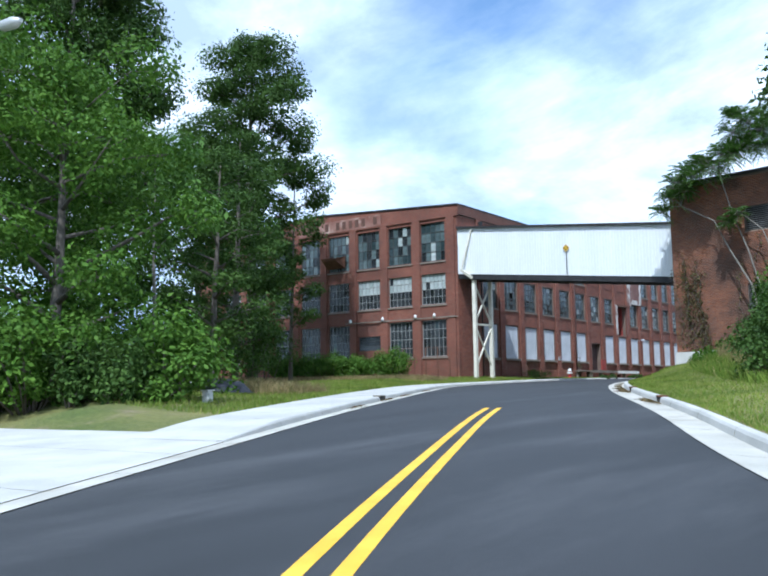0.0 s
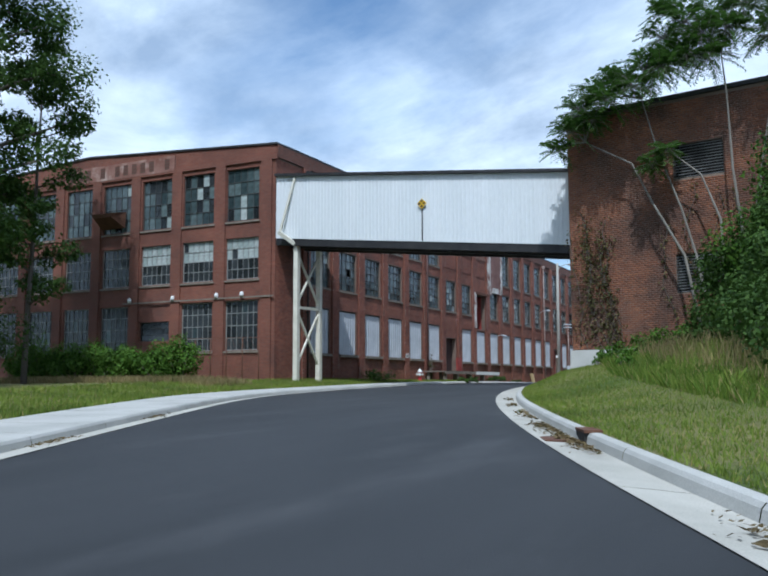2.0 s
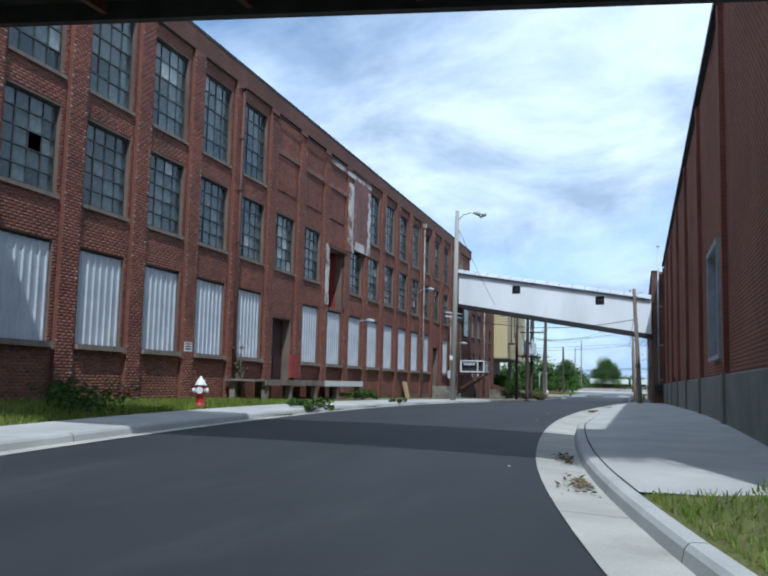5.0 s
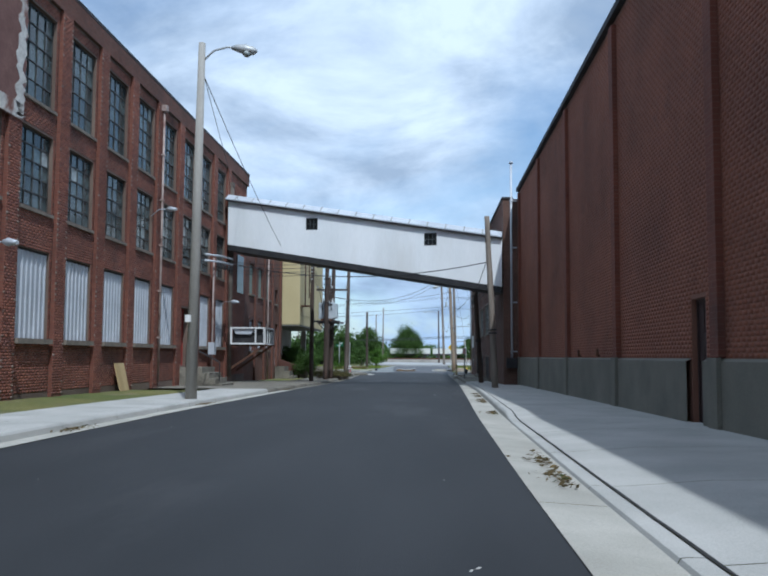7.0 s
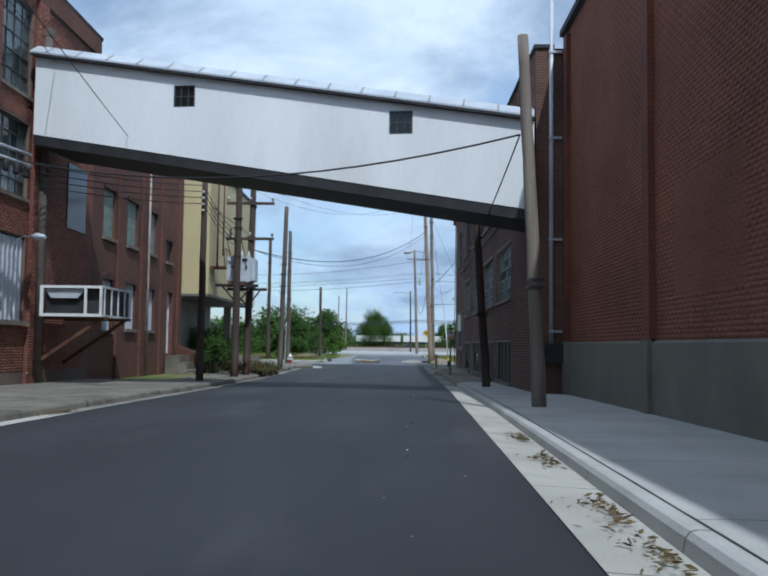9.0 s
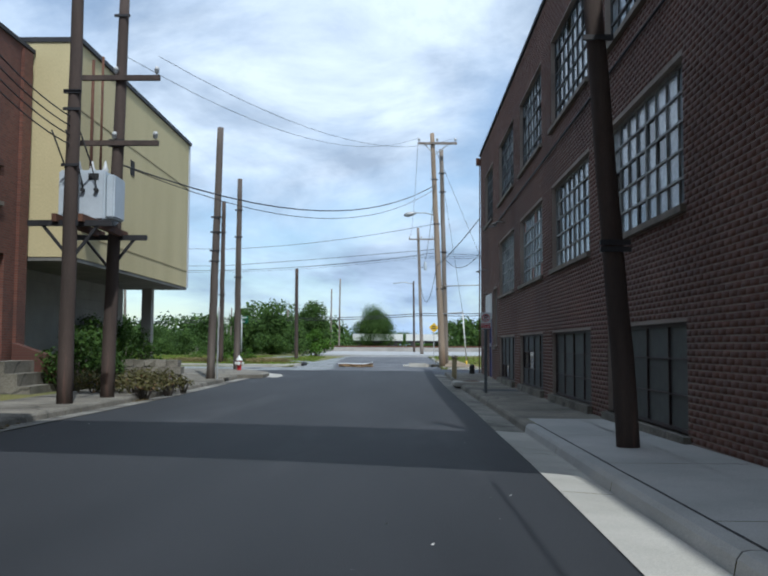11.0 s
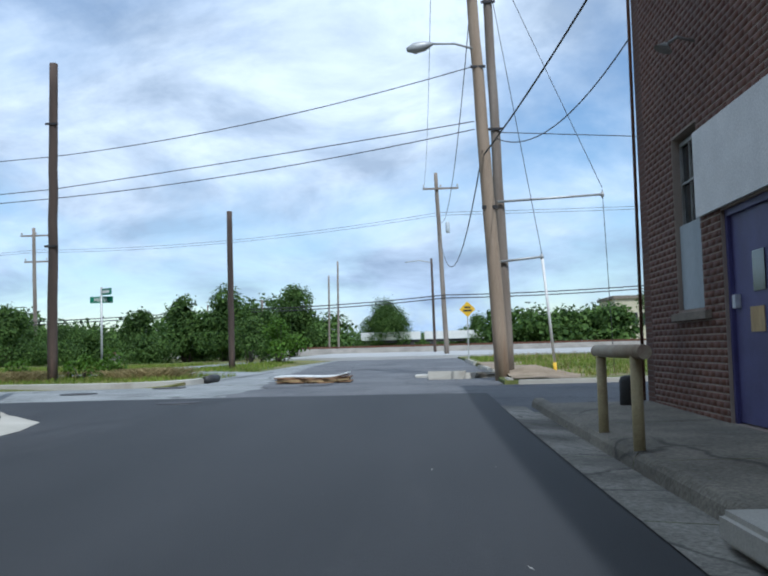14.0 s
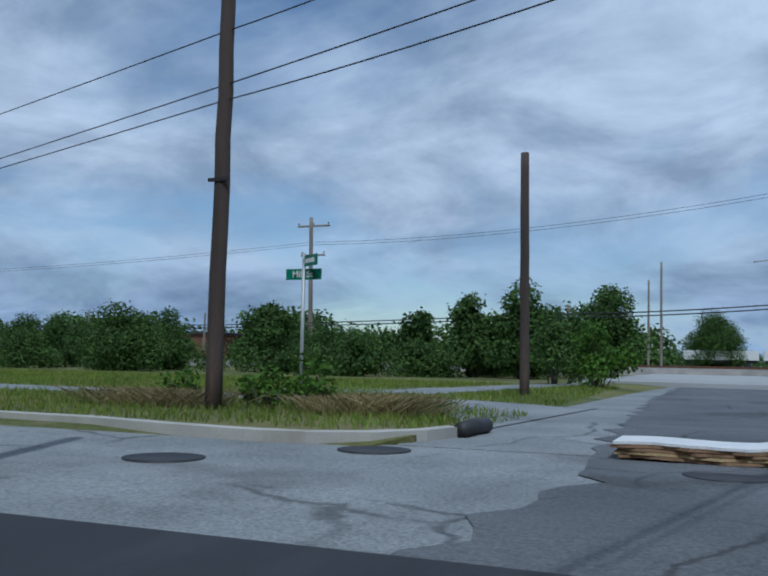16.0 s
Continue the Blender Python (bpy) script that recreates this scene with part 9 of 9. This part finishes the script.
def lay_bricks(parent, material, u0, u1, v0, v1, holes, place, bw, bh, joint, seed, single, proud=0.007, cells=None):
    """Running bond over a wall face; place(u, v, w) gives the point w metres out of it. Bricks inside the stretch
    'single' (u0, u1, v0, v1) are objects of their own, the others one joined part."""
    rs = np.random.RandomState(seed)
    rows = int((v1 - v0) / bh) if cells is None else 0
    cells = cells or []
    for j in range(rows):
        za, zb = v0 + j * bh, v0 + (j + 1) * bh - joint
        cuts = [(u0, u1)]
        for h in holes:
            if h[2] - bh * 0.5 < (za + zb) / 2 < h[3] + bh * 0.5:
                cuts = [c for a, b in cuts for c in ((a, min(b, h[0] - 0.01)), (max(a, h[1] + 0.01), b)) if c[1] - c[0] > 0.03]
        shift = 0.5 * bw * (j % 2)
        for a, b in cuts:
            k = math.floor((a - u0 - shift) / bw)
            while u0 + shift + k * bw < b:
                p, q = max(a, u0 + shift + k * bw), min(b, u0 + shift + (k + 1) * bw - joint)
                if q - p > 0.025:
                    cells.append((p, q, za, zb))
                k += 1
    c = np.array(cells)
    mid = np.stack([(c[:, 0] + c[:, 1]) / 2, (c[:, 2] + c[:, 3]) / 2], 1)
    own = (mid[:, 0] > single[0]) & (mid[:, 0] < single[1]) & (mid[:, 1] > single[2]) & (mid[:, 1] < single[3]) & (c[:, 1] - c[:, 0] > 0.9 * (bw - joint))
    o, du, dv, dw = (Vector(place(*p)) for p in ((0, 0, 0), (1, 0, 0), (0, 1, 0), (0, 0, 1)))
    du, dv, dw = du - o, dv - o, dw - o
    L, H = (bw - joint) / 2, (bh - joint) / 2
    faces = ((4, 5, 6, 7), (0, 1, 5, 4), (1, 2, 6, 5), (2, 3, 7, 6), (3, 0, 4, 7))
    if own.any():
        e = 0.004
        vs = [(-L, -H, -0.002), (L, -H, -0.002), (L, H, -0.002), (-L, H, -0.002), (-L + e, -H + e, proud), (L - e, -H + e, proud), (L - e, H - e, proud), (-L + e, H - e, proud)]
        me = bpy.data.meshes.new("brick")
        me.from_pydata([tuple(du * a + dv * b + dw * d) for a, b, d in vs], [], faces)
        me.materials.append(material)
        for a, b in mid[own]:
            ob = new("brick", me)
            ob.parent = parent
            ob.location = o + du * a + dv * b + dw * (0.001 * rs.normal())
    c = c[~own]
    n = len(c)
    d = proud + 0.001 * rs.normal(size=n)
    e = 0.003
    w = np.stack([np.full(n, -0.003)] * 4 + [d] * 4, 1)
    uu = np.stack([c[:, 0], c[:, 1], c[:, 1], c[:, 0], c[:, 0] + e, c[:, 1] - e, c[:, 1] - e, c[:, 0] + e], 1)
    vv = np.stack([c[:, 2], c[:, 2], c[:, 3], c[:, 3], c[:, 2] + e, c[:, 2] + e, c[:, 3] - e, c[:, 3] - e], 1)
    vv = vv + rs.normal(size=(n, 1)) * 0.0012
    P = np.array(o) + uu[..., None] * np.array(du) + vv[..., None] * np.array(dv) + w[..., None] * np.array(dw)
    idx = (np.arange(n)[:, None, None] * 8 + np.array(faces)[None]).reshape(-1)
    me = bpy.data.meshes.new("brickwork")
    me.vertices.add(8 * n)
    me.vertices.foreach_set("co", P.reshape(-1).astype(np.float32))
    me.loops.add(20 * n)
    me.loops.foreach_set("vertex_index", idx.astype(np.int32))
    me.polygons.add(5 * n)
    me.polygons.foreach_set("loop_start", np.arange(0, 20 * n, 4, dtype=np.int32))
    me.polygons.foreach_set("loop_total", np.full(5 * n, 4, dtype=np.int32))
    me.update(calc_edges=True)
    me.materials.append(material)
    ob = new("brickwork", me)
    ob.parent = parent
    ob["kind"] = "stuff"
    return ob


M_PIECE_R2 = brick_piece("factory_brick_clay", [(0.13, 0.063, 0.047), (0.155, 0.074, 0.053), (0.175, 0.084, 0.060), (0.14, 0.070, 0.055)], (0.085, 0.05, 0.041), (0.52, 0.82))
M_PIECE_R = brick_piece("warehouse_brick_clay", [(0.26, 0.095, 0.055), (0.285, 0.106, 0.060), (0.305, 0.116, 0.066), (0.265, 0.102, 0.064)], (0.075, 0.035, 0.030), (0.58, 0.82))
M_PIECE_RX = brick_piece("end_wall_brick_clay", [(0.20, 0.078, 0.042), (0.27, 0.105, 0.052), (0.32, 0.135, 0.068), (0.22, 0.095, 0.06)], (0.06, 0.035, 0.028), (0.42, 0.60))
M_PIECE_L = brick_piece("mill_brick_clay", [(0.185, 0.069, 0.049), (0.245, 0.092, 0.060), (0.295, 0.118, 0.076), (0.22, 0.095, 0.073)], (0.06, 0.032, 0.028), (0.52, 0.74), (0.27, 0.20, 0.165))
lay_bricks(fac, M_PIECE_R2, R2_Y0, R2_Y1, -0.5, R2_H, [h[:4] for h in FW + FD], lambda u, v, w: (WALL_R2 - w, u, v), 0.225, 0.08, 0.014, 1, (119.9, 125.2, 1.35, 2.55), 0.006)
pil_r = [(y - 0.2, y + 0.2, 1.2, 9.6) for y in (58.6, 66.3, 73.9, 81.4, 88.9, 96.3, 103.9)]
lay_bricks(ware, M_PIECE_R, 45.05, 104.35, 1.26, 9.7, WH + pil_r, lambda u, v, w: (WALL_R - w, u, v), 0.225, 0.08, 0.010, 2, (92.0, 95.0, 2.0, 3.9), 0.004)
lay_bricks(ware, M_PIECE_RX, 0.02, 23.9, 1.3, 10.4, VENTS, lambda u, v, w: east_end(u, -w, v), 0.225, 0.08, 0.011, 3, (0.3, 2.9, 1.4, 3.2))
pil_l = [(bay(i) - 0.92, bay(i) - 0.20, -1, 11.6) for i in range(-7, 12)]
lay_bricks(mill, M_PIECE_L, END_Y + 0.1, 111.7, 0.2, 11.5, holes + pil_l, lambda u, v, w: (WALL_L + w, u, v), 0.225, 0.08, 0.011, 4, (66.9, 69.9, 4.2, 5.3))
for i in range(-7, 12):
    lay_bricks(mill, M_PIECE_L, bay(i) - 0.92, bay(i) - 0.20, 0.1, 11.5, [], lambda u, v, w: (WALL_L + 0.11 + w, u, v), 0.225, 0.08, 0.011, 20 + i, (0, 0, 0, 0))
for i in (-1, 0, 1):
    lay_bricks(mill, M_PIECE_L, bay(i) + 0.03, bay(i) + 1.97, 8.52, 9.94, [], lambda u, v, w: (WALL_L + 0.03 + w, u, v), 0.225, 0.08, 0.012, 60 + i, (0, 0, 0, 0))
    lay_bricks(mill, M_PIECE_L, bay(i) - 0.09, bay(i) + 2.09, 10.16, 11.39, [], lambda u, v, w: (WALL_L + 0.06 + w, u, v), 0.225, 0.08, 0.012, 70 + i, (0, 0, 0, 0))
# pale weathered brick ends showing along the corners of the pilasters
M_PIECE_PALE = brick_piece("weathered_pale_brick", [(0.20, 0.13, 0.10), (0.30, 0.22, 0.175), (0.36, 0.29, 0.24), (0.22, 0.12, 0.085)], (0.10, 0.06, 0.05), (0.56, 0.74))
er = random.Random(31)
for i in range(-7, 12):
    toothing = []
    for j in range(int(11.3 / 0.08)):
        z = 0.1 + 0.08 * j
        for a, b in ((bay(i) - 0.92, bay(i) - 0.82), (bay(i) - 0.30, bay(i) - 0.20)):
            if j % 2 == 0 and er.random() < 0.45 + 0.3 * math.sin(0.9 * j * 0.08 + i):
                toothing.append((a, b, z, z + 0.069))
    lay_bricks(mill, M_PIECE_PALE, 0, 1, 0, 1, [], lambda u, v, w: (WALL_L + 0.11 + w, u, v), 0.225, 0.08, 0.011, 90 + i, (0, 0, 0, 0), 0.012, toothing)
